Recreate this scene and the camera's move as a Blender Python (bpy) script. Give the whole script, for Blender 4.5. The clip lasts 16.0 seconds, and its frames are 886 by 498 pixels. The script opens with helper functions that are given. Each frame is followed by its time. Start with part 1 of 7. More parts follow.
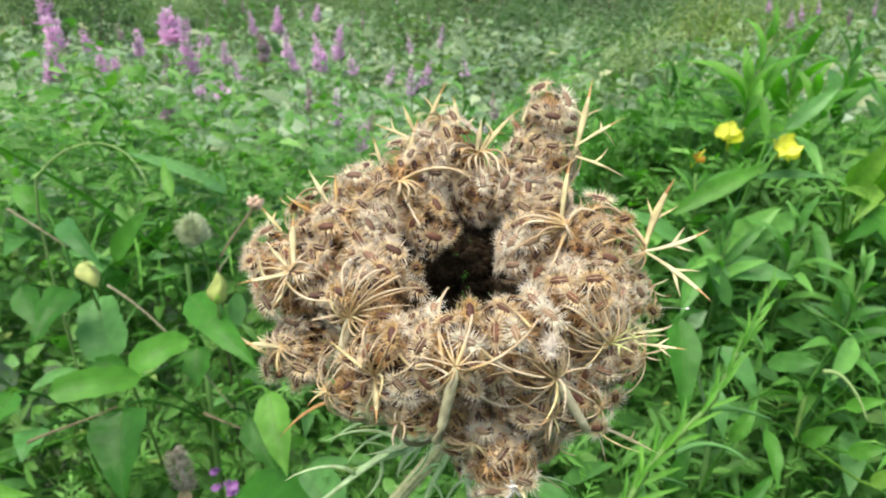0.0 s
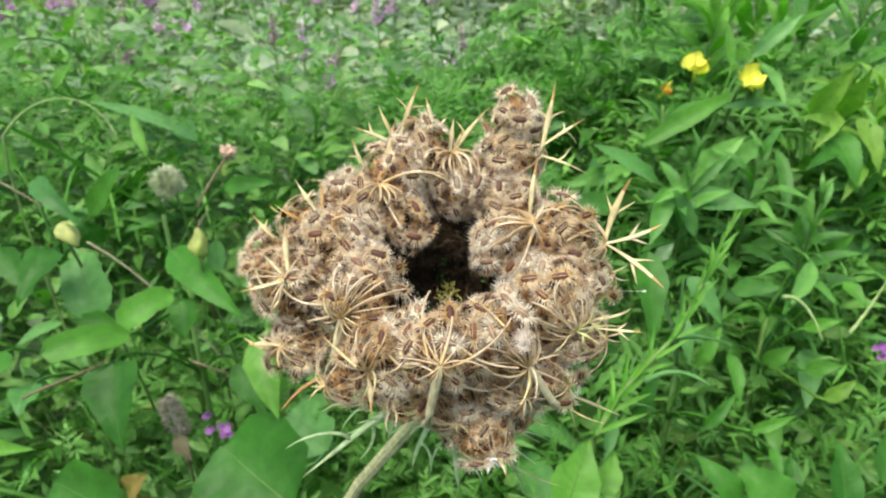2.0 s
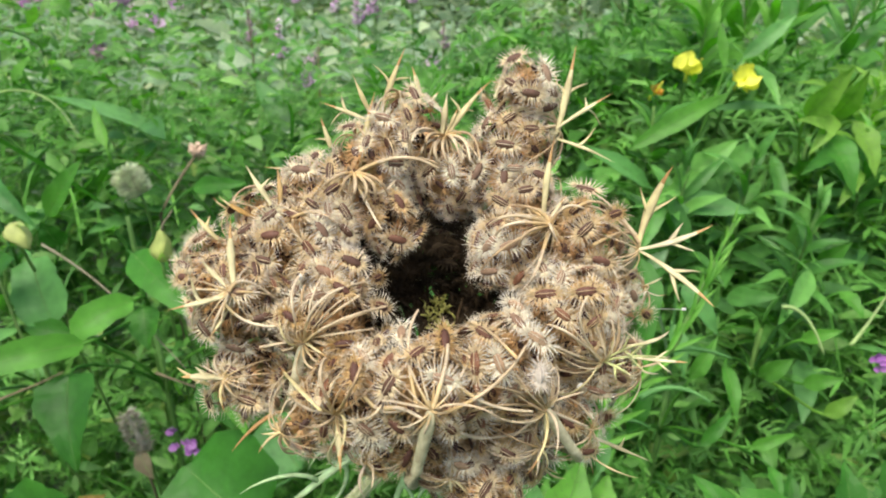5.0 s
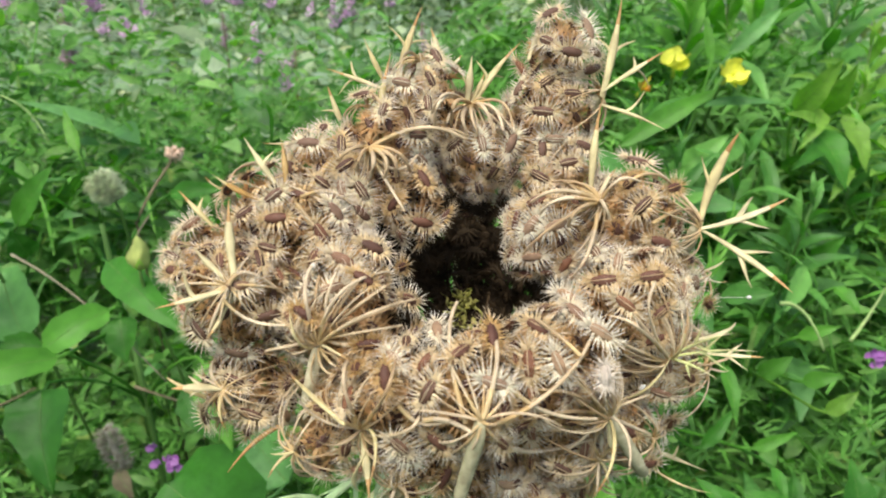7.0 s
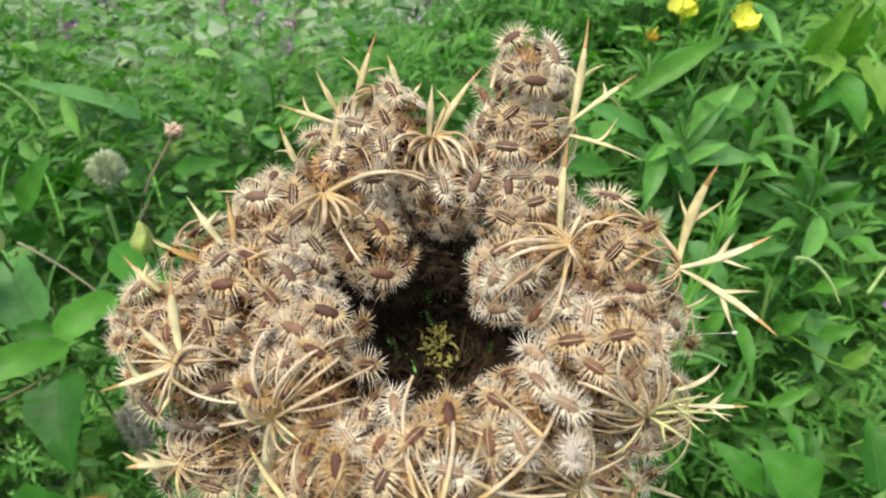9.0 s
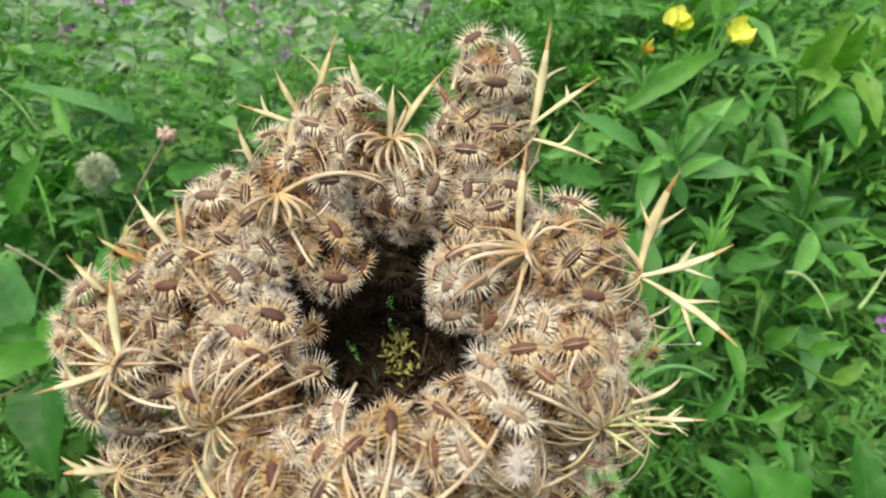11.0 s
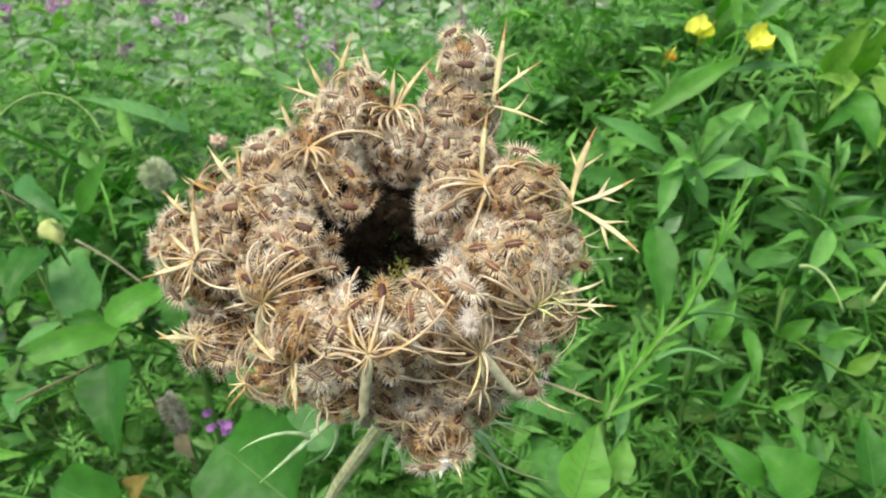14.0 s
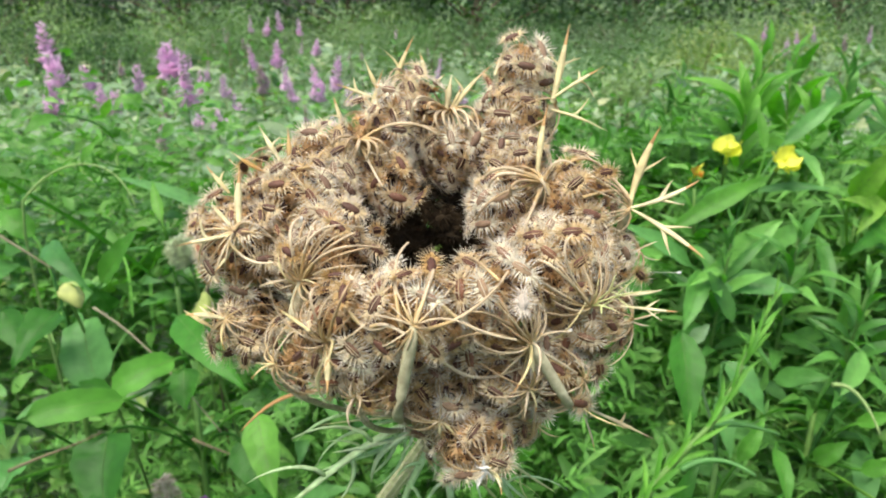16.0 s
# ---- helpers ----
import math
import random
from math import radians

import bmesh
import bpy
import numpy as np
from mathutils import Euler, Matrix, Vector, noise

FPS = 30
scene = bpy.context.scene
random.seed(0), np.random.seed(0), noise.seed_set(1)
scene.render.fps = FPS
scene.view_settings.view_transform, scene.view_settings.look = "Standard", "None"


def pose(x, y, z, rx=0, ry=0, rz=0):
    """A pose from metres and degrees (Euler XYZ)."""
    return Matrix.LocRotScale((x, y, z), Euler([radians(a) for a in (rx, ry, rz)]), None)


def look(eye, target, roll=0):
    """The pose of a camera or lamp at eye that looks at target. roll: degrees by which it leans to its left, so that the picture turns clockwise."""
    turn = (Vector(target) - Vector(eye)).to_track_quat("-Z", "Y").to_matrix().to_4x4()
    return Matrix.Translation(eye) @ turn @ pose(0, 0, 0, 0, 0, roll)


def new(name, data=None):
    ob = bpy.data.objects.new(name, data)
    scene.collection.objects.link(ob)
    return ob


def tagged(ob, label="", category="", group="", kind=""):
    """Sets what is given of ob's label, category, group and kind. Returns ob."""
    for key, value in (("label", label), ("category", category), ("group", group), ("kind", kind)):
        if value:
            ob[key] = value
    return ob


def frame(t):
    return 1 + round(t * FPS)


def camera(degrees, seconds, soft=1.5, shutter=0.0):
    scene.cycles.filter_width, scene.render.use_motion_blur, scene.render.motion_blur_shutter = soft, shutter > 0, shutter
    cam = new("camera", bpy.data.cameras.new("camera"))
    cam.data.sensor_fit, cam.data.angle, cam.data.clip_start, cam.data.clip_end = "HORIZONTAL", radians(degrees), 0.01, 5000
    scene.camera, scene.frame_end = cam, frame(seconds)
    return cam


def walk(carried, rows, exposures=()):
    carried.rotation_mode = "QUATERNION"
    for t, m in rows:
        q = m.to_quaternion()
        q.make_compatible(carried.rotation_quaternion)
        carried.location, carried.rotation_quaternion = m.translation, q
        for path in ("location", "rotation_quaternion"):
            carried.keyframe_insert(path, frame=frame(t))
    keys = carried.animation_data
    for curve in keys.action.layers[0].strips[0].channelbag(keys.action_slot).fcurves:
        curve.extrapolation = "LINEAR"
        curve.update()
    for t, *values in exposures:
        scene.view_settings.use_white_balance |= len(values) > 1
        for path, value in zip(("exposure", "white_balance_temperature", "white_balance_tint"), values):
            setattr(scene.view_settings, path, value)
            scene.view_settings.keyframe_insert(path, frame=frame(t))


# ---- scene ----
cam = camera(61.7, 16.0, 2.0)
cam.data.dof.use_dof, cam.data.dof.focus_distance, cam.data.dof.aperture_fstop = True, 0.101, 67.0
METRES, EYE, TILT, LEAN, TURN = 0.15, 1.05, -21.0, 0.0, 0.0
ROWS = [
    (0.0, 0.0, 0.0, 0.0, 0.0, 0.0, -0.0),
    (0.5, 0.0074, -0.0187, 0.033, 0.13, -2.45, 0.69),
    (1.0, 0.0182, -0.0386, 0.0454, 0.19, -3.76, 1.81),
    (1.5, 0.0085, -0.0505, 0.068, -0.49, -5.09, 2.04),
    (2.0, -0.0045, -0.0665, 0.0817, -2.1, -5.96, 2.18),
    (2.5, -0.0064, -0.0597, 0.0927, -2.59, -6.59, 2.38),
    (3.0, 0.0014, -0.019, 0.0988, -3.0, -6.79, 2.32),
    (3.5, 0.0002, 0.0383, 0.0932, -3.24, -6.28, 1.85),
    (4.0, -0.0036, 0.0706, 0.0777, -3.43, -6.23, 1.68),
    (6.3, -0.0403, 0.1584, 0.0436, -5.30, -4.76, 1.99),
    (6.5, -0.0474, 0.1723, 0.0375, -5.74, -4.76, 2.08),
    (7.0, -0.0445, 0.1919, 0.0412, -5.42, -5.15, 2.6),
    (7.5, -0.0276, 0.2115, 0.0418, -4.98, -5.39, 3.23),
    (8.0, -0.0251, 0.2188, 0.0562, -4.77, -5.78, 3.51),
    (8.5, -0.0142, 0.2247, 0.1037, -4.42, -7.43, 4.44),
    (9.0, 0.0032, 0.2281, 0.1072, -4.38, -9.06, 5.25),
    (9.2, 0.0227, 0.2266, 0.1282, -4.27, -9.97, 5.74),
    (11.3, 0.0333, 0.2460, 0.0810, -4.12, -7.81, 4.00),
    (11.5, 0.0263, 0.2429, 0.0627, -3.66, -7.53, 3.97),
    (12.0, 0.0406, 0.2424, 0.0576, -3.17, -7.25, 3.83),
    (12.5, 0.041, 0.1866, 0.0763, -2.84, -6.44, 4.08),
    (13.0, 0.0378, 0.1348, 0.0655, -2.49, -6.34, 4.31),
    (13.5, 0.0664, 0.1034, 0.0727, -1.81, -7.16, 4.9),
    (14.0, 0.0702, 0.0408, 0.0491, -1.03, -6.91, 4.73),
    (14.5, 0.0417, 0.036, 0.0209, -0.78, -4.88, 3.71),
    (15.0, 0.043, 0.0475, -0.0131, -0.2, -1.68, 2.68),
    (15.5, 0.0244, 0.0648, -0.0402, 0.35, 0.28, 1.69),
    (16.0, 0.0339, 0.0711, -0.0654, 0.24, 2.58, 0.85),
]
walk(cam, [(t, pose(0, 0, EYE, TILT, LEAN, TURN) @ pose(METRES * x, METRES * y, METRES * z, 90 + pitch, roll, yaw)) for t, x, y, z, yaw, pitch, roll in ROWS],
     exposures=((0.0, 0.86), (3.0, 0.79), (6.3, 0.73), (8.5, 0.66), (12.0, 0.66), (14.0, 0.77), (16.0, 0.91)))

# ---- light ----
SUN_EL, SUN_AZ = 70.0, 214.0
world = bpy.data.worlds.new("sky")
scene.world = world
world.use_nodes = True
wn = world.node_tree.nodes
sky = wn.new("ShaderNodeTexSky")
sky.sky_type, sky.sun_disc = "NISHITA", False
sky.sun_elevation, sky.sun_rotation = radians(SUN_EL), radians(SUN_AZ)
sky.air_density, sky.dust_density, sky.ozone_density = 1.0, 4.0, 1.0
wn["Background"].inputs["Strength"].default_value = 0.14
world.node_tree.links.new(sky.outputs[0], wn["Background"].inputs["Color"])
sun = new("sun", bpy.data.lights.new("sun", "SUN"))
sun.data.energy, sun.data.angle, sun.data.color = 2.3, radians(40), (1.0, 0.96, 0.86)
sun_way = Vector((math.sin(radians(SUN_AZ)) * math.cos(radians(SUN_EL)), math.cos(radians(SUN_AZ)) * math.cos(radians(SUN_EL)), math.sin(radians(SUN_EL))))
sun.matrix_world = look(sun_way * 30, (0, 0, 0))


# ---- materials ----
def material(name):
    m = bpy.data.materials.new(name)
    m.use_nodes = True
    return m, m.node_tree.nodes, m.node_tree.links, m.node_tree.nodes["Principled BSDF"]


def ramp(nodes, stops):
    r = nodes.new("ShaderNodeValToRGB")
    while len(r.color_ramp.elements) < len(stops):
        r.color_ramp.elements.new(0.5)
    for el, (at, c) in zip(r.color_ramp.elements, stops):
        el.position, el.color = at, (*c, 1)
    return r


def mottle(nodes, links, scale, detail=3):
    co = nodes.new("ShaderNodeTexCoord")
    n = nodes.new("ShaderNodeTexNoise")
    n.inputs["Scale"].default_value, n.inputs["Detail"].default_value = scale, detail
    links.new(co.outputs["Object"], n.inputs["Vector"])
    return n


def blend(nodes, links, kind, fac, a, b):
    m = nodes.new("ShaderNodeMix")
    m.data_type, m.blend_type = "RGBA", kind
    for sock, v in ((m.inputs[0], fac), (m.inputs[6], a), (m.inputs[7], b)):
        if isinstance(v, (int, float)):
            sock.default_value = v
        elif isinstance(v, tuple):
            sock.default_value = (*v, 1)
        else:
            links.new(v, sock)
    return m.outputs[2]


def leaf_material(name, stops, island=True, rough=0.5, through_light=0.22, patch=6.0, thin=(0.35, 0.6, 0.08), patchy=0.25):
    """Leaf tissue: a tone for each leaf, paler patches, veins, light through the blade."""
    m, n, l, p = material(name)
    if island:
        rnd = n.new("ShaderNodeNewGeometry").outputs["Random Per Island"]
    else:
        rnd = n.new("ShaderNodeObjectInfo").outputs["Random"]
    tone = ramp(n, stops)
    l.new(rnd, tone.inputs[0])
    big = mottle(n, l, patch)
    shade = ramp(n, ((0.32, (1 - patchy * 1.1, 1 - patchy, 1 - patchy * 1.15)), (0.68, (1 + patchy * 0.9, 1 + patchy * 0.8, 1 + patchy * 0.5))))
    l.new(big.outputs[0], shade.inputs[0])
    fine = mottle(n, l, 160, 4)
    fleck = ramp(n, ((0.35, (0.86, 0.88, 0.84)), (0.65, (1.1, 1.1, 1.06))))
    l.new(fine.outputs[0], fleck.inputs[0])
    c = blend(n, l, "MULTIPLY", 1.0, tone.outputs[0], shade.outputs[0])
    c = blend(n, l, "MULTIPLY", 1.0, c, fleck.outputs[0])
    l.new(c, p.inputs["Base Color"])
    p.inputs["Roughness"].default_value = rough
    p.inputs["Specular IOR Level"].default_value = 0.2
    bump = n.new("ShaderNodeBump")
    bump.inputs["Strength"].default_value, bump.inputs["Distance"].default_value = 0.35, 0.002
    l.new(fine.outputs[0], bump.inputs["Height"])
    l.new(bump.outputs[0], p.inputs["Normal"])
    t = n.new("ShaderNodeBsdfTranslucent")
    l.new(blend(n, l, "MULTIPLY", 1.0, c, (thin[0] * 4, thin[1] * 4, thin[2] * 4)), t.inputs["Color"])
    mix = n.new("ShaderNodeMixShader")
    mix.inputs[0].default_value = through_light
    l.new(p.outputs[0], mix.inputs[1])
    l.new(t.outputs[0], mix.inputs[2])
    l.new(mix.outputs[0], n["Material Output"].inputs[0])
    return m


def dry_material(name, stops, scale=900.0, rough=0.75, through_light=0.0, island=False):
    """Dry plant tissue, with a tone for each piece and streaks."""
    m, n, l, p = material(name)
    rnd = n.new("ShaderNodeNewGeometry").outputs["Random Per Island"] if island else n.new("ShaderNodeObjectInfo").outputs["Random"]
    tone = ramp(n, stops)
    l.new(rnd, tone.inputs[0])
    noise_ = mottle(n, l, scale, 4)
    shade = ramp(n, ((0.3, (0.70, 0.655, 0.58)), (0.7, (1.20, 1.18, 1.10))))
    l.new(noise_.outputs[0], shade.inputs[0])
    c = blend(n, l, "MULTIPLY", 1.0, tone.outputs[0], shade.outputs[0])
    l.new(c, p.inputs["Base Color"])
    p.inputs["Roughness"].default_value = rough
    p.inputs["Specular IOR Level"].default_value = 0.3
    bump = n.new("ShaderNodeBump")
    bump.inputs["Strength"].default_value, bump.inputs["Distance"].default_value = 0.5, 0.0002
    l.new(noise_.outputs[0], bump.inputs["Height"])
    l.new(bump.outputs[0], p.inputs["Normal"])
    if through_light:
        t = n.new("ShaderNodeBsdfTranslucent")
        l.new(c, t.inputs["Color"])
        mix = n.new("ShaderNodeMixShader")
        mix.inputs[0].default_value = through_light
        l.new(p.outputs[0], mix.inputs[1])
        l.new(t.outputs[0], mix.inputs[2])
        l.new(mix.outputs[0], n["Material Output"].inputs[0])
    return m


SEED_BODY = dry_material("seed_coat", ((0.0, (0.085, 0.036, 0.024)), (0.55, (0.14, 0.066, 0.044)), (0.72, (0.21, 0.095, 0.05)), (0.85, (0.22, 0.135, 0.09)), (1.0, (0.36, 0.25, 0.16))), 1500, 0.6)
SEED_PALE = dry_material("seed_coat_bleached", ((0.0, (0.42, 0.37, 0.32)), (1.0, (0.5, 0.45, 0.40))), 1500, 0.7)
SPINE = dry_material("straw_spine", ((0.0, (0.609, 0.424, 0.185)), (0.35, (0.751, 0.601, 0.347)), (0.75, (0.827, 0.732, 0.532)), (1.0, (0.874, 0.843, 0.739))), 700, 0.6, 0.4)
SPINE_CREAM = dry_material("cream_spine", ((0.0, (0.854, 0.735, 0.490)), (0.5, (0.897, 0.835, 0.655)), (1.0, (0.921, 0.910, 0.815))), 700, 0.6, 0.45)
SPINE_TIP = dry_material("pale_spine_tip", ((0.0, (0.786, 0.675, 0.490)), (0.4, (0.863, 0.810, 0.690)), (1.0, (0.902, 0.890, 0.840))), 700, 0.6, 0.45)
SEED_LIGHT = dry_material("light_seed_coat", ((0.0, (0.085, 0.042, 0.03)), (0.6, (0.14, 0.08, 0.055)), (1.0, (0.30, 0.21, 0.145))), 1500, 0.6)
SPINE_PALE = dry_material("bleached_spine", ((0.0, (0.760, 0.680, 0.578)), (1.0, (0.820, 0.770, 0.706))), 700, 0.6, 0.3)
SPINE_DEEP = dry_material("inner_spine", ((0.0, (0.64, 0.42, 0.19)), (1.0, (0.84, 0.66, 0.40))), 700, 0.7, 0.5, True)
# the hollow's shade, painted as a near-black brown
LINING_SHADE = dry_material("painted_hollow_shade", ((0.0, (0.03, 0.021, 0.011)), (1.0, (0.075, 0.05, 0.025))), 700, 0.9, 0.0, True)
PEDICEL_HUB = dry_material("amber_pedicel_foot", ((0.0, (0.494, 0.350, 0.165)), (1.0, (0.653, 0.510, 0.288))), 500, 0.55, 0.1)
PEDICEL = dry_material("straw_pedicel", ((0.0, (0.396, 0.280, 0.159)), (0.5, (0.514, 0.405, 0.257)), (1.0, (0.673, 0.570, 0.411))), 500, 0.55, 0.1)
PEDICEL_PALE = dry_material("pale_pedicel", ((0.0, (0.524, 0.410, 0.268)), (1.0, (0.702, 0.600, 0.442))), 500, 0.55, 0.15)
SPIKE = dry_material("straw_bracteole", ((0.0, (0.64, 0.56, 0.29)), (0.6, (0.72, 0.66, 0.39)), (1.0, (0.77, 0.73, 0.50))), 400, 0.55, 0.25)
SPIKE_TIP = dry_material("rusty_tip", ((0.0, (0.46, 0.26, 0.10)), (1.0, (0.58, 0.38, 0.17))), 500, 0.6, 0.15)
SPIKE_ORANGE = dry_material("orange_bracteole", ((0.0, (0.50, 0.31, 0.10)), (1.0, (0.62, 0.44, 0.19))), 400, 0.55, 0.2)
RAY = dry_material("grey_green_ray", ((0.0, (0.42, 0.40, 0.26)), (1.0, (0.52, 0.49, 0.34))), 900, 0.7)
BRACT = dry_material("green_straw_bract", ((0.0, (0.34, 0.56, 0.24)), (0.6, (0.44, 0.66, 0.32)), (1.0, (0.56, 0.73, 0.43))), 500, 0.55, 0.2)
BRACT_PALE = dry_material("pale_green_bracteole", ((0.0, (0.47, 0.54, 0.22)), (1.0, (0.60, 0.64, 0.32))), 500, 0.55, 0.2)
STALK = dry_material("stalk_green", ((0.0, (0.42, 0.47, 0.24)), (1.0, (0.48, 0.52, 0.29))), 600, 0.65)
STALK_RIB = dry_material("pale_stalk_rib", ((0.0, (0.52, 0.55, 0.33)), (1.0, (0.60, 0.62, 0.40))), 600, 0.65)
RUST = dry_material("rusty_bract", ((0.0, (0.34, 0.17, 0.06)), (0.6, (0.50, 0.31, 0.12)), (1.0, (0.60, 0.46, 0.24))), 900, 0.6, 0.15)
FLORET = dry_material("withered_floret", ((0.0, (0.32, 0.33, 0.07)), (1.0, (0.54, 0.54, 0.18))), 900, 0.6, 0.1, True)
WHITE = dry_material("white_fluff", ((0.0, (0.80, 0.80, 0.78)), (1.0, (0.84, 0.84, 0.82))), 1200, 0.8)

# meadow, pale and far leaf tones carry distance haze and sky gloss in colour
LEAF_MEADOW = leaf_material("hazed_meadow_leaf", ((0.0, (0.087, 0.147, 0.079)), (0.35, (0.138, 0.218, 0.118)), (0.7, (0.198, 0.275, 0.165)), (0.92, (0.263, 0.332, 0.228)), (1.0, (0.336, 0.351, 0.220))), patch=3.0, patchy=0.4)
LEAF_SIDE = leaf_material("side_meadow_leaf", ((0.0, (0.055, 0.135, 0.035)), (0.4, (0.090, 0.185, 0.055)), (0.8, (0.140, 0.245, 0.090)), (1.0, (0.220, 0.290, 0.120))), patch=2.0, patchy=0.4)
LEAF_UNDER = leaf_material("undergrowth_leaf", ((0.0, (0.026, 0.088, 0.015)), (0.35, (0.050, 0.145, 0.026)), (0.7, (0.083, 0.206, 0.041)), (0.94, (0.139, 0.284, 0.070)), (1.0, (0.223, 0.304, 0.079))), patch=9.0)
LEAF_PALE = leaf_material("hazed_pale_leaf", ((0.0, (0.168, 0.250, 0.173)), (0.6, (0.240, 0.326, 0.236)), (1.0, (0.336, 0.403, 0.268))), patch=4.0)
LEAF_BROAD = leaf_material("broad_leaf", ((0.0, (0.028, 0.120, 0.013)), (0.6, (0.048, 0.178, 0.020)), (1.0, (0.082, 0.240, 0.030))), False, 0.45, 0.22, 25)
LEAF_LANCE = leaf_material("lance_leaf", ((0.0, (0.041, 0.127, 0.028)), (0.5, (0.079, 0.225, 0.047)), (1.0, (0.139, 0.323, 0.075))), False, 0.40, 0.22, 25)
LEAF_BRIGHT = leaf_material("young_leaf", ((0.0, (0.075, 0.22, 0.030)), (1.0, (0.125, 0.30, 0.045))), False, 0.45, 0.28, 25)
LEAF_YELLOW = leaf_material("yellow_green_leaf", ((0.0, (0.12, 0.26, 0.035)), (1.0, (0.20, 0.36, 0.065))), False, 0.45, 0.3, 25)
LEAF_LOBED = leaf_material("lobed_leaf", ((0.0, (0.117, 0.213, 0.111)), (1.0, (0.210, 0.310, 0.182))), False, 0.5, 0.25, 30)
LEAF_BLUE = leaf_material("bluish_leaf", ((0.0, (0.055, 0.175, 0.045)), (1.0, (0.105, 0.26, 0.078))), False, 0.42, 0.22, 25)
LEAF_FINE = leaf_material("fine_leaf", ((0.0, (0.052, 0.165, 0.027)), (0.6, (0.100, 0.275, 0.047)), (1.0, (0.180, 0.380, 0.081))))
LEAF_CUT = leaf_material("divided_leaf", ((0.0, (0.085, 0.225, 0.046)), (1.0, (0.110, 0.258, 0.058))), False, 0.5, 0.25, 28.0, patchy=0.5)
LEAF_DULL = leaf_material("dull_bluish_leaf", ((0.0, (0.049, 0.144, 0.036)), (0.5, (0.080, 0.209, 0.060)), (1.0, (0.123, 0.279, 0.087))), True, 0.42, 0.2, 20.0)
LEAF_LIGHT = leaf_material("light_leaf", ((0.0, (0.079, 0.205, 0.040)), (0.6, (0.119, 0.265, 0.062)), (1.0, (0.190, 0.341, 0.106))), True, 0.45, 0.25, 20.0)
# distance haze mixed into the tone: extra red and blue grey the green
LEAF_FAR = leaf_material("hazed_far_leaf", ((0.0, (0.118, 0.180, 0.102)), (0.5, (0.161, 0.225, 0.141)), (1.0, (0.214, 0.275, 0.175))), patch=1.6, patchy=0.5)
LEAF_BUSH = leaf_material("bush_leaf", ((0.0, (0.065, 0.125, 0.055)), (0.5, (0.11, 0.19, 0.085)), (1.0, (0.17, 0.26, 0.125))), False, patch=3.0, patchy=0.4)
LEAF_BUSH_PALE = leaf_material("pale_bush_leaf", ((0.0, (0.12, 0.19, 0.09)), (1.0, (0.22, 0.30, 0.15))), False, patch=3.0, patchy=0.4)
LEAF_YELLOWISH = leaf_material("yellowish_bush_leaf", ((0.0, (0.15, 0.22, 0.07)), (0.7, (0.22, 0.30, 0.10)), (1.0, (0.32, 0.33, 0.14))), patch=3.0, patchy=0.35)
LEAF_TREE = leaf_material("tree_leaf", ((0.0, (0.020, 0.050, 0.022)), (0.6, (0.040, 0.085, 0.034)), (1.0, (0.07, 0.12, 0.048))), patch=0.5)
STEM = leaf_material("green_stem", ((0.0, (0.075, 0.17, 0.04)), (1.0, (0.13, 0.24, 0.06))), False, 0.5, 0.1, 20)
STEM_PALE = leaf_material("pale_green_stem", ((0.0, (0.24, 0.36, 0.13)), (1.0, (0.32, 0.42, 0.18))), False, 0.5, 0.15, 20)
STEM_BROWN = dry_material("brown_stem", ((0.0, (0.13, 0.115, 0.065)), (1.0, (0.19, 0.165, 0.10))), 120, 0.8)
STEM_STRAW = dry_material("pale_dead_stem", ((0.0, (0.17, 0.165, 0.10)), (1.0, (0.23, 0.22, 0.15))), 120, 0.8)
BARK = dry_material("bark", ((0.0, (0.10, 0.075, 0.055)), (1.0, (0.15, 0.11, 0.08))), 12, 0.9)
PETAL_YELLOW = leaf_material("yellow_petal", ((0.0, (0.72, 0.73, 0.10)), (1.0, (0.78, 0.79, 0.14))), False, 0.5, 0.3, 60, (0.3, 0.3, 0.2))
PETAL_ORANGE = leaf_material("orange_petal", ((0.0, (0.66, 0.33, 0.05)), (1.0, (0.72, 0.40, 0.08))), False, 0.5, 0.3, 60, (0.3, 0.3, 0.2))
BUD_YELLOW = leaf_material("yellow_green_bud", ((0.0, (0.40, 0.47, 0.15)), (1.0, (0.52, 0.56, 0.22))), False, 0.5, 0.25, 60, (0.3, 0.3, 0.2))
BUD_GREEN = leaf_material("bud_sepal", ((0.0, (0.26, 0.36, 0.10)), (1.0, (0.34, 0.43, 0.15))), False, 0.5, 0.25, 60)
PETAL_PURPLE = leaf_material("purple_petal", ((0.0, (0.66, 0.40, 0.66)), (0.6, (0.76, 0.54, 0.77)), (1.0, (0.82, 0.66, 0.83))), True, 0.6, 0.35, 20, (0.3, 0.25, 0.3))
PETAL_VIOLET = leaf_material("violet_petal", ((0.0, (0.30, 0.11, 0.40)), (1.0, (0.46, 0.22, 0.56))), False, 0.6, 0.3, 20, (0.3, 0.25, 0.3))
PETAL_FADED = leaf_material("faded_or_hazed_petal", ((0.0, (0.36, 0.26, 0.32)), (1.0, (0.50, 0.38, 0.46))), True, 0.7, 0.2, 20, (0.3, 0.25, 0.3))
PINK_DRY = dry_material("pinkish_dry_head", ((0.0, (0.60, 0.44, 0.34)), (1.0, (0.68, 0.54, 0.42))), 300, 0.8, 0.1, True)
FUZZ = dry_material("grey_green_fuzz", ((0.0, (0.66, 0.80, 0.56)), (1.0, (0.80, 0.86, 0.72))), 300, 0.9, 0.5, True)
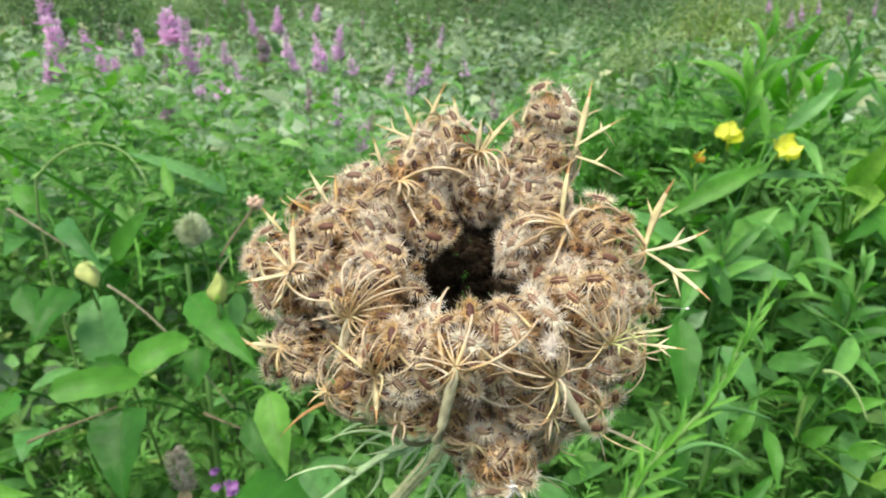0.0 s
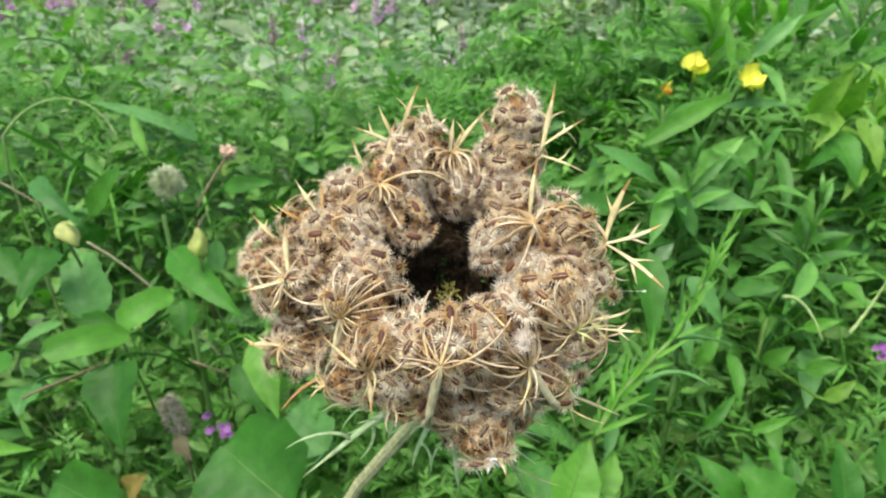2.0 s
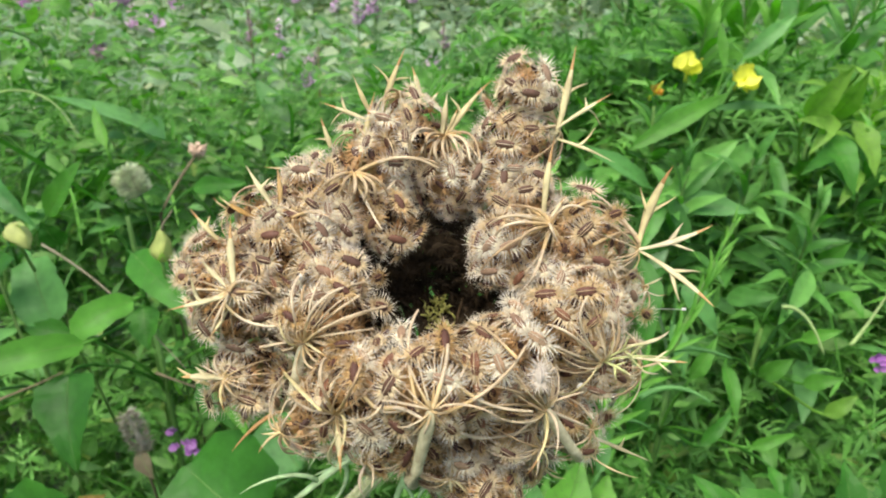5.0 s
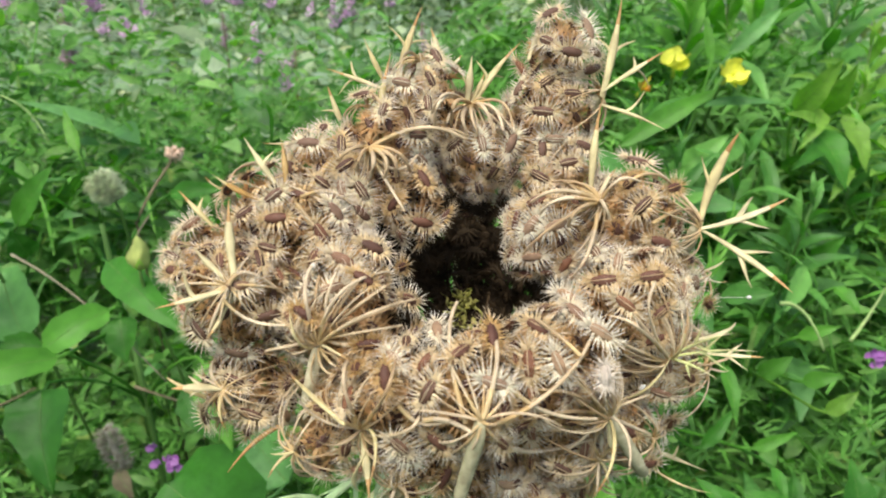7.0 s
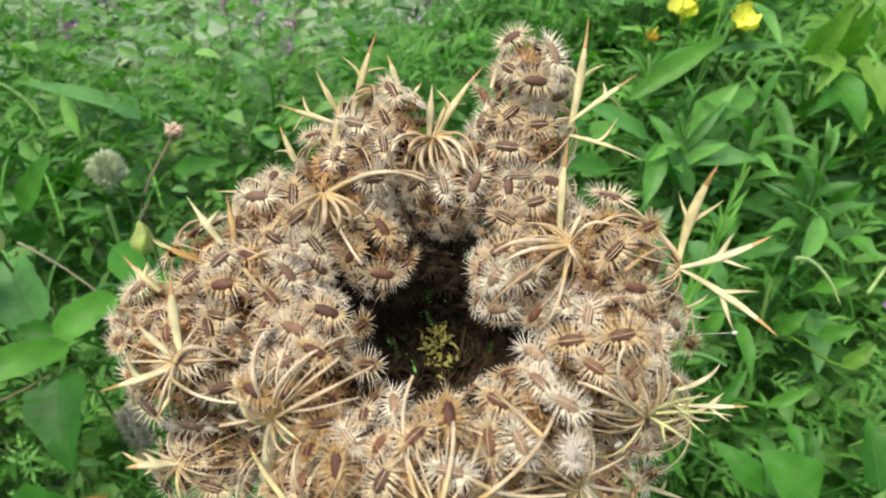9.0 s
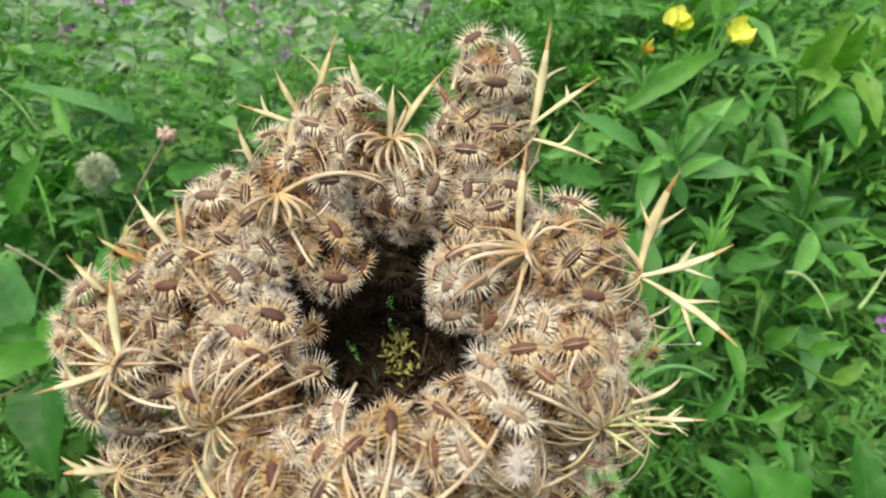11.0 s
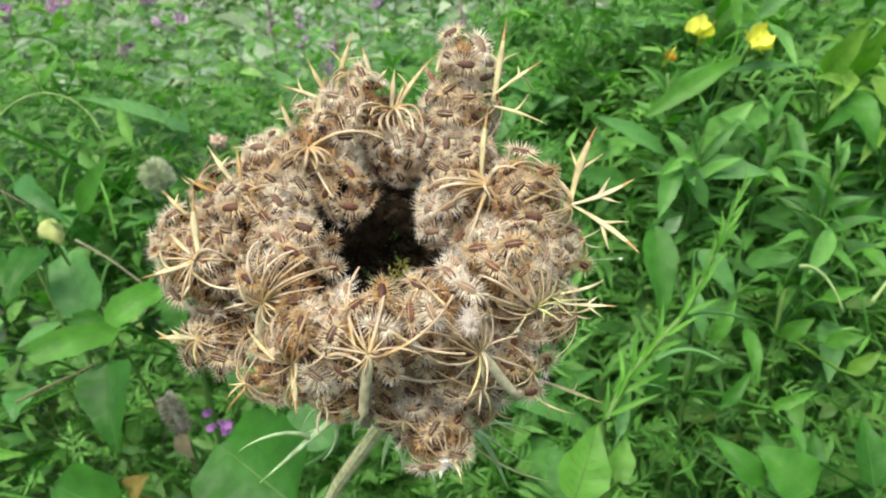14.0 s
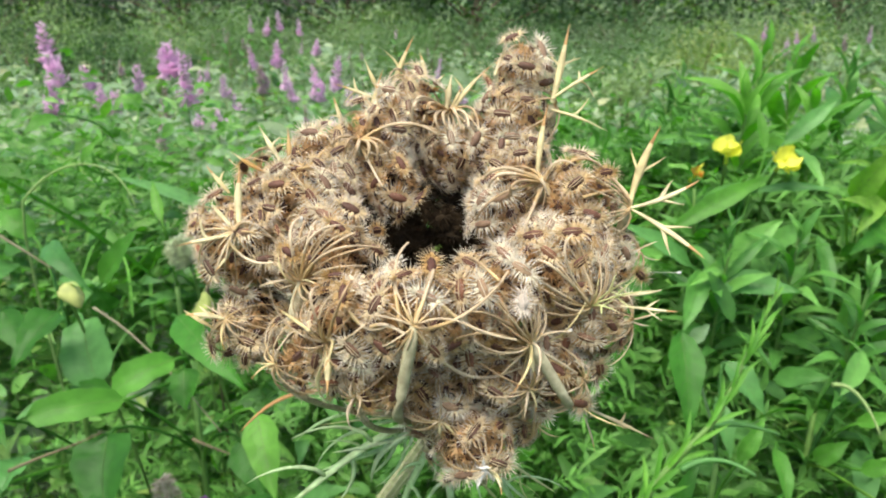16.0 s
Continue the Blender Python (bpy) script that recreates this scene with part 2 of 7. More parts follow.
WITHERED = dry_material("withered_bloom", ((0.0, (0.30, 0.26, 0.20)), (0.4, (0.46, 0.44, 0.37)), (1.0, (0.62, 0.60, 0.53))), 300, 0.9, 0.2, True)
FADED_LEAF = leaf_material("yellowing_leaf", ((0.0, (0.22, 0.16, 0.05)), (1.0, (0.30, 0.22, 0.07))), False, 0.6, 0.2, 40)
SOIL, sn, sl, sp = material("soil_and_litter")
s_noise = mottle(sn, sl, 9, 6)
s_tone = ramp(sn, ((0.3, (0.016, 0.028, 0.009)), (0.55, (0.032, 0.055, 0.016)), (0.75, (0.06, 0.062, 0.03))))
sl.new(s_noise.outputs[0], s_tone.inputs[0])
sl.new(s_tone.outputs[0], sp.inputs["Base Color"])
sp.inputs["Roughness"].default_value = 0.95


# ---- building helpers ----
def part(name, data, mats, parent=None, label="", kind=""):
    """Links a bmesh or a mesh as one object under a thing or a part."""
    if isinstance(data, bmesh.types.BMesh):
        me = bpy.data.meshes.new(name)
        data.to_mesh(me)
        data.free()
    else:
        me = data
    if not me.materials:
        for m in mats if isinstance(mats, (list, tuple)) else [mats]:
            me.materials.append(m)
    ob = new(name, me)
    ob.parent = parent
    return tagged(ob, label=label, kind=kind)


def bezier(a, b, c, d, n):
    a, b, c, d = Vector(a), Vector(b), Vector(c), Vector(d)
    return [a * (1 - t) ** 3 + b * 3 * t * (1 - t) ** 2 + c * 3 * t * t * (1 - t) + d * t ** 3 for t in (i / n for i in range(n + 1))]


def tube(bm, pts, radii, sides=6, flat=1.0, slot=0, close=True):
    """A tapered tube along pts; flat squeezes it across."""
    rings = []
    up = Vector((0.13, 0.21, 0.97))
    for i, p in enumerate(pts):
        way = (pts[min(i + 1, len(pts) - 1)] - pts[max(i - 1, 0)]).normalized()
        u = way.cross(up)
        if u.length < 0.05:
            u = way.cross(Vector((1, 0, 0)))
        u.normalize()
        v = u.cross(way)
        r = radii[i] if isinstance(radii, (list, tuple)) else radii
        rings.append([bm.verts.new(p + (u * math.cos(k * math.tau / sides) + v * flat * math.sin(k * math.tau / sides)) * r) for k in range(sides)])
    for a, b in zip(rings, rings[1:]):
        for k in range(sides):
            f = bm.faces.new((a[k], a[(k + 1) % sides], b[(k + 1) % sides], b[k]))
            f.smooth, f.material_index = True, slot
    if close:
        for ring, turn in ((rings[0], True), (rings[-1], False)):
            f = bm.faces.new(list(reversed(ring)) if turn else ring)
            f.material_index = slot
    return rings


def to_frame(normal, along):
    """Rotation whose z is normal and whose x runs near along."""
    z = Vector(normal).normalized()
    x = Vector(along) - z * z.dot(Vector(along))
    if x.length < 1e-6:
        x = z.orthogonal()
    x.normalize()
    y = z.cross(x)
    return Matrix((x, y, z)).transposed()


# ---- the dried seed head ----
MM = 0.001
head = tagged(new("wild_carrot_seed_head"), "dried straw-brown wild carrot seed head curled like a nest", "seed head")
head.matrix_world = pose(0.002, 0.101, 1.004, 22, 0, 0)


def seed_mesh(name, k, mats, light=False):
    """A flattened ribbed seed with rows of radiating bristles; z is its outer side, x its length."""
    r = random.Random(k)
    bm = bmesh.new()
    L, W, T = 1.30 * MM, 0.475 * MM, 0.36 * MM
    rows, cols = (4, 6) if light else (6, 10)
    grid = []
    for i in range(rows + 1):
        u = -1 + 2 * i / rows
        s = max(0.0, 1 - u * u) ** 0.8
        ring = []
        for j in range(cols):
            a = j * math.tau / cols
            rib = 1 + 0.08 * (j % 2)
            ring.append(bm.verts.new((u * L, math.cos(a) * W * s * rib + 1e-6 * j, math.sin(a) * T * s * rib)))
        grid.append(ring)
    for p, q in zip(grid, grid[1:]):
        for j in range(cols):
            f = bm.faces.new((p[j], q[j], q[(j + 1) % cols], p[(j + 1) % cols]))
            f.smooth = True
    coat = [v for ring in grid[1:-1] for v in ring]
    for row, lift, count in ((0, 3, 16), (1, 30, 14)) if light else ((0, 4, 34), (1, 24, 20)):
        for i in range(count):
            a = (i + 0.5 * (row % 2)) * math.tau / count + r.uniform(-0.09, 0.09)
            e = radians(lift + r.uniform(-9, 9))
            base = Vector((math.cos(a) * L * (0.95 - 0.12 * row), math.copysign(abs(math.sin(a)) ** 1.6, math.sin(a)) * W * (0.97 - 0.12 * row), T * (0.05 + 0.3 * row)))
            flat = Vector((math.cos(a) * 0.62, math.sin(a), 0)).normalized()
            way = flat * math.cos(e) + Vector((0, 0, math.sin(e)))
            long = (1.44 - 0.2 * row) * MM * r.uniform(0.74, 1.14)
            side = way.cross(Vector((0, 0, 1)))
            side = side.normalized() if side.length > 0.1 else Vector((1, 0, 0))
            top = side.cross(way)
            w = (0.075 if light else 0.046) * MM
            near = min(coat, key=lambda v: (v.co - base).length_squared)
            b = [bm.verts.new(base + side * w), bm.verts.new(base - side * w), near]
            if light:
                tip = bm.verts.new(base + way * long)
                for j in range(3):
                    bm.faces.new((b[j], b[(j + 1) % 3], tip)).material_index = 1
                continue
            m = base + way * long * 0.42
            c = [bm.verts.new(m + side * w * 0.8), bm.verts.new(m - side * w * 0.8), bm.verts.new(m + top * w * 0.8)]
            tip = bm.verts.new(base + way * long + Vector((r.uniform(-1, 1), r.uniform(-1, 1), r.uniform(-0.6, 1))) * 0.1 * MM)
            for j in range(3):
                f = bm.faces.new((b[j], b[(j + 1) % 3], c[(j + 1) % 3], c[j]))
                f.material_index = 1
                f = bm.faces.new((c[j], c[(j + 1) % 3], tip))
                f.material_index = 2
    # pale ribs along the back
    for y in () if light else ((0.0,), (), (-0.25, 0.3), (), (0.1,))[k % 5]:
        tube(bm, [Vector((u * L, y * W * (1 - u * u * 0.6), T * (1.08 - 0.55 * u * u))) for u in (-0.85, -0.45, 0, 0.45, 0.85)], [w * MM for w in (0.02, 0.035, 0.04, 0.035, 0.02)], 4, 1, 1, False)
    me = bpy.data.meshes.new(name)
    bm.to_mesh(me)
    bm.free()
    for m in mats:
        me.materials.append(m)
    return me


SEEDS = [seed_mesh("seed", k, (SEED_BODY, SPINE, SPINE_TIP)) for k in range(5)]
SEEDS_CREAM = [seed_mesh("seed", k, (SEED_LIGHT, SPINE_CREAM, SPINE_PALE)) for k in range(5)]
SEED_INNER = seed_mesh("seed", 3, (SEED_BODY, SPINE_DEEP), True)
SEED_WHITE = seed_mesh("seed", 9, (SEED_PALE, SPINE_PALE, SPINE_PALE))
BLOBS = []          # centre and radius of each umbellet's cluster
OUTWARD = Vector((0, -0.66, 0.75)).normalized()
ELBOWS = {}         # where the ray of an umbellet comes to the outside of the head, below its hub
UMBELS = []         # what each call below asks for


def umbellet(centre, radius, hub=None, seeds=(), spikes=(), elbow=None):
    BLOBS.append((Vector(centre), radius))
    UMBELS.append((Vector(centre), radius, hub and Vector(hub), seeds, spikes))
    if elbow:
        ELBOWS[len(UMBELS) - 1] = Vector(elbow)


def deep(p, skip):
    """How far p lies inside the other clusters."""
    return max(r - (p - c).length for i, (c, r) in enumerate(BLOBS) if i != skip)


def in_groove(p):
    """Whether p would bury a hub: the seeds part round each hub, which lies at the bottom of a groove."""
    for i, u in enumerate(UMBELS):
        if u[2]:
            v = p - u[2]
            h = v.dot(OUTWARD)
            if h > -0.6 and (v - OUTWARD * h).length < 2.9:
                return True
        for k in range(5 if i in ELBOWS else 0):
            v = p - u[2].lerp(ELBOWS[i], k / 4)
            h = v.dot(OUTWARD)
            if h > -0.8 and (v - OUTWARD * h).length < 1.9:
                return True
    return False


def bracteole(parent, a, b, kind, r, stout=1.0):
    """A stiff pointed bracteole from a to b; kind 1 has side prongs and a rusty tip, kind 2 is orange."""
    a, b = Vector(a) * MM, Vector(b) * MM
    way = b - a
    long = way.length
    side = way.cross(Vector((0, -0.5, 1))).normalized()
    lift = side.cross(way).normalized()
    bow = lift * long * (r.uniform(-0.10, 0.16) if kind else r.uniform(-0.1, 0.34)) + side * long * (r.uniform(-0.08, 0.08) if kind else r.uniform(-0.24, 0.24))
    bm = bmesh.new()
    w = (0.18, 0.5, 0.32, 0.25)[kind] * stout * MM
    pts = bezier(a, a + way * 0.3 + bow, a + way * 0.7 + bow, b, 9)
    radii = [w * s for s in ((0.6, 0.66, 0.8, 1.0, 1.3, 1.15, 0.95, 0.7, 0.42, 0.05) if kind == 1 else (0.75, 0.85, 1.0, 1.1, 1.05, 0.9, 0.7, 0.5, 0.3, 0.06))]
    cut = 7
    tube(bm, pts[:cut + 1], radii[:cut + 1], 6, 0.45, 0, False)
    tube(bm, pts[cut:], radii[cut:], 6, 0.45, 1, False)
    if kind in (1, 3):
        for sgn, at, reach in ((1, 0.46, 0.36), (-1, 0.5, 0.31)):
            p0 = pts[int(at * 9)]
            run = (pts[int(at * 9) + 1] - p0).normalized() * long
            tip = p0 + run * reach * 0.72 + side * sgn * long * reach * 0.62 + lift * long * r.uniform(-0.05, 0.08)
            q = bezier(p0 - run * 0.03, p0 + run * reach * 0.16 + side * sgn * long * reach * 0.16, tip - run * reach * 0.34 - side * sgn * long * reach * 0.2, tip, 5)
            tube(bm, q, [w * s for s in (0.6, 0.72, 0.62, 0.46, 0.26, 0.04)], 5, 0.5, 0, False)
    mats = [SPIKE_ORANGE, SPIKE_TIP] if kind == 2 else [PEDICEL_PALE, PEDICEL_PALE] if kind == 0 and a.y < 0 and stout < 1.2 and r.random() < 0.5 else [BRACT_PALE, SPIKE] if kind == 3 else [SPIKE, SPIKE_TIP if kind == 1 or r.random() < 0.5 else SPIKE]
    part("bracteole", bm, mats, parent)


umbellet((-1.5, 22.5, 9.5), 6.0, (-2.0, 27.0, 13.0),
         seeds=((-4.4, 20.4, 14.3, -20), (-0.5, 23.6, 15.3, -70),),
         spikes=())
umbellet((4.5, 17.5, 6), 5.4, (3.8, 21.2, 10.2),
         seeds=((4.1, 14.1, 10.2, -80), (7.3, 14.6, 9.6, 60),),
         spikes=())
umbellet((14.4, 24.6, 15.4), 3.8, None,
         seeds=((13.2, 25.5, 19.4, 25), (17.1, 23.3, 19, -70), (14.8, 20.7, 17.8, -10), (10.5, 23.8, 13.7, -30), (18.1, 21.8, 16.9, -20), (17.9, 21.1, 15, 0),),
         spikes=())
umbellet((13, 19.2, 9.4), 5.8, (19.3, 20.4, 11.7),
         seeds=((14.8, 18.1, 13.5, 0), (11.5, 16.6, 12.5, -10), (12.7, 15, 10.2, -5), (15, 15.2, 7.2, 0),),
         spikes=())
umbellet((11.6, 5.6, 3.5), 5.6, (16, 5.2, 8.8),
         seeds=((8.9, 5.1, 9.5, 20), (8, 2.7, 8.4, 50), (10.4, 1.7, 9.2, 20), (8, 0.4, 5.7, 10),),
         spikes=())
umbellet((20.5, 6, 4.6), 6.0, (27.5, 2.9, 6.1),
         seeds=((19.4, 5.8, 10.5, 35), (20, 3.1, 9.8, 40), (24.1, 5.8, 9.4, 20), (21.6, 10.8, 10.6, -20), (21.8, 0.7, 7, -20),),
         spikes=((31.5, 8.8, 15, 1), (35.7, 2.1, 11.1, 1), (35.5, -5.5, 4.4, 1),))
umbellet((17.5, -4.5, 2.5), 6.6, (20.7, -11, 1.8),
         seeds=((11.2, -5.1, 5.5, -30), (13.7, -6, 9, 0), (18.3, -6.6, 10.1, 5), (15.2, -8.9, 8.8, -40),),
         spikes=((26.6, -14.8, 7.9, 3), (25, -12.8, 8.3, 3), (23.1, -15.9, 5.3, 3), (21.2, -10.3, 7.9, 0),))
umbellet((8.4, -11.8, 3.1), 6.0, (12.7, -17.2, 2.2),
         seeds=((6, -11.6, 9.6, -35), (9.7, -10.4, 9.5, -50), (11.7, -12.4, 9.2, -30), (11.7, -16.2, 7.8, 110), (4.6, -14.7, 8.4, -90), (7.1, -15.5, 9.4, -70),),
         spikes=((12.6, -23.9, 3.2, 0), (14.7, -17.6, 7.2, 0), (9.5, -24.9, 1.8, 0),), elbow=(17.3, -19.6, -5.6))
umbellet((-0.3, -14.6, 4.2), 6.0, (-0.4, -20, 8.1),
         seeds=((-4.4, -16.7, 8, 55), (-3, -10, 7.2, -85), (1.3, -12.7, 9.6, -90), (0.8, -17.2, 9.5, -20), (-3.9, -19.4, 4.6, -40),),
         spikes=((0.7, -18.2, 9.2, 0), (-6.5, -18.5, 8.3, 0), (6.5, -21.6, 8.6, 0),), elbow=(-2.6, -23.2, -2.6))
umbellet((-8, -13.5, 2.3), 5.4, (-10.9, -16.4, 1.8),
         seeds=((-8.5, -15.3, 8.7, -90), (-7.5, -19.8, 4.1, -50), (-7.1, -19.7, 2, -40),),
         spikes=((-15, -19.6, 6.9, 0), (-10.5, -23.9, 4.5, 0), (-16.6, -14.8, 10, 0),))
umbellet((-12.2, -4.8, 2.9), 6.0, (-14.8, -7.6, 3.5),
         seeds=((-10.1, -4.5, 9.5, -30), (-5.4, -7.2, 3.4, 15), (-4.6, -4.1, 5.9, 0), (-9.7, -10.5, 6.8, 0),),
         spikes=((-16.3, -8.1, 10.2, 0), (-11.5, -12.2, 6.8, 0),), elbow=(-17.0, -12.0, -3.0))
umbellet((-24, 0.5, 2), 6.0, (-23.4, -2.8, 7.7),
         seeds=((-29.7, 1.7, 5, -20), (-22.8, -2.5, 7.1, 0), (-20.2, -3.7, 3.9, 0), (-26.6, -4.7, 3.6, -60), (-23.7, -5.3, 0.5, -30),),
         spikes=())
umbellet((-16.4, 6.4, 4.6), 5.8, (-20.3, 9.8, 9.1),
         seeds=((-18.6, 4.2, 9.5, 0), (-13, 5.1, 9.1, -50), (-14.4, 2.7, 8.6, -60), (-19.5, 2.4, 7.4, -10),),
         spikes=())
umbellet((-10, 13.8, 4.1), 5.6, (-8.9, 14.4, 9.8),
         seeds=((-9.9, 8.6, 8.9, -60), (-12.2, 9.1, 8.8, -80), (-6.1, 11.2, 8.9, -80), (-10, 7.4, 6.6, -50),),
         spikes=())
umbellet((-4.6, 10.6, 4.6), 4.2, None,
         seeds=((-3.1, 10.1, 8.5, -60), (-3.5, 6.7, 5.8, -20),),
         spikes=())
umbellet((-23, -5.5, -6.5), 5.4, (-25.1, -8.7, -1.9),
         seeds=((-27.6, -8.4, -7, -85), (-23.9, -7.9, -1.7, -30), (-18.9, -7.2, -3.4, 50),),
         spikes=((-30, -9, -0.7, 1), (-28.1, -7.5, -0.3, 0), (-24.9, -12.2, -4, 0),))
umbellet((-13.5, -12.5, -3.5), 5.6, None,
         seeds=((-14.3, -14, 1.8, 0),),
         spikes=())
umbellet((-6, -15, -5.5), 5.0, None,
         seeds=((-3.4, -19, -3.9, 60),),
         spikes=())
umbellet((1.5, -14.5, -10), 5.6, None,
         seeds=((3.6, -18.8, -7.2, 0), (3.2, -18.9, -7, -20), (3, -19.9, -10.5, -80),),
         spikes=())
umbellet((4.9, -14, -19.8), 5.2, None,
         seeds=((7.8, -16.2, -16.1, 0), (8, -18.2, -19.2, -30), (4, -18.8, -18.1, -10),),
         spikes=())
umbellet((9.5, -13.5, -6.5), 5.8, None,
         seeds=((6.1, -15.5, -2.3, -80), (8.8, -18.8, -4.3, -30),),
         spikes=())
umbellet((20.8, -7.5, -4), 6.0, None,
         seeds=((22.4, -14.1, -6.7, -80),),
         spikes=())
umbellet((20.5, 2, -4), 6.0, None,
         seeds=(),
         spikes=())
umbellet((15.5, 14, -2), 6.5, None,
         seeds=((12, 15.2, 3.3, -10),),
         spikes=())
umbellet((3, 21, -1), 6.5, None,
         seeds=((7.3, 16.2, -0.1, 50),),
         spikes=())
umbellet((-11, 16, -2), 6.5, None,
         seeds=(),
         spikes=())
umbellet((-19.5, 5, -4.5), 6.0, None,
         seeds=(),
         spikes=())
umbellet((-20, 9, 6), 5.2, None,
         seeds=((-19.1, 6.6, 10.5, 35),),
         spikes=())
umbellet((-11.8, 0.6, 3.6), 5.2, None,
         seeds=((-6.6, 1.2, 4.2, 20), (-12, -1.2, 8.5, -30), (-9.3, 0.5, 8.1, -20),),
         spikes=())
umbellet((-6.8, 18, 8), 5.2, None,
         seeds=((-3.2, 14.3, 8.3, -50), (-3.6, 15.2, 11, 0), (-9.1, 21, 12.1, -20),),
         spikes=())
umbellet((15.8, -12, -8.5), 5.4, None,
         seeds=((20, -17.6, -9.4, -30), (20.3, -16.4, -10.9, -90), (22.3, -13.7, -8.3, -70),),
         spikes=())
umbellet((11.5, -13, -15.5), 4.8, None,
         seeds=((14.6, -15.4, -12.7, -40), (10.4, -16.6, -12.5, -90),),
         spikes=())
umbellet((19.5, -3, -11), 5.2, None,
         seeds=(),
         spikes=())
umbellet((24.5, 1.5, -1.5), 4.8, None,
         seeds=((30.1, -2.9, -1.4, -45),),
         spikes=())
umbellet((-27.2, 6.2, 1.6), 4.2, None,
         seeds=((-30.1, 4.4, 4.4, -20), (-28.6, 7.9, 5.2, 30), (-30.6, 2.2, 3.6, 10),),
         spikes=())
umbellet((13.0, 13.6, 5.2), 5.2, None,
         seeds=((10.5, 10.2, 8.4, -30), (13.5, 10.8, 9.6, 10), (15.6, 13, 9.8, -15),),
         spikes=())
umbellet((6.2, -21.0, -12.2), 4.3, None,
         seeds=((5.0, -25.0, -11.8, 20), (8.6, -24.4, -10.6, -30), (3.4, -24.0, -14.0, 60),),
         spikes=())
umbellet((-14.2, 14.4, 6.8), 5.0, None,
         seeds=((-15.3, 13.4, 11.6, -5),),
         spikes=())

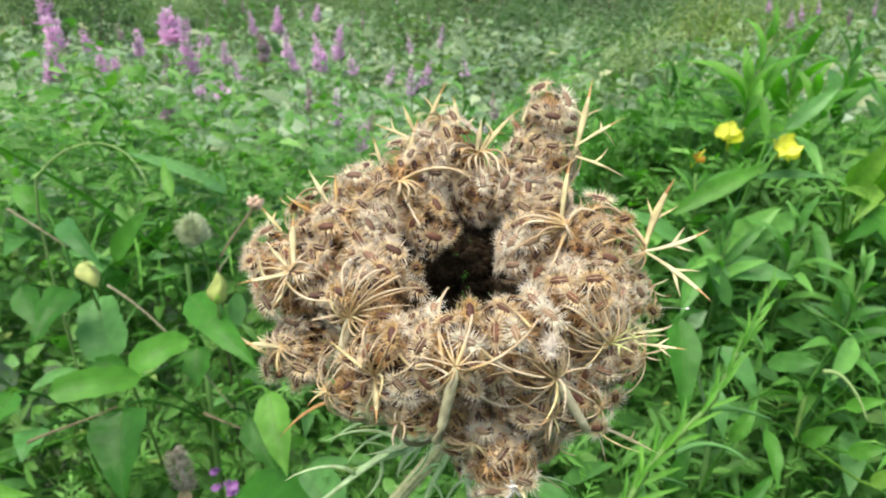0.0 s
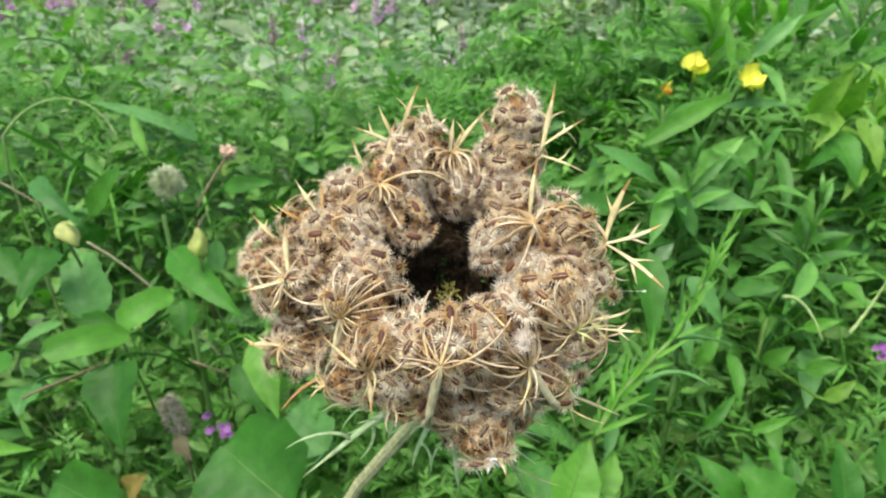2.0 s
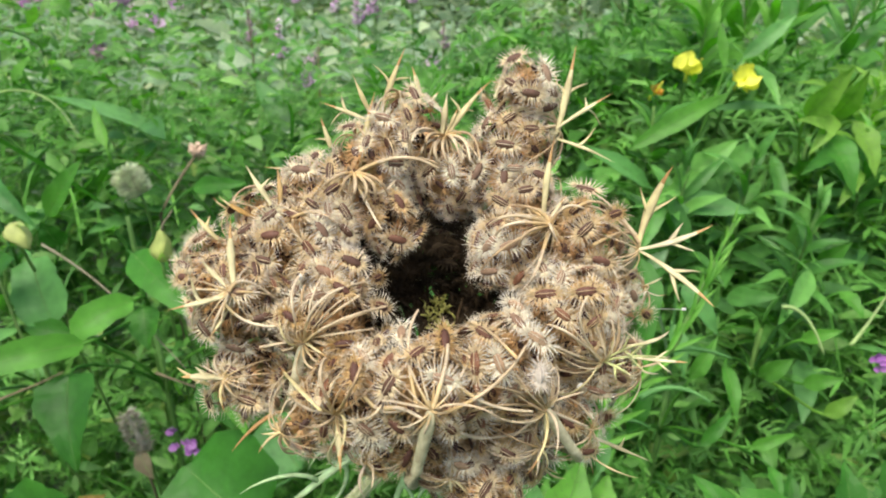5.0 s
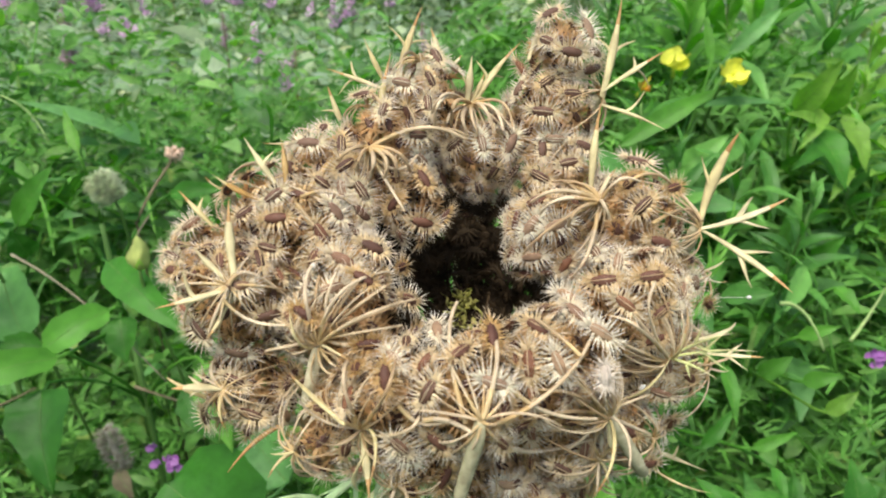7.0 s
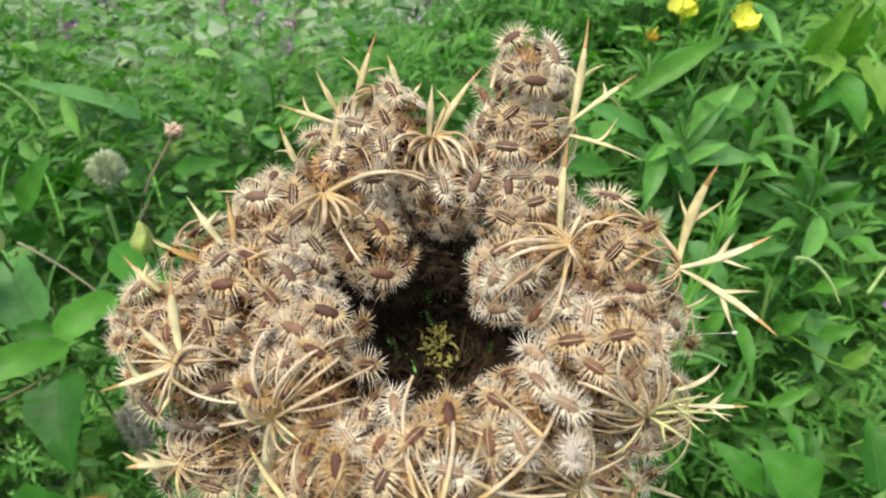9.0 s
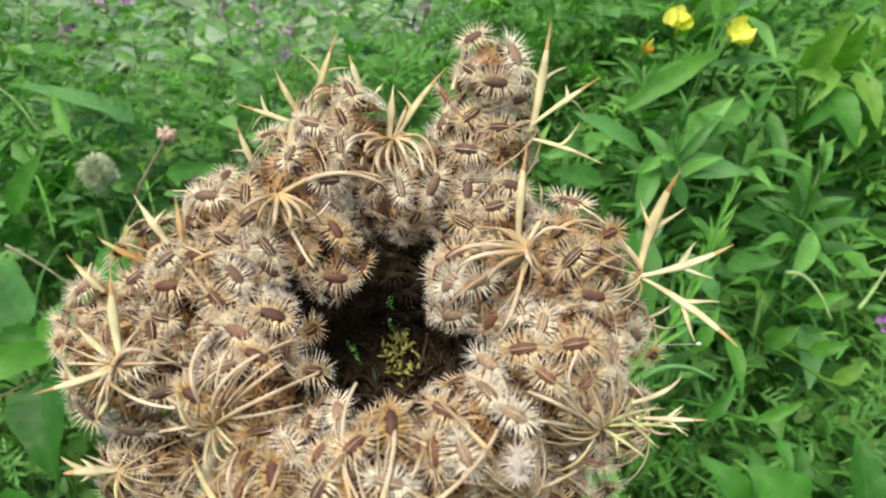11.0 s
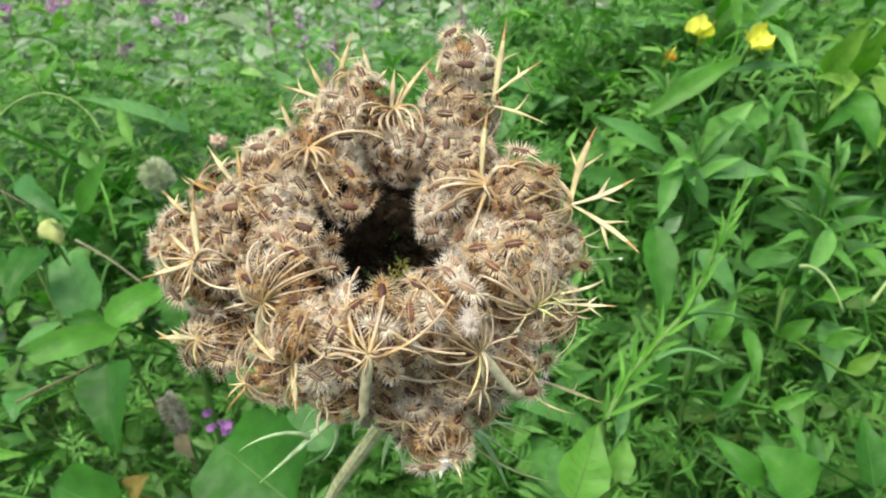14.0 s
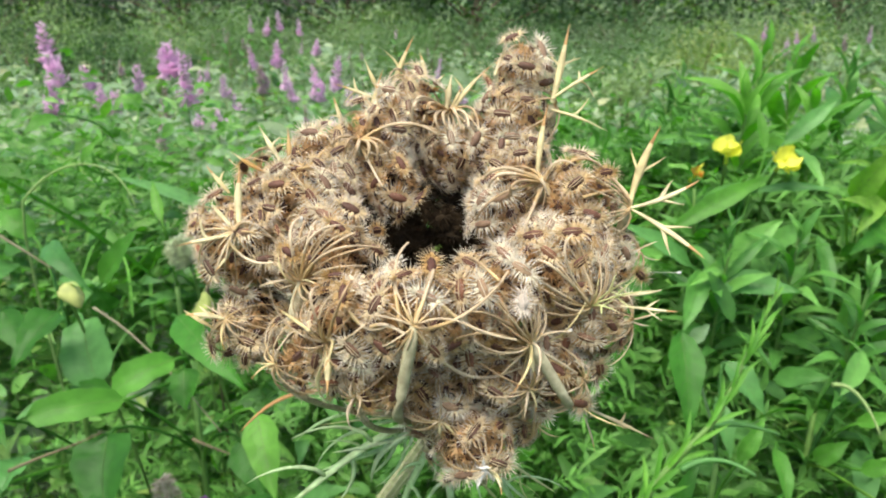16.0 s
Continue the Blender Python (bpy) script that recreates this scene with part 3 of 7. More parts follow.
BASE = Vector((2.0, 10.0, -47.0))
inner = []
for i, (c, rad, hub, marks, spikes) in enumerate(UMBELS):
    r = random.Random(100 + i)
    out = Vector((c.x, c.y, 0)).normalized()
    if hub is None:
        hub = c + (out * 0.9 + Vector((0, 0, 0.25))).normalized() * rad * 1.02
    face = (hub - c).normalized()
    # the ray that carries the cluster, from the base of the head to the hub
    bm = bmesh.new()
    foot = BASE + out * 1.2 + Vector((0, 0, r.uniform(-0.5, 0.5)))
    bend = foot.lerp(hub, 0.35) + out * 3.5
    knee = hub - Vector((0, 0, 8.0)) + out * 2.0
    way = bezier(foot, bend, knee, hub - face * 0.5, 12)
    if i in ELBOWS:
        e = ELBOWS[i]
        way = bezier(foot, foot.lerp(e, 0.45), e + (e - hub).normalized() * 9 + Vector((0, 7, 0)), e, 7) + [e.lerp(hub, k / 5) + OUTWARD * 0.35 * math.sin(math.pi * k / 5) for k in range(1, 6)]
    pts = []
    for p in way:
        # the rays keep to the outer side of the hollow
        v = Vector((p.x - 1.2, p.y - 2.5, 0))
        room = min(13.0, max(0.0, (p.z + 17.0) * 6))
        if 0.1 < v.length < room and p.z < 2 and i not in ELBOWS:
            p = p + v.normalized() * (room - v.length)
        pts.append(p * MM)
    stout = 0.9 if UMBELS[i][2] else 0.55
    tube(bm, pts, [0.72 * stout * MM] * 9 + [0.76 * stout * MM, 0.8 * stout * MM, 0.85 * stout * MM, 0.6 * stout * MM], 8)
    umb = part("umbellet", bm, RAY, head)
    # seeds: the marked ones, then others spread over the free face of the cluster
    spots = []
    for x, y, z, spin in marks:
        p = Vector((x, y, z)) - c
        p = c + p.normalized() * min(p.length, rad + 0.5)
        spots.append((p + (p - c).normalized() * 0.5, (p - c).normalized(), spin, True))
    # higher, rear and outer clusters get a larger share of cream seeds
    creamy = 0.95 if c.z > 5.5 or c.y > 13 else 0.65 if c.x < -15 or (c.x > 15 and c.y > -2) else 0.22
    count = int(rad * rad * 2.6)
    for k in range(count):
        h = 1 - 2 * (k + 0.5) / count
        a = k * 2.39996 + i
        d = Vector((math.sqrt(1 - h * h) * math.cos(a), math.sqrt(1 - h * h) * math.sin(a), h))
        d = (d + Vector((r.uniform(-1, 1), r.uniform(-1, 1), r.uniform(-1, 1))) * 0.16).normalized()
        p = c + d * rad * r.uniform(0.86, 1.04)
        if deep(p, i) > 0.7 or in_groove(p):
            continue
        if any((p - s[0]).length < (3.2 if s[3] else 2.7) for s in spots):
            continue
        spots.append((p, d, r.uniform(0, 360) if r.random() < 0.6 else r.gauss(90, 30), False))
    for p, d, spin, marked in spots:
        white = marked and spin > 105
        if white:
            spin = spin - 200
        tilt = 0.12 if marked else 0.5
        n = (d + Vector((r.uniform(-1, 1), r.uniform(-1, 1), r.uniform(-1, 1))) * tilt).normalized()
        if marked:
            n = (n + Vector((0, -0.45, 0.35))).normalized()
        if white:
            n = OUTWARD
        turn = Matrix.Rotation(radians(spin), 3, "Z")
        m3 = to_frame(n, (1, 0, 0)) @ turn
        size = 1.0 if white else r.uniform(1.12, 1.34) if marked else r.uniform(1.0, 1.3)
        ob = part("seed", SEED_WHITE if white else r.choice(SEEDS_CREAM if r.random() < creamy else SEEDS), None, umb, "bleached white seed" if white else "")
        ob.matrix_basis = Matrix.LocRotScale(p * MM, m3.to_quaternion(), (size, size * (1.25 if white else 1), size))
        # its thin stalk arches from the hub over the cluster
        gap = (p - hub).length
        if 1.5 < gap < rad * 2.0 and face.dot(d) > -0.6 and r.random() < (1.0 if marked else 0.9):
            end = p - n * 0.2
            mid = (hub + p) / 2
            push = (mid - c)
            push = push.normalized() if push.length > 0.3 else face
            arch = max(0.0, rad + r.uniform(-0.6, 0.9) - (mid - c).length) * 1.25 + 0.2
            bm = bmesh.new()
            q = [v * MM for v in bezier(hub, hub + (p - hub) * 0.15 + push * arch * 0.8 + face * 0.8, hub + (p - hub) * 0.75 + push * (arch + 0.6), end, 8)]
            thick = r.uniform(0.5, 0.95)
            width = [w * thick * MM for w in (0.22, 0.19, 0.16, 0.15, 0.14, 0.13, 0.13, 0.14, 0.17)]
            tube(bm, q[:3], width[:3], 5, 1, 1, False)
            tube(bm, q[2:], width[2:], 5, 1, 0, False)
            part("pedicel", bm, [PEDICEL, PEDICEL_HUB], umb)
    # the packed seeds below the outer ones
    for k in range(int(rad * rad * 2.2)):
        d = Vector((r.gauss(0, 1), r.gauss(0, 1), r.gauss(0, 1))).normalized()
        p = c + d * rad * r.uniform(0.4, 0.79)
        if in_groove(p):
            continue
        inner.append((p, (d + Vector((r.uniform(-1, 1), r.uniform(-1, 1), r.uniform(-1, 1))) * 0.5).normalized(), r.uniform(0, 360)))
    for x, y, z, kind in spikes:
        bracteole(umb, hub, (x, y, z), kind, r, 2.1 if kind == 0 and hub.y > 8 else 1.7 if kind == 0 and hub.y > 0 else 1.0)
    for k in range(0 if UMBELS[i][2] else 2):
        d = (face * r.uniform(0.2, 0.9) + Vector((r.uniform(-1, 1), r.uniform(-1, 1), r.uniform(-1, 1))) * 0.7 - Vector((0, 0, 0.35))).normalized()
        bracteole(umb, hub, hub + d * r.uniform(2.5, 4.5), 0, r)

def joined_seeds(name, label, places, mats):
    """Many seeds as one mesh."""
    coords, faces, slots = [], [], []
    src = SEED_INNER
    sv = np.array([v.co[:] for v in src.vertices])
    sf = [tuple(f.vertices) for f in src.polygons]
    sm = [f.material_index for f in src.polygons]
    for p, n, spin in places:
        m = np.array(to_frame(n, (1, 0, 0)) @ Matrix.Rotation(radians(spin), 3, "Z"))
        at = len(coords) * len(sv)
        coords.append(sv @ m.T + np.array(p) * MM)
        faces.extend(tuple(v + at for v in f) for f in sf)
        slots.extend(sm)
    me = bpy.data.meshes.new(name)
    me.from_pydata(np.concatenate(coords), [], faces)
    me.polygons.foreach_set("material_index", slots)
    part(name, me, mats, head, label, "stuff")


joined_seeds("inner_seed_mass", "densely packed brown seeds inside the nest", inner, [SEED_LIGHT, SPINE_DEEP])
# the wall of the hollow: inward-turned seeds, its shade put into their colour
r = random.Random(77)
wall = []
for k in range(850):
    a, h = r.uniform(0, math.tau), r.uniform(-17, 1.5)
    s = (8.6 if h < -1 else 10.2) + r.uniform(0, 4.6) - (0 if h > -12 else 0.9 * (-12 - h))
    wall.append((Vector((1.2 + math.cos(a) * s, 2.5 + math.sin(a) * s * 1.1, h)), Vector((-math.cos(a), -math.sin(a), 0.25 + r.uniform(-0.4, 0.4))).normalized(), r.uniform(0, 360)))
joined_seeds("hollow_lining", "seeds lining the hollow of the nest, its shade in their colour", wall, [LINING_SHADE, LINING_SHADE])

# base of the head and its stalk
bm = bmesh.new()
tube(bm, [(BASE + Vector(v)) * MM for v in ((-0.6, 1.2, -6), (-0.2, 0.8, -3.6), (0, 0.4, -1.8), (0, 0, 0), (0, -0.3, 0.6))], [1.6 * MM, 1.9 * MM, 2.7 * MM, 2.6 * MM, 0.9 * MM], 12)
part("receptacle", bm, RAY, head)
# short rays added to fill the hollow's floor, coloured as dark as its shade
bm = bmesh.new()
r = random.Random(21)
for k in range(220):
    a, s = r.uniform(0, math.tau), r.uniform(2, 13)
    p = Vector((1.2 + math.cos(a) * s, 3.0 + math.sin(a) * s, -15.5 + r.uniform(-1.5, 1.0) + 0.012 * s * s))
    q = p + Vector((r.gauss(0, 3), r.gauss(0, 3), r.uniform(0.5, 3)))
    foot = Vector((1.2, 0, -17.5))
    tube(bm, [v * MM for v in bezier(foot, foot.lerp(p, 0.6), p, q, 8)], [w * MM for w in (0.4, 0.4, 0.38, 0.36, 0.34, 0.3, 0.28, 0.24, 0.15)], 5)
part("aborted_ray", bm, LINING_SHADE, head, "tangle of short rays lining the hollow, its shade in their colour", "stuff")
bm = bmesh.new()
pts = bezier((BASE + Vector((0.3, 0.4, -1))) * MM, Vector((1, 11.5, -54)) * MM, Vector((-6.1, 12.3, -69)) * MM, Vector((-22.6, 13, -105)) * MM, 12)
pts += bezier(pts[-1], pts[-1] + (pts[-1] - pts[-2]) * 4, Vector((-150, -90, -500)) * MM, Vector((-170, -260, -930)) * MM, 16)[1:]
tube(bm, pts, 1.55 * MM, 12)
stalk = part("stalk", bm, STALK, head, "hairy grey-green ribbed stalk")
bm = bmesh.new()
r = random.Random(12)
for k in range(420):
    # short white hairs standing off the upper part of the stalk
    i = r.randrange(2, 13)
    p, way = pts[i].lerp(pts[i + 1], r.random()), (pts[i + 1] - pts[i]).normalized()
    side = way.cross(Vector((r.gauss(0, 1), r.gauss(0, 1), r.gauss(0, 1)))).normalized()
    q = p + side * 1.5 * MM
    tip = q + (side * r.uniform(0.5, 1.3) + way * r.uniform(-0.1, 0.5)) * MM
    tube(bm, [q, q.lerp(tip, 0.5), tip], [0.035 * MM, 0.028 * MM, 0.01 * MM], 3)
part("hair", bm, SPINE_PALE, stalk, "short white hairs", "stuff")
for i in range(9):
    # the raised ribs that run along it
    a = i * math.tau / 9
    bm = bmesh.new()
    run = []
    for j, p in enumerate(pts[:20]):
        way = (pts[j + 1] - p).normalized()
        u = way.cross(Vector((0, 1, 0))).normalized()
        run.append(p + (u * math.cos(a) + way.cross(u) * math.sin(a)) * 1.5 * MM)
    tube(bm, run, 0.16 * MM, 5)
    part("rib", bm, STALK_RIB, stalk)
bm = bmesh.new()
r = random.Random(3)
for k in range(110):
    a, s = r.uniform(0, math.tau), r.uniform(0.2, 2.4)
    p = Vector((2.6 + math.cos(a) * s, 8.4 + math.sin(a) * s * 1.7, -14.5 + r.uniform(-1, 3.5) * (1 - s / 3.2)))
    d = Vector((r.gauss(0, 0.7), r.gauss(0, 0.7), 1)).normalized() * r.uniform(0.5, 1.5)
    q = d + Vector((r.gauss(0, 0.4), r.gauss(0, 0.4), 0))
    tube(bm, [p * MM, (p + d * 0.5) * MM, (p + q) * MM], [0.12 * MM, r.uniform(0.16, 0.42) * MM, 0.08 * MM], 5, 0.5)
part("withered_floret", bm, FLORET, head, "withered yellow-green florets deep in the nest", "stuff")


def strand(pts, thick=0):
    """A longer flower stalk that bows over the seeds."""
    r = random.Random(int(pts[0][0] * 37 + pts[-1][1] * 91))
    p = [Vector(v) for v in pts]
    if len(p) == 3:
        line = [p[0] * (1 - t) ** 2 + p[1] * 2 * t * (1 - t) * 1.0 + p[2] * t * t for t in (k / 12 for k in range(13))]
        line = [v + (p[1] - (p[0] + p[2]) / 2) * 0.5 * math.sin(math.pi * k / 12) for k, v in enumerate(line)]
    else:
        line = bezier(*p, 12)
    bm = bmesh.new()
    w = thick * r.uniform(0.8, 1.15) or r.uniform(0.19, 0.27)
    width = [w * (1.15 - 0.45 * k / 12) * MM for k in range(13)]
    tube(bm, [v * MM for v in line[:4]], width[:4], 6, 0.8, 1, False)
    tube(bm, [v * MM for v in line[3:]], width[3:], 6, 0.8, 0, False)
    part("pedicel", bm, [PEDICEL if r.random() < 0.5 else PEDICEL_PALE, PEDICEL_HUB], head)


strand(((-14.4, -6.8, 3.1), (-14.8, -6.1, 7.6), (-14.3, -3.7, 9.5)), 0.22)
strand(((-14.4, -6.8, 3.1), (-13.7, -6.3, 8.5), (-12.6, -4.0, 10.2)), 0.22)
strand(((-14.4, -6.8, 3.1), (-12.5, -6.9, 8.3), (-10.2, -4.6, 9.9)), 0.22)
strand(((-14.4, -6.8, 3.1), (-11.6, -7.4, 8.0), (-7.9, -5.4, 9.3)), 0.22)
strand(((-14.4, -6.8, 3.1), (-11.0, -7.9, 7.2), (-6.8, -6.6, 7.8)), 0.22)
strand(((-14.4, -6.8, 3.1), (-10.8, -8.7, 6.5), (-6.5, -7.8, 6.0)), 0.22)
strand(((-14.4, -6.8, 3.1), (-12.1, -9.2, 5.3), (-9.1, -9.3, 5.0)), 0.22)
strand(((-14.4, -6.8, 3.1), (-16.0, -6.1, 6.3), (-17.0, -4.0, 7.4)), 0.22)
strand(((-14.4, -6.8, 3.1), (-16.4, -6.8, 4.5), (-19.2, -5.1, 4.7)), 0.22)
strand(((-14.4, -6.8, 3.1), (-17.3, -7.7, 3.7), (-20.3, -7.2, 2.3)), 0.22)
strand(((-14.4, -6.8, 3.1), (-12.9, -9.9, 3.6), (-10.8, -11.3, 2.7)), 0.22)
strand(((12.9, -15.7, -0.3), (8.9, -17.0, 6.1), (5.2, -16.3, 6.4)), 0.22)
strand(((12.9, -15.7, -0.3), (8.0, -17.7, 4.4), (3.1, -17.7, 2.9)), 0.22)
strand(((12.9, -15.7, -0.3), (10.0, -16.8, 6.6), (8.1, -14.5, 8.1)), 0.22)
strand(((12.9, -15.7, -0.3), (12.0, -16.5, 5.9), (13.7, -14.3, 6.1)), 0.22)
strand(((12.9, -15.7, -0.3), (14.7, -16.2, 2.5), (17.8, -14.7, 1.1)), 0.22)
strand(((12.9, -15.7, -0.3), (15.1, -16.5, -0.9), (18.9, -16.0, -4.8)), 0.22)
strand(((12.9, -15.7, -0.3), (11.1, -17.5, -0.7), (9.1, -18.0, -3.1)), 0.22)
strand(((12.9, -15.7, -0.3), (12.0, -18.1, -3.4), (12.2, -19.8, -8.9)), 0.22)
strand(((0.8, -20.3, 7.9), (5.4, -18.3, 6.9), (8.5, -16.8, 10.0), (10.0, -14.3, 10.7)))
strand(((2.6, -18.1, 9.4), (6.1, -18.8, 6.4), (10.9, -18.5, 4.1)))
strand(((0.2, -20.8, 7.0), (5.7, -17.8, -2.9), (11.8, -17.5, -1.8)))
strand(((20.5, -11, 1.2), (14.9, -12.0, 6.3), (11.9, -12.7, 9.7)))
strand(((8.9, -15.7, 10.6), (6.9, -13.1, 10.9), (5.7, -11.0, 10.0)))
strand(((-8.8, 14.4, 9.8), (-4.1, 15.0, 12.6), (0.2, 16.2, 11.8), (2.3, 14.6, 11.2)))
strand(((-8.9, 14.3, 9.8), (-6.7, 8.7, 9.0), (-5.3, 6.4, 7.7)))
strand(((-16.2, 5.6, 11.2), (-13.6, 7.5, 10.1), (-11.0, 7.1, 8.4)))
strand(((-16.5, 4.7, 11.1), (-15.7, 3.5, 10.7), (-14.9, 2.5, 10.0)))
strand(((8.1, 13.0, 5.5), (12.8, 17.3, 3.2), (13.8, 5.0, 10.2)))
strand(((20.6, 0.9, 9.4), (25.7, 4.4, 7.8), (27.3, 2.8, 7.5)))
strand(((-23.3, -3.1, 8.1), (-21.4, -1.7, 8.1), (-18.1, -1.6, 3.7)))
strand(((-23.9, -4.2, 7.3), (-21.6, -5.3, 5.1), (-17.9, -6.9, 6.0)))
strand(((-26.2, -5.4, 1.4), (-25.3, -5.5, 5.0), (-23.4, -3.3, 7.9)))
strand(((-7.4, -18.3, 8.6), (-5.5, -19.1, 6.8), (-3.0, -19.7, 8.1)))
strand(((-10.3, -17, 1.4), (-7.2, -19.8, 6.7), (-5.7, -18.8, 7.5)))
strand(((-5.3, -18.9, 6.9), (-3.5, -19.5, 7.8), (-1.4, -20.6, 7.5)))
strand(((-1.8, -20.1, 8.1), (-2.6, -13.5, 10.4), (-1.3, -8.5, 10.2)))
strand(((-0.3, -20.0, 8.6), (1.3, -16.0, 10.8), (1.8, -10.7, 8.8)))
strand(((14.0, -17.6, -15.5), (13.9, -17.5, -8.5), (12.9, -15.6, -1.4)))
strand(((-8.9, 14.2, 9.9), (-6.0, 11.0, 9.7), (-3.4, 13.4, 9.6)))
strand(((3.9, 21, 10.4), (6.0, 19.7, 11.1), (8.2, 15.8, 10.4)))
strand(((3.9, 21, 10.3), (0.8, 16.8, 12.8), (0.2, 15.9, 10.2)))
strand(((-14.8, -7.7, 3.6), (-12.3, -7.2, 10.8), (-7.4, -1.4, 6.8)))
strand(((-14.8, -7.7, 3.6), (-10.3, -9.3, 9.8), (-5.0, -5.0, 6.5)))
strand(((-14.8, -7.7, 3.6), (-15.6, -6.1, 9.7), (-15.0, -1.0, 8.3)))
strand(((16, 5.2, 8.8), (11.0, 4.0, 10.9), (8.5, 15.4, -0.8)))
strand(((16, 5.2, 8.8), (9.9, 0.9, 9.9), (7.0, 0.5, 6.2)))
strand(((16, 5.1, 8.8), (13.6, -0.9, 7.2), (11.9, -0.9, 2.7)))
strand(((20.7, -11, 1.8), (15.9, -11.4, 8.2), (13.5, -10.0, 8.4)))
strand(((20.7, -11, 1.8), (17.0, -10.8, 9.1), (18.0, -8.0, 10.7)))
strand(((-10.9, -16.5, 2), (-8.6, -17.4, 9.2), (-7.5, -14.3, 9.6)))
strand(((-10.9, -16.5, 2), (-12.1, -15.7, 7.7), (-11.9, -12.1, 6.8)))
strand(((3.6, 20.9, 10.8), (-0.4, 16.2, 15.2), (-1.3, 15.8, 10.7)), 0.26)
strand(((3.6, 20.8, 10.9), (1.1, 16.4, 14.5), (0.8, 16.2, 10.8)), 0.26)
strand(((3.6, 20.8, 10.8), (2.0, 16.2, 12.9), (2.4, 14.7, 11.4)), 0.26)
strand(((3.8, 21, 10.6), (3.0, 15.9, 13.0), (3.6, 14.2, 11.5)), 0.26)
strand(((3.9, 21.1, 10.6), (4.6, 17.2, 13.0), (5.5, 14.4, 11.5)), 0.26)
strand(((4, 21.2, 10.5), (6.0, 18.5, 11.9), (6.6, 15.0, 11.4)), 0.26)
strand(((4.1, 21.4, 10.5), (7.2, 19.1, 12.1), (8.0, 15.0, 10.4)), 0.26)
strand(((3.5, 20.8, 10.9), (0.1, 16.7, 15.5), (-1.5, 16.4, 13.1)), 0.26)
strand(((-8.6, 14.7, 9.9), (-3.9, 14.3, 13.7), (-0.9, 14.9, 12.9), (2.1, 14.2, 11.0)), 0.26)
strand(((-8.5, 14.7, 10), (-5.7, 11.5, 11.7), (-4.4, 10.8, 9.5)), 0.26)
strand(((-8.6, 14.6, 9.8), (-7.1, 10.3, 11.9), (-7.4, 9.2, 10.1)), 0.26)
strand(((-8.8, 14.6, 9.9), (-8.4, 9.7, 12.4), (-8.9, 9.0, 10.6)), 0.26)
strand(((-8.9, 14.6, 9.9), (-9.7, 10.3, 12.7), (-10.3, 9.5, 11.0)), 0.26)
strand(((-9, 14.8, 9.9), (-10.8, 11.3, 12.6), (-12.1, 11.0, 11.4)), 0.26)
strand(((-8.5, 14.6, 9.9), (-6.3, 11.1, 11.4), (-6.1, 10.0, 9.5)), 0.26)
strand(((16.1, 5.8, 8.6), (14.2, 12.0, 6.4), (11.1, 13.3, 5.0), (8.8, 17.3, -1.6)), 0.26)
strand(((16, 5.4, 8.8), (11.0, 3.9, 12.1), (8.2, 4.5, 10.0)), 0.26)
strand(((16, 5.2, 8.9), (10.7, 2.5, 12.2), (8.7, 2.5, 10.1)), 0.26)
strand(((16.1, 5.2, 8.8), (15.6, 3.1, 10.7), (16.5, 2.2, 9.0)), 0.26)
strand(((15.9, 5, 8.9), (12.2, 1.2, 11.8), (11.4, 0.6, 10.0)), 0.26)
strand(((16.4, 5.6, 8.6), (17.6, 5.1, 12.1), (20.1, 5.4, 11.4)), 0.26)
strand(((19.0, 5.6, 11.3), (22.0, 6.0, 11.8), (25.7, 5.9, 8.6)), 0.26)
bracteole(head, (-27.3, -8.3, -3.9), (-31.3, -6.5, -2.3), 0, random.Random(10), 2)
bracteole(head, (24.8, -9.8, 0.5), (31.8, -10.7, 0.2), 1, random.Random(11), 0.55)
bracteole(head, (24.6, -8.5, 1.1), (31.6, -4.6, -1.7), 0, random.Random(12), 1.6)
bracteole(head, (20.1, -17.4, -10.0), (25.3, -21.0, -9.3), 0, random.Random(13), 0.8)
bracteole(head, (-15.5, -7.6, 3), (-17.3, -6.3, 7.8), 0, random.Random(15), 1.3)
bracteole(head, (-12.3, -17.8, 5.3), (-18.6, -7.1, -1.9), 0, random.Random(16), 1.6)
bracteole(head, (-10.6, -19.6, 3.0), (-11.1, -19.2, -5.8), 0, random.Random(17), 1.4)
bracteole(head, (13.4, -15.8, -2.1), (13.4, -18.4, -4.9), 0, random.Random(18), 1.3)
bracteole(head, (15.8, -12.7, -2.5), (19.8, -12.5, 4.6), 0, random.Random(19), 1.3)

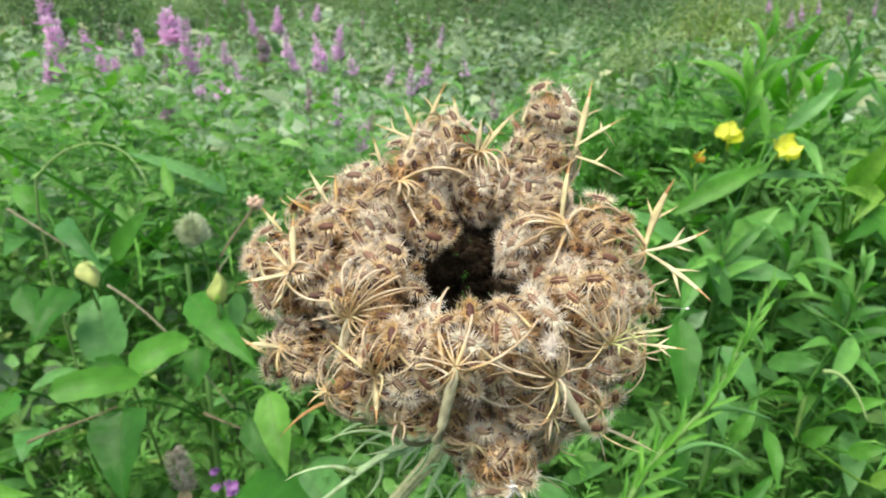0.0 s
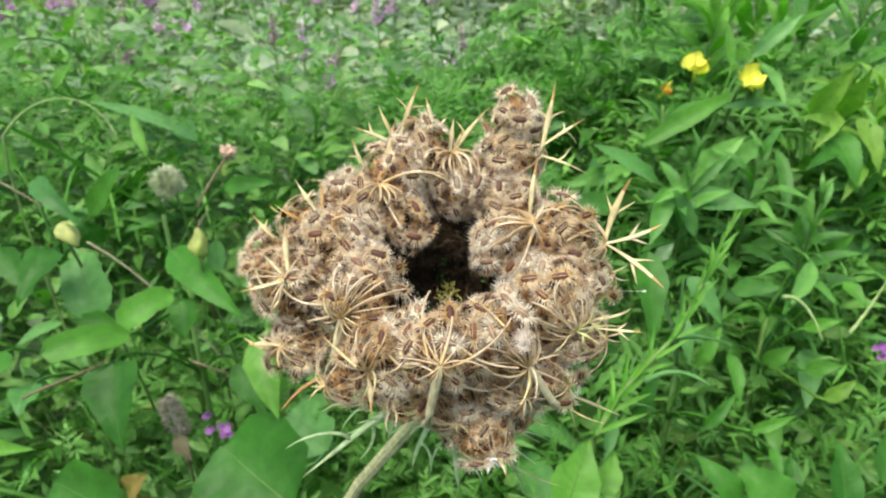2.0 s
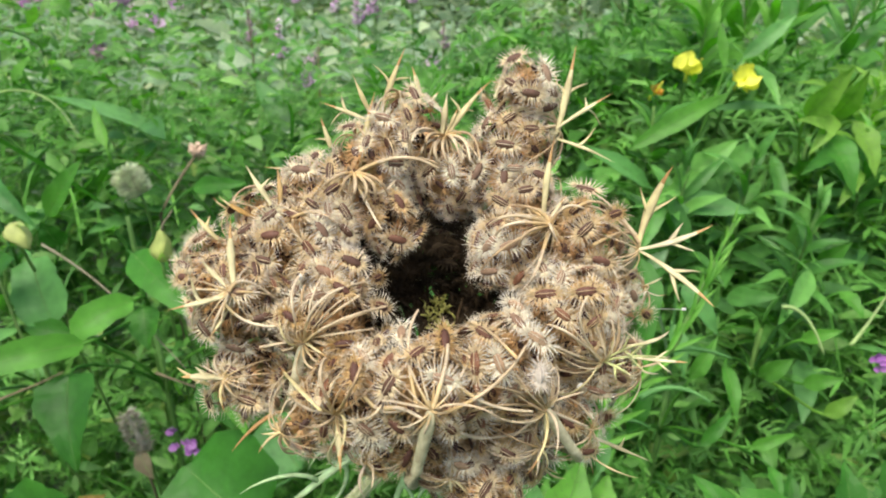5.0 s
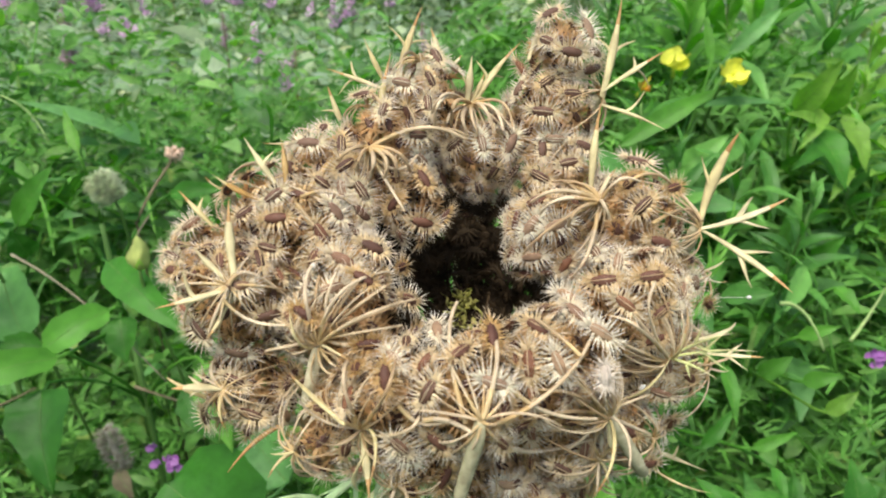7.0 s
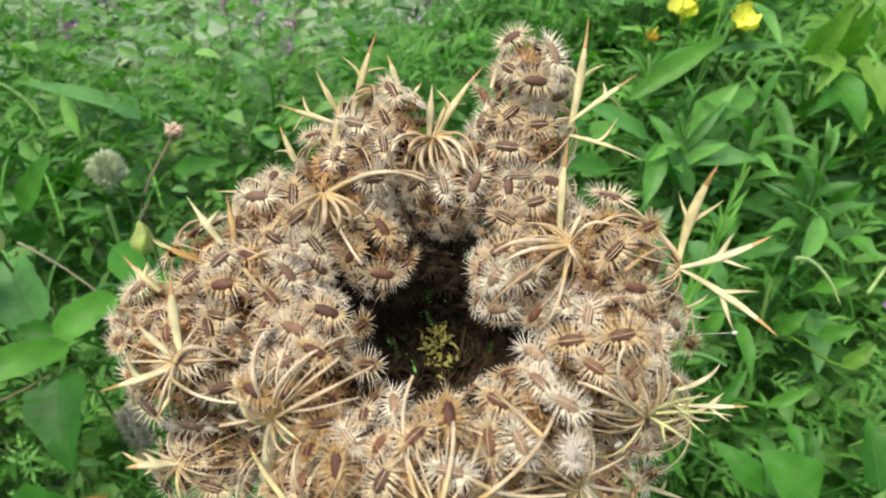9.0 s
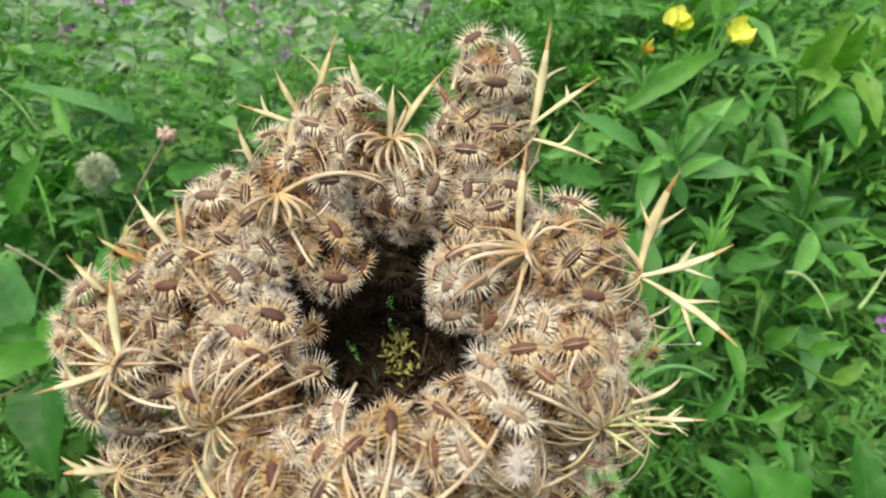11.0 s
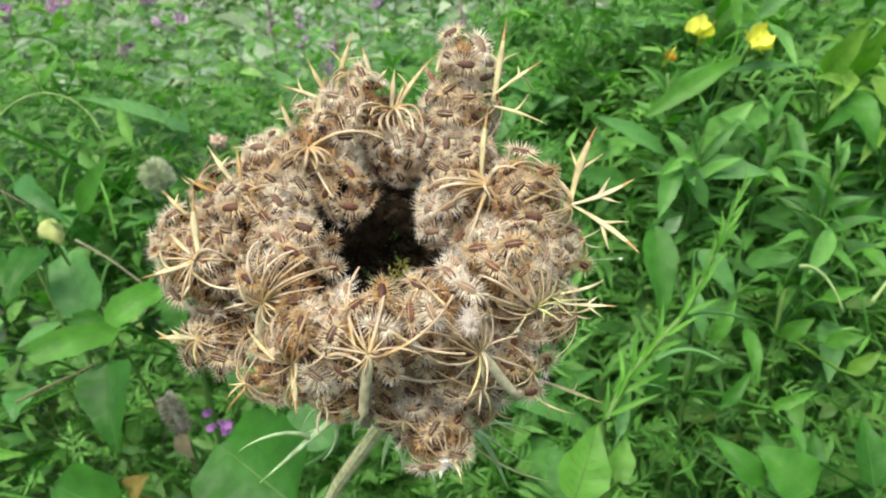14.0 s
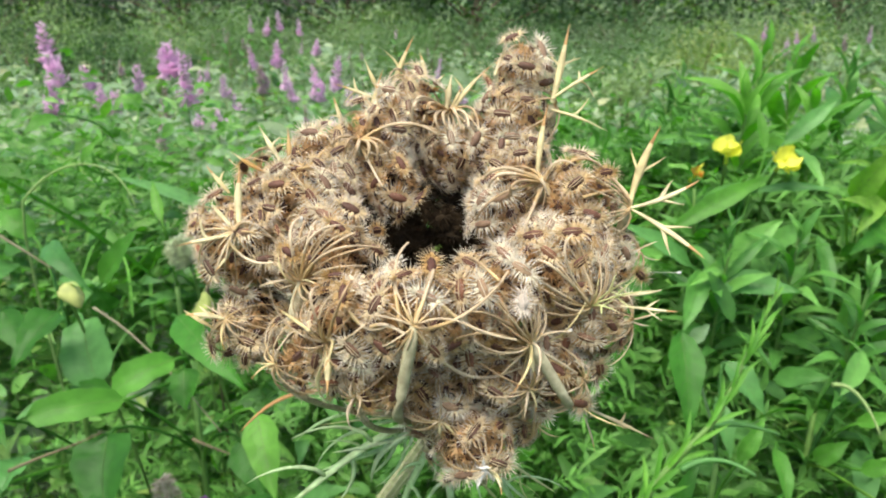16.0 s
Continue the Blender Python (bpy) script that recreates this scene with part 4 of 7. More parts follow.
def stiff_bract(a, b, w, mat, prongs=()):
    """A stiff flat pointed bracteole with a rusty tip; prongs fork off at a share of its length."""
    r = random.Random(int(a[0] * 31 + b[1] * 57))
    a, b = Vector(a), Vector(b)
    side = (b - a).cross(OUTWARD).normalized()
    bow = (side * r.uniform(-0.05, 0.05) + OUTWARD * r.uniform(0.02, 0.08)) * (b - a).length
    line = [p * MM for p in bezier(a - (b - a) * 0.04, a.lerp(b, 0.33) + bow, a.lerp(b, 0.66) + bow, b, 10)]
    fork = prongs[0][0] if prongs else 0.5
    width = [w * MM * (0.66 + 0.34 * math.exp(-((k / 10 - fork) / 0.2) ** 2)) * min(1.0, 2.1 * (1.02 - k / 10)) for k in range(11)]
    bm = bmesh.new()
    tube(bm, line[:8], width[:8], 6, 0.5, 0, False)
    tube(bm, line[7:], width[7:], 6, 0.5, 1, False)
    for at, tip in prongs:
        k = min(9, int(at * 10))
        p, t = line[k].lerp(line[k + 1], at * 10 - k), Vector(tip) * MM
        ahead = (line[k + 1] - line[k]).normalized() * (t - p).length
        tube(bm, bezier(p - ahead * 0.12, p + ahead * 0.2, p.lerp(t, 0.65) + ahead * 0.06, t, 6), [w * MM * v for v in (0.6, 0.62, 0.56, 0.47, 0.36, 0.22, 0.03)], 5, 0.55, 0, False)
    part("bracteole", bm, [mat, SPIKE_TIP if r.random() < 0.7 else SPIKE], head)


stiff_bract((-10.9, -16.4, 1.8), (-10.5, -22.6, -0.6), 0.45, SPIKE)
stiff_bract((12.7, -17.2, 2.2), (13.4, -19.7, -2.2), 0.42, SPIKE)
stiff_bract((22.9, -8.6, -21.3), (32.6, -12, -24.4), 0.42, SPIKE, ((0.5, (28.6, -9.6, -21.1)),))
stiff_bract((22.8, -10, -22.1), (24.3, -12.9, -26.6), 0.25, SPIKE)
stiff_bract((-6.0, 25.6, 10.0), (-8.8, 29.7, 14.9), 0.50, SPIKE)
stiff_bract((-4.8, 27.1, 10.9), (-1.3, 32.8, 17.1), 0.50, SPIKE, ((0.39, (-5.9, 30.8, 15.8)), (0.44, (-0.5, 30.2, 13.8))))
stiff_bract((-6.5, 24.7, 10.5), (-13.6, 27.5, 12.0), 0.50, SPIKE, ((0.48, (-10.5, 27.4, 13.1)), (0.52, (-12.4, 25.8, 9.0))))
stiff_bract((-12.2, 21.8, 8.6), (-13.5, 25.0, 11.2), 0.45, SPIKE, ((0.21, (-14.5, 23.0, 9.0)),))
stiff_bract((0.7, 27.7, 12.5), (-0.4, 30.9, 15.2), 0.45, SPIKE)
stiff_bract((1.9, 26.6, 12.4), (3.3, 27.9, 13.1), 0.25, SPIKE)
stiff_bract((-8.0, 16.4, 8.5), (-5.7, 24.7, 15.7), 0.48, SPIKE)
stiff_bract((-8.4, 16.4, 8.5), (-7.6, 21.0, 12.0), 0.42, SPIKE_ORANGE)
stiff_bract((-8.7, 16.2, 8.1), (-11.3, 17.6, 8.9), 0.42, SPIKE_ORANGE)
stiff_bract((-16.6, 8.8, 8.4), (-11.4, 15.2, 10.9), 0.42, SPIKE_ORANGE)
stiff_bract((3.4, 22.2, 9.5), (4.4, 27.0, 13.5), 0.52, SPIKE)
stiff_bract((4.1, 22.2, 9.6), (10.9, 28.5, 14.5), 0.52, SPIKE, ((0.36, (4.7, 25.9, 13.6)), (0.42, (8.2, 25.3, 11.4))))
stiff_bract((4.0, 22.4, 10.0), (6.0, 25.5, 12.5), 0.30, SPIKE)
stiff_bract((10.7, 23.4, 15.3), (12.6, 26.7, 18.0), 0.35, SPIKE)
stiff_bract((18.5, 17.6, 14.2), (21.1, 25.1, 22.1), 0.52, SPIKE, ((0.41, (22.6, 21.6, 18.5)), (0.40, (18.0, 21.7, 18.9))))
stiff_bract((18.6, 17.7, 14.5), (25.8, 20.2, 17.9), 0.45, SPIKE, ((0.50, (22.1, 20.0, 17.4)), (0.52, (24.6, 18.5, 13.7))))
stiff_bract((18.7, 17.0, 12.8), (26.0, 14.1, 11.0), 0.40, SPIKE, ((0.34, (23.5, 17.5, 14.4)),))
stiff_bract((15.6, 6.3, 7.5), (17.5, 14.9, 15.4), 0.48, SPIKE)
stiff_bract((15.9, 6.2, 7.3), (19.8, 2.4, 6.0), 0.50, SPIKE)
stiff_bract((16.2, 6.4, 7.8), (18.9, 9.4, 10.0), 0.30, SPIKE)
stiff_bract((-18.0, 8.3, 9.8), (-18.3, 12.9, 13.3), 0.36, SPIKE_ORANGE)
stiff_bract((-19.1, 8.7, 10.8), (-22.2, 13.0, 13.5), 0.45, SPIKE, ((0.36, (-18.9, 11.2, 12.9)),))
stiff_bract((-20.4, 7.1, 9.5), (-25.4, 9.1, 11.8), 0.50, SPIKE_ORANGE)
stiff_bract((-26.1, 6.2, 7.3), (-29.4, 9.3, 9.6), 0.42, SPIKE, ((0.36, (-26.8, 8.3, 9.3)),))
stiff_bract((-22.8, -2.1, 8.1), (-23.1, 4.2, 12.9), 0.52, SPIKE)
stiff_bract((-23.8, -2.1, 8.1), (-26.8, 0.7, 9.8), 0.42, SPIKE)
stiff_bract((-23.8, -3.4, 7.6), (-30.5, -4.7, 7.0), 0.52, SPIKE, ((0.41, (-27.4, -2.4, 9.9)), (0.44, (-28.4, -5.1, 3.2))))
stiff_bract((-23.7, -4.0, 6.1), (-25.9, -6.9, 4.2), 0.30, SPIKE)
stiff_bract((-15.1, -6.2, 3.3), (-17.2, -3.6, 4.6), 0.36, SPIKE)


def bract(parent, pts, w, forks, mat, r):
    """A thread-like green bract with narrow side lobes."""
    bm = bmesh.new()
    pts = [Vector(p) * MM for p in pts]
    line = bezier(*pts, 14)
    w = w * (1.0 if mat is BRACT else 0.7)
    tube(bm, line, [w * MM * (0.75 + 0.25 * math.sin(math.pi * k / 11) if k < 11 else 0.75 - 0.22 * (k - 11)) for k in range(15)], 6, 0.4)
    for k in range(forks):
        i = 4 + int(8 * k / max(1, forks))
        way = (line[i + 1] - line[i]).normalized()
        side = way.cross(Vector((r.uniform(-0.4, 0.4), -1, 0.6))).normalized() * (1 if k % 2 else -1)
        long = (line[-1] - line[0]).length * r.uniform(0.22, 0.4)
        tip = line[i] + way * long * 0.8 + side * long * 0.6
        tube(bm, bezier(line[i], line[i] + side * long * 0.35, tip - way * long * 0.3, tip, 6), [w * MM * s for s in (0.6, 0.55, 0.5, 0.42, 0.32, 0.2, 0.06)], 5, 0.6)
    part("bract", bm, mat, parent)


bract(head, ((2, 10, -47), (-9, 5, -43.5), (-15, 1.5, -48.5), (-30, -5.5, -57.5)), 0.95, 4, BRACT, r)
bract(head, ((2, 10, -47), (-5.2, 4.5, -46.3), (-10.5, 3, -46.5), (-11.2, 0.6, -54.5)), 0.8, 1, BRACT, r)
bract(head, ((2, 10, -47), (-4.9, 6.9, -50), (-10, 2.5, -46.5), (-16.7, -1.3, -42.2)), 0.65, 0, BRACT, r)
bract(head, ((2, 10, -47), (-6, 8, -45), (-12, 7, -44), (-20.5, 6.2, -44.8)), 0.5, 1, BRACT_PALE, r)
bract(head, ((2, 10, -47), (-0.7, 2.6, -51), (-5.3, 0.1, -54.4), (-6.3, -3.6, -61)), 0.75, 3, BRACT, r)
bract(head, ((2, 10, -47), (-19.9, 9.5, -33.9), (-26, 6, -34), (-31.9, -0.4, -37.5)), 0.8, 0, RUST, r)
bract(head, ((2, 10, -47), (-6.3, 3.3, -49.3), (-14, 2, -48), (-21, 1, -52)), 0.6, 2, BRACT, r)
bract(head, ((2, 10, -47), (12.9, 2.9, -57), (16.7, -0.1, -61.6), (19.3, -6.1, -71.2)), 0.85, 1, BRACT, r)
bract(head, ((2, 10, -47), (10.3, -0.7, -63.1), (19.3, -4.1, -66.3), (28, -6, -68.3)), 0.55, 1, BRACT_PALE, r)
bract(head, ((2, 10, -47), (14.1, 3.3, -53.3), (18.3, 0.8, -54), (22.6, -1.1, -56.1)), 0.55, 2, BRACT_PALE, r)
bract(head, ((2, 10, -47), (-9, 7, -45), (-18, 5.5, -44), (-21.5, 2.5, -53)), 0.45, 0, BRACT, r)
bract(head, ((2, 10, -47), (-12, 8.5, -42), (-19, 6.5, -41), (-24, 3, -45)), 0.5, 2, BRACT, r)
bract(head, ((2, 10, -47), (8, 3.5, -52), (13, 1, -55), (22, -3.5, -62)), 0.5, 3, BRACT, r)
bract(head, ((2, 10, -47), (2.9, 1.4, -53.8), (3.6, -2.1, -59.9), (4.2, -6.4, -67.8)), 0.8, 3, BRACT, r)


# white specks caught on the head
def speck(p, d, long, label, thread=0):
    bm = bmesh.new()
    p, d = Vector(p), Vector(d).normalized()
    pts = [(p + d * long * 0.7 * t) * MM for t in (0, 0.12, 0.35, 0.65, 0.88, 1)]
    tube(bm, pts, [w * MM for w in (0.04, 0.16, 0.22, 0.21, 0.15, 0.03)], 8)
    if thread:
        tube(bm, [v * MM for v in bezier(p, p + d * 2, p + d * 4 + Vector((0, 0, 0.5)), p + d * thread, 8)], 0.03 * MM, 5)
    ob = part("white_speck", bm, WHITE)
    ob.matrix_world = head.matrix_world
    return tagged(ob, label, "speck")


speck((-15.1, -2.0, 8.3), (0.25, 0.3, 1), 1.3, "tiny oval white egg-like speck among the seeds")
speck((35.1, -0.9, -2.2), (-1, 0.1, -0.1), 0.9, "tiny white fluff on a thread beside the head", 6.0)
speck((18.9, 17.3, 8.8), (0.6, 0.2, 0.5), 1.3, "small patch of white fluff between the seeds")
speck((17.8, -12.7, -1.2), (0.6, 0.2, 0.5), 1.3, "small patch of white fluff between the seeds")

r = random.Random(8)
bm = bmesh.new()
for k in range(16):
    # matted threads, one end of the tuft hanging free
    p = Vector((7.5 + r.gauss(0, 0.35), -25.3 + r.gauss(0, 0.25), -11.0 + r.gauss(0, 0.5)))
    q = p + Vector((r.gauss(-0.3, 0.6), r.gauss(-0.5, 0.3), r.gauss(-0.3, 0.9)))
    if k < 3:
        q = Vector((6.3, -27.0, -12.5)) + Vector((r.gauss(0, 0.1), 0, r.gauss(0, 0.1)))
    tube(bm, [v * MM for v in bezier(p, p.lerp(q, 0.3) + Vector((r.gauss(0, 0.3), 0, 0)), p.lerp(q, 0.7), q, 5)], [w * MM for w in (0.10, 0.2, 0.24, 0.2, 0.13, 0.04)], 6)
fluff = part("white_fluff", bm, WHITE)
fluff.matrix_world = head.matrix_world
tagged(fluff, "matted tuft of white fluff at the lower end of the head", "fluff", kind="stuff")

# ---- the meadow ----
def leaf_bm(base, tip, width, droop, shape, face=(0, -0.75, 0.65), bm=None, slot=0, rows=10, rib=False):
    """A leaf blade from base to tip. shape 0 oval and pointed, 1 lance, 2 rounded."""
    bm = bm or bmesh.new()
    base, tip = Vector(base), Vector(tip)
    way = tip - base
    long = way.length
    x = way.normalized()
    n = Vector(face) - x * x.dot(Vector(face))
    n.normalize()
    y = n.cross(x)
    grid = []
    for i in range(rows + 1):
        u = i / rows
        if shape == 0:
            w = (math.sin(math.pi * u ** 0.72) ** 0.95) * (1.06 - 0.36 * u)
        elif shape == 1:
            w = math.sin(math.pi * u ** 0.8) ** 0.9
        elif shape == 3:
            w = 1.1 * min(1.0, u / 0.14) ** 0.55 * (1 - u) ** 0.8
        elif shape == 4:
            w = math.sqrt(max(0, 1 - (2 * u - 1) ** 4)) * (0.85 + 0.2 * u)
        else:
            w = math.sqrt(max(0, 1 - (2 * u - 1) ** 2)) * (1.0 + 0.06 * math.sin(9 * u))
        if rib:
            w *= 1 + 0.05 * math.sin(u * 13 + base.x * 700) + 0.035 * math.sin(u * 29 + base.z * 900)
        mid = base + x * long * u + n * long * droop * (math.sin(math.pi * u) * 0.55 - 0.15 * u * u)
        ring = []
        for j in range(-2, 3):
            s = j / 2
            wave = (0.05 if rib else 0.03) * width * math.sin(u * 17 + j * 1.3 + base.x * 300) * abs(s)
            ring.append(bm.verts.new(mid + y * s * width * 0.5 * w + n * (0.14 * width * w * abs(s) ** 1.3 + wave - (0.02 * width if j == 0 else 0))))
        grid.append(ring)
    for a, b in zip(grid, grid[1:]):
        for j in range(4):
            f = bm.faces.new((a[j], b[j], b[j + 1], a[j + 1]))
            f.smooth, f.material_index = True, slot
    if rib:
        # the raised pale midrib, and side ribs
        tube(bm, [g[2].co + n * width * 0.004 for g in grid], [width * 0.014 * (1 - 0.7 * i / rows) for i in range(rows + 1)], 4, 0.6, 1, False)
        if shape == 0:
            for i in range(1, rows - 2):
                for j, k in ((1, 0), (3, 4)):
                    q = [grid[i][2].co, grid[i][j].co.lerp(grid[i + 1][j].co, 0.6), grid[min(rows, i + 2)][k].co.lerp(grid[i + 1][k].co, 0.5)]
                    tube(bm, [v + n * width * 0.004 for v in q], [width * 0.006, width * 0.005, width * 0.002], 3, 0.6, 1, False)
    return bm


def plant(name, label, category, ground, leaves):
    """A herb: a stem from the ground, and a stalk and a blade for each leaf."""
    gx, gy = ground
    thing = tagged(new(name), label, category)
    thing.location = (gx, gy, 0)
    off = Vector((gx, gy, 0))
    top = sum((Vector(l[0]) for l in leaves), Vector()) / len(leaves) - Vector((0, -0.03, 0.02))
    if len(leaves) < 3:
        top = Vector(leaves[0][0]) - Vector((0, -0.01, 0.05))
    bm = bmesh.new()
    line = bezier((0, 0, -0.02), (0, 0, top.z * 0.5), top - off - Vector((0, 0, top.z * 0.3)), top - off, 16)
    tube(bm, line, [0.0035 - 0.0018 * k / 16 for k in range(17)], 7)
    part("stem", bm, STEM, thing)
    for base, tip, width, mat, droop, shape in leaves:
        b, t = Vector(base) - off, Vector(tip) - off
        bm = leaf_bm(b, t, width, droop, shape, rib=True)
        # its stalk, and the raised rib below the blade
        root = min(line, key=lambda p: (p - b + Vector((0, 0, 0.05))).length)
        tube(bm, bezier(root, root + Vector((0, 0, 0.02)), b - (t - b) * 0.25, b + (t - b) * 0.03, 6), 0.0009, 5)
        part("leaf", bm, [mat, STEM], thing)


def twig(name, label, category, pts, w, mat):
    bm = bmesh.new()
    line = bezier(*pts, 16)
    # it runs on down to the ground
    low = Vector(line[0])
    run = [] if name == "dead_stem" or low.x > 0 else bezier((low.x, low.y + 0.05, 0), (low.x, low.y + 0.06, low.z * 0.6), low - (line[1] - low) * 3 - Vector((0, 0, 0.03)), low, 10)[:-1]
    tube(bm, run + line, [w] * len(run) + [w * (1 - 0.6 * k / 16) for k in range(17)], 6)
    return tagged(part(name, bm, mat), label, category)


plant("broad_leaf_plant", "leafy green herb with long oval leaves", "herb", (-0.17, 0.42), (
    ((-0.150, 0.322, 0.858), (-0.187, 0.302, 0.861), 0.015, LEAF_BROAD, 0.2, 4),
    ((-0.134, 0.348, 0.866), (-0.159, 0.328, 0.859), 0.016, LEAF_BROAD, 0.25, 4),
    ((-0.145, 0.386, 0.874), (-0.096, 0.339, 0.852), 0.020, LEAF_BROAD, 0.2, 0),
    ((-0.176, 0.349, 0.822), (-0.165, 0.310, 0.790), 0.036, LEAF_BROAD, 0.2, 3),
    ((-0.091, 0.334, 0.843), (-0.077, 0.302, 0.813), 0.019, LEAF_BRIGHT, 0.1, 0),
    ((-0.174, 0.359, 0.841), (-0.199, 0.361, 0.844), 0.013, LEAF_BROAD, 0.2, 0),
    ((-0.136, 0.363, 0.853), (-0.131, 0.345, 0.838), 0.019, LEAF_BROAD, 0.1, 0),
    ((-0.111, 0.363, 0.809), (-0.093, 0.340, 0.787), 0.020, LEAF_BROAD, 0.1, 0),
))
plant("broad_leaf_plant", "leafy green herb with drooping broad leaves", "herb", (-0.27, 0.45), (
    ((-0.202, 0.371, 0.884), (-0.213, 0.339, 0.866), 0.022, LEAF_BROAD, 0.2, 3),
    ((-0.198, 0.387, 0.872), (-0.183, 0.361, 0.844), 0.027, LEAF_BLUE, 0.15, 4),
    ((-0.237, 0.436, 0.901), (-0.199, 0.403, 0.882), 0.014, LEAF_BLUE, 0.35, 0),
    ((-0.208, 0.434, 0.875), (-0.182, 0.439, 0.910), 0.016, LEAF_BROAD, 0.1, 0),
    ((-0.238, 0.381, 0.881), (-0.214, 0.360, 0.862), 0.017, LEAF_BROAD, 0.1, 0),
    ((-0.252, 0.316, 0.795), (-0.201, 0.297, 0.806), 0.012, LEAF_BRIGHT, 0.1, 0),
    ((-0.232, 0.362, 0.800), (-0.232, 0.338, 0.795), 0.020, LEAF_BLUE, 0.2, 0),
    ((-0.248, 0.372, 0.818), (-0.254, 0.344, 0.807), 0.023, LEAF_BROAD, 0.2, 0),
    ((-0.269, 0.479, 0.893), (-0.295, 0.488, 0.910), 0.019, LEAF_BROAD, 0.2, 0),
    ((-0.201, 0.426, 0.860), (-0.207, 0.424, 0.877), 0.018, LEAF_BROAD, 0.1, 0),
))
plant("round_leaf_plant", "low plant with one large rounded green leaf", "herb", (-0.08, 0.42), (
    ((-0.070, 0.277, 0.776), (-0.112, 0.309, 0.792), 0.068, LEAF_BROAD, 0.05, 2),
))
plant("round_leaf_plant", "low plant with rounded green leaves in the undergrowth", "herb", (-0.2, 0.46), (
    ((-0.185, 0.325, 0.730), (-0.229, 0.344, 0.741), 0.041, LEAF_BROAD, 0.05, 2),
    ((-0.068, 0.382, 0.718), (-0.093, 0.413, 0.733), 0.035, LEAF_BLUE, 0.1, 2),
))
plant("broad_leaf_plant", "leafy green herb with upright bright leaves", "herb", (0.1, 0.34), (
    ((0.059, 0.233, 0.809), (0.074, 0.256, 0.832), 0.024, LEAF_BRIGHT, 0.1, 0),
    ((0.084, 0.258, 0.793), (0.093, 0.275, 0.805), 0.014, LEAF_BRIGHT, 0.1, 0),
    ((0.091, 0.282, 0.797), (0.099, 0.300, 0.811), 0.007, LEAF_BLUE, 0.1, 1),
))
plant("broad_leaf_plant", "leafy green herb with upright pointed leaves", "herb", (0.24, 0.36), (
    ((0.196, 0.242, 0.792), (0.199, 0.265, 0.815), 0.018, LEAF_BROAD, 0.05, 0),
    ((0.155, 0.260, 0.780), (0.136, 0.280, 0.797), 0.014, LEAF_BROAD, 0.3, 0),
    ((0.174, 0.250, 0.783), (0.154, 0.269, 0.798), 0.026, LEAF_BROAD, 0.1, 0),
    ((0.232, 0.268, 0.780), (0.247, 0.295, 0.789), 0.018, LEAF_BROAD, 0.1, 0),
    ((0.191, 0.282, 0.760), (0.200, 0.300, 0.775), 0.015, LEAF_BROAD, 0.1, 0),
))
plant("yellow_primrose_plant", "tall green plant with lance-shaped leaves bearing yellow flowers", "plant", (0.25, 0.62), (
    ((0.169, 0.472, 0.867), (0.119, 0.468, 0.900), 0.012, LEAF_BLUE, 0.15, 1),
    ((0.162, 0.503, 0.883), (0.238, 0.518, 0.919), 0.014, LEAF_BRIGHT, 0.1, 1),
    ((0.190, 0.489, 0.857), (0.232, 0.484, 0.896), 0.018, LEAF_LANCE, 0.15, 1),
    ((0.169, 0.468, 0.860), (0.226, 0.434, 0.863), 0.018, LEAF_BLUE, 0.1, 1),
    ((0.175, 0.471, 0.865), (0.155, 0.435, 0.838), 0.015, LEAF_LANCE, 0.2, 1),
    ((0.258, 0.488, 0.883), (0.253, 0.448, 0.848), 0.011, LEAF_LANCE, 0.15, 1),
    ((0.262, 0.546, 0.931), (0.266, 0.502, 0.910), 0.009, LEAF_LANCE, 0.2, 1),
    ((0.241, 0.546, 0.929), (0.239, 0.562, 0.960), 0.008, LEAF_BRIGHT, 0.05, 1),
    ((0.259, 0.558, 0.932), (0.298, 0.562, 0.965), 0.012, LEAF_BLUE, 0.1, 1),
    ((0.223, 0.513, 0.908), (0.266, 0.492, 0.914), 0.007, LEAF_BLUE, 0.15, 1),
    ((0.293, 0.511, 0.887), (0.313, 0.463, 0.860), 0.016, LEAF_LANCE, 0.15, 1),
    ((0.249, 0.399, 0.839), (0.223, 0.371, 0.826), 0.012, LEAF_LANCE, 0.1, 1),
    ((0.186, 0.436, 0.842), (0.172, 0.452, 0.873), 0.011, LEAF_LANCE, 0.1, 1),
    ((0.211, 0.484, 0.871), (0.160, 0.448, 0.863), 0.011, LEAF_LANCE, 0.15, 1),
    ((0.257, 0.510, 0.882), (0.215, 0.482, 0.868), 0.014, LEAF_LANCE, 0.15, 1),
    ((0.224, 0.540, 0.895), (0.169, 0.531, 0.896), 0.014, LEAF_LANCE, 0.15, 1),
    ((0.260, 0.447, 0.824), (0.267, 0.448, 0.871), 0.012, LEAF_LANCE, 0.1, 1),
    ((0.160, 0.505, 0.865), (0.108, 0.493, 0.859), 0.015, LEAF_LANCE, 0.1, 1),
    ((0.142, 0.465, 0.852), (0.103, 0.452, 0.867), 0.014, LEAF_LANCE, 0.1, 1),
))
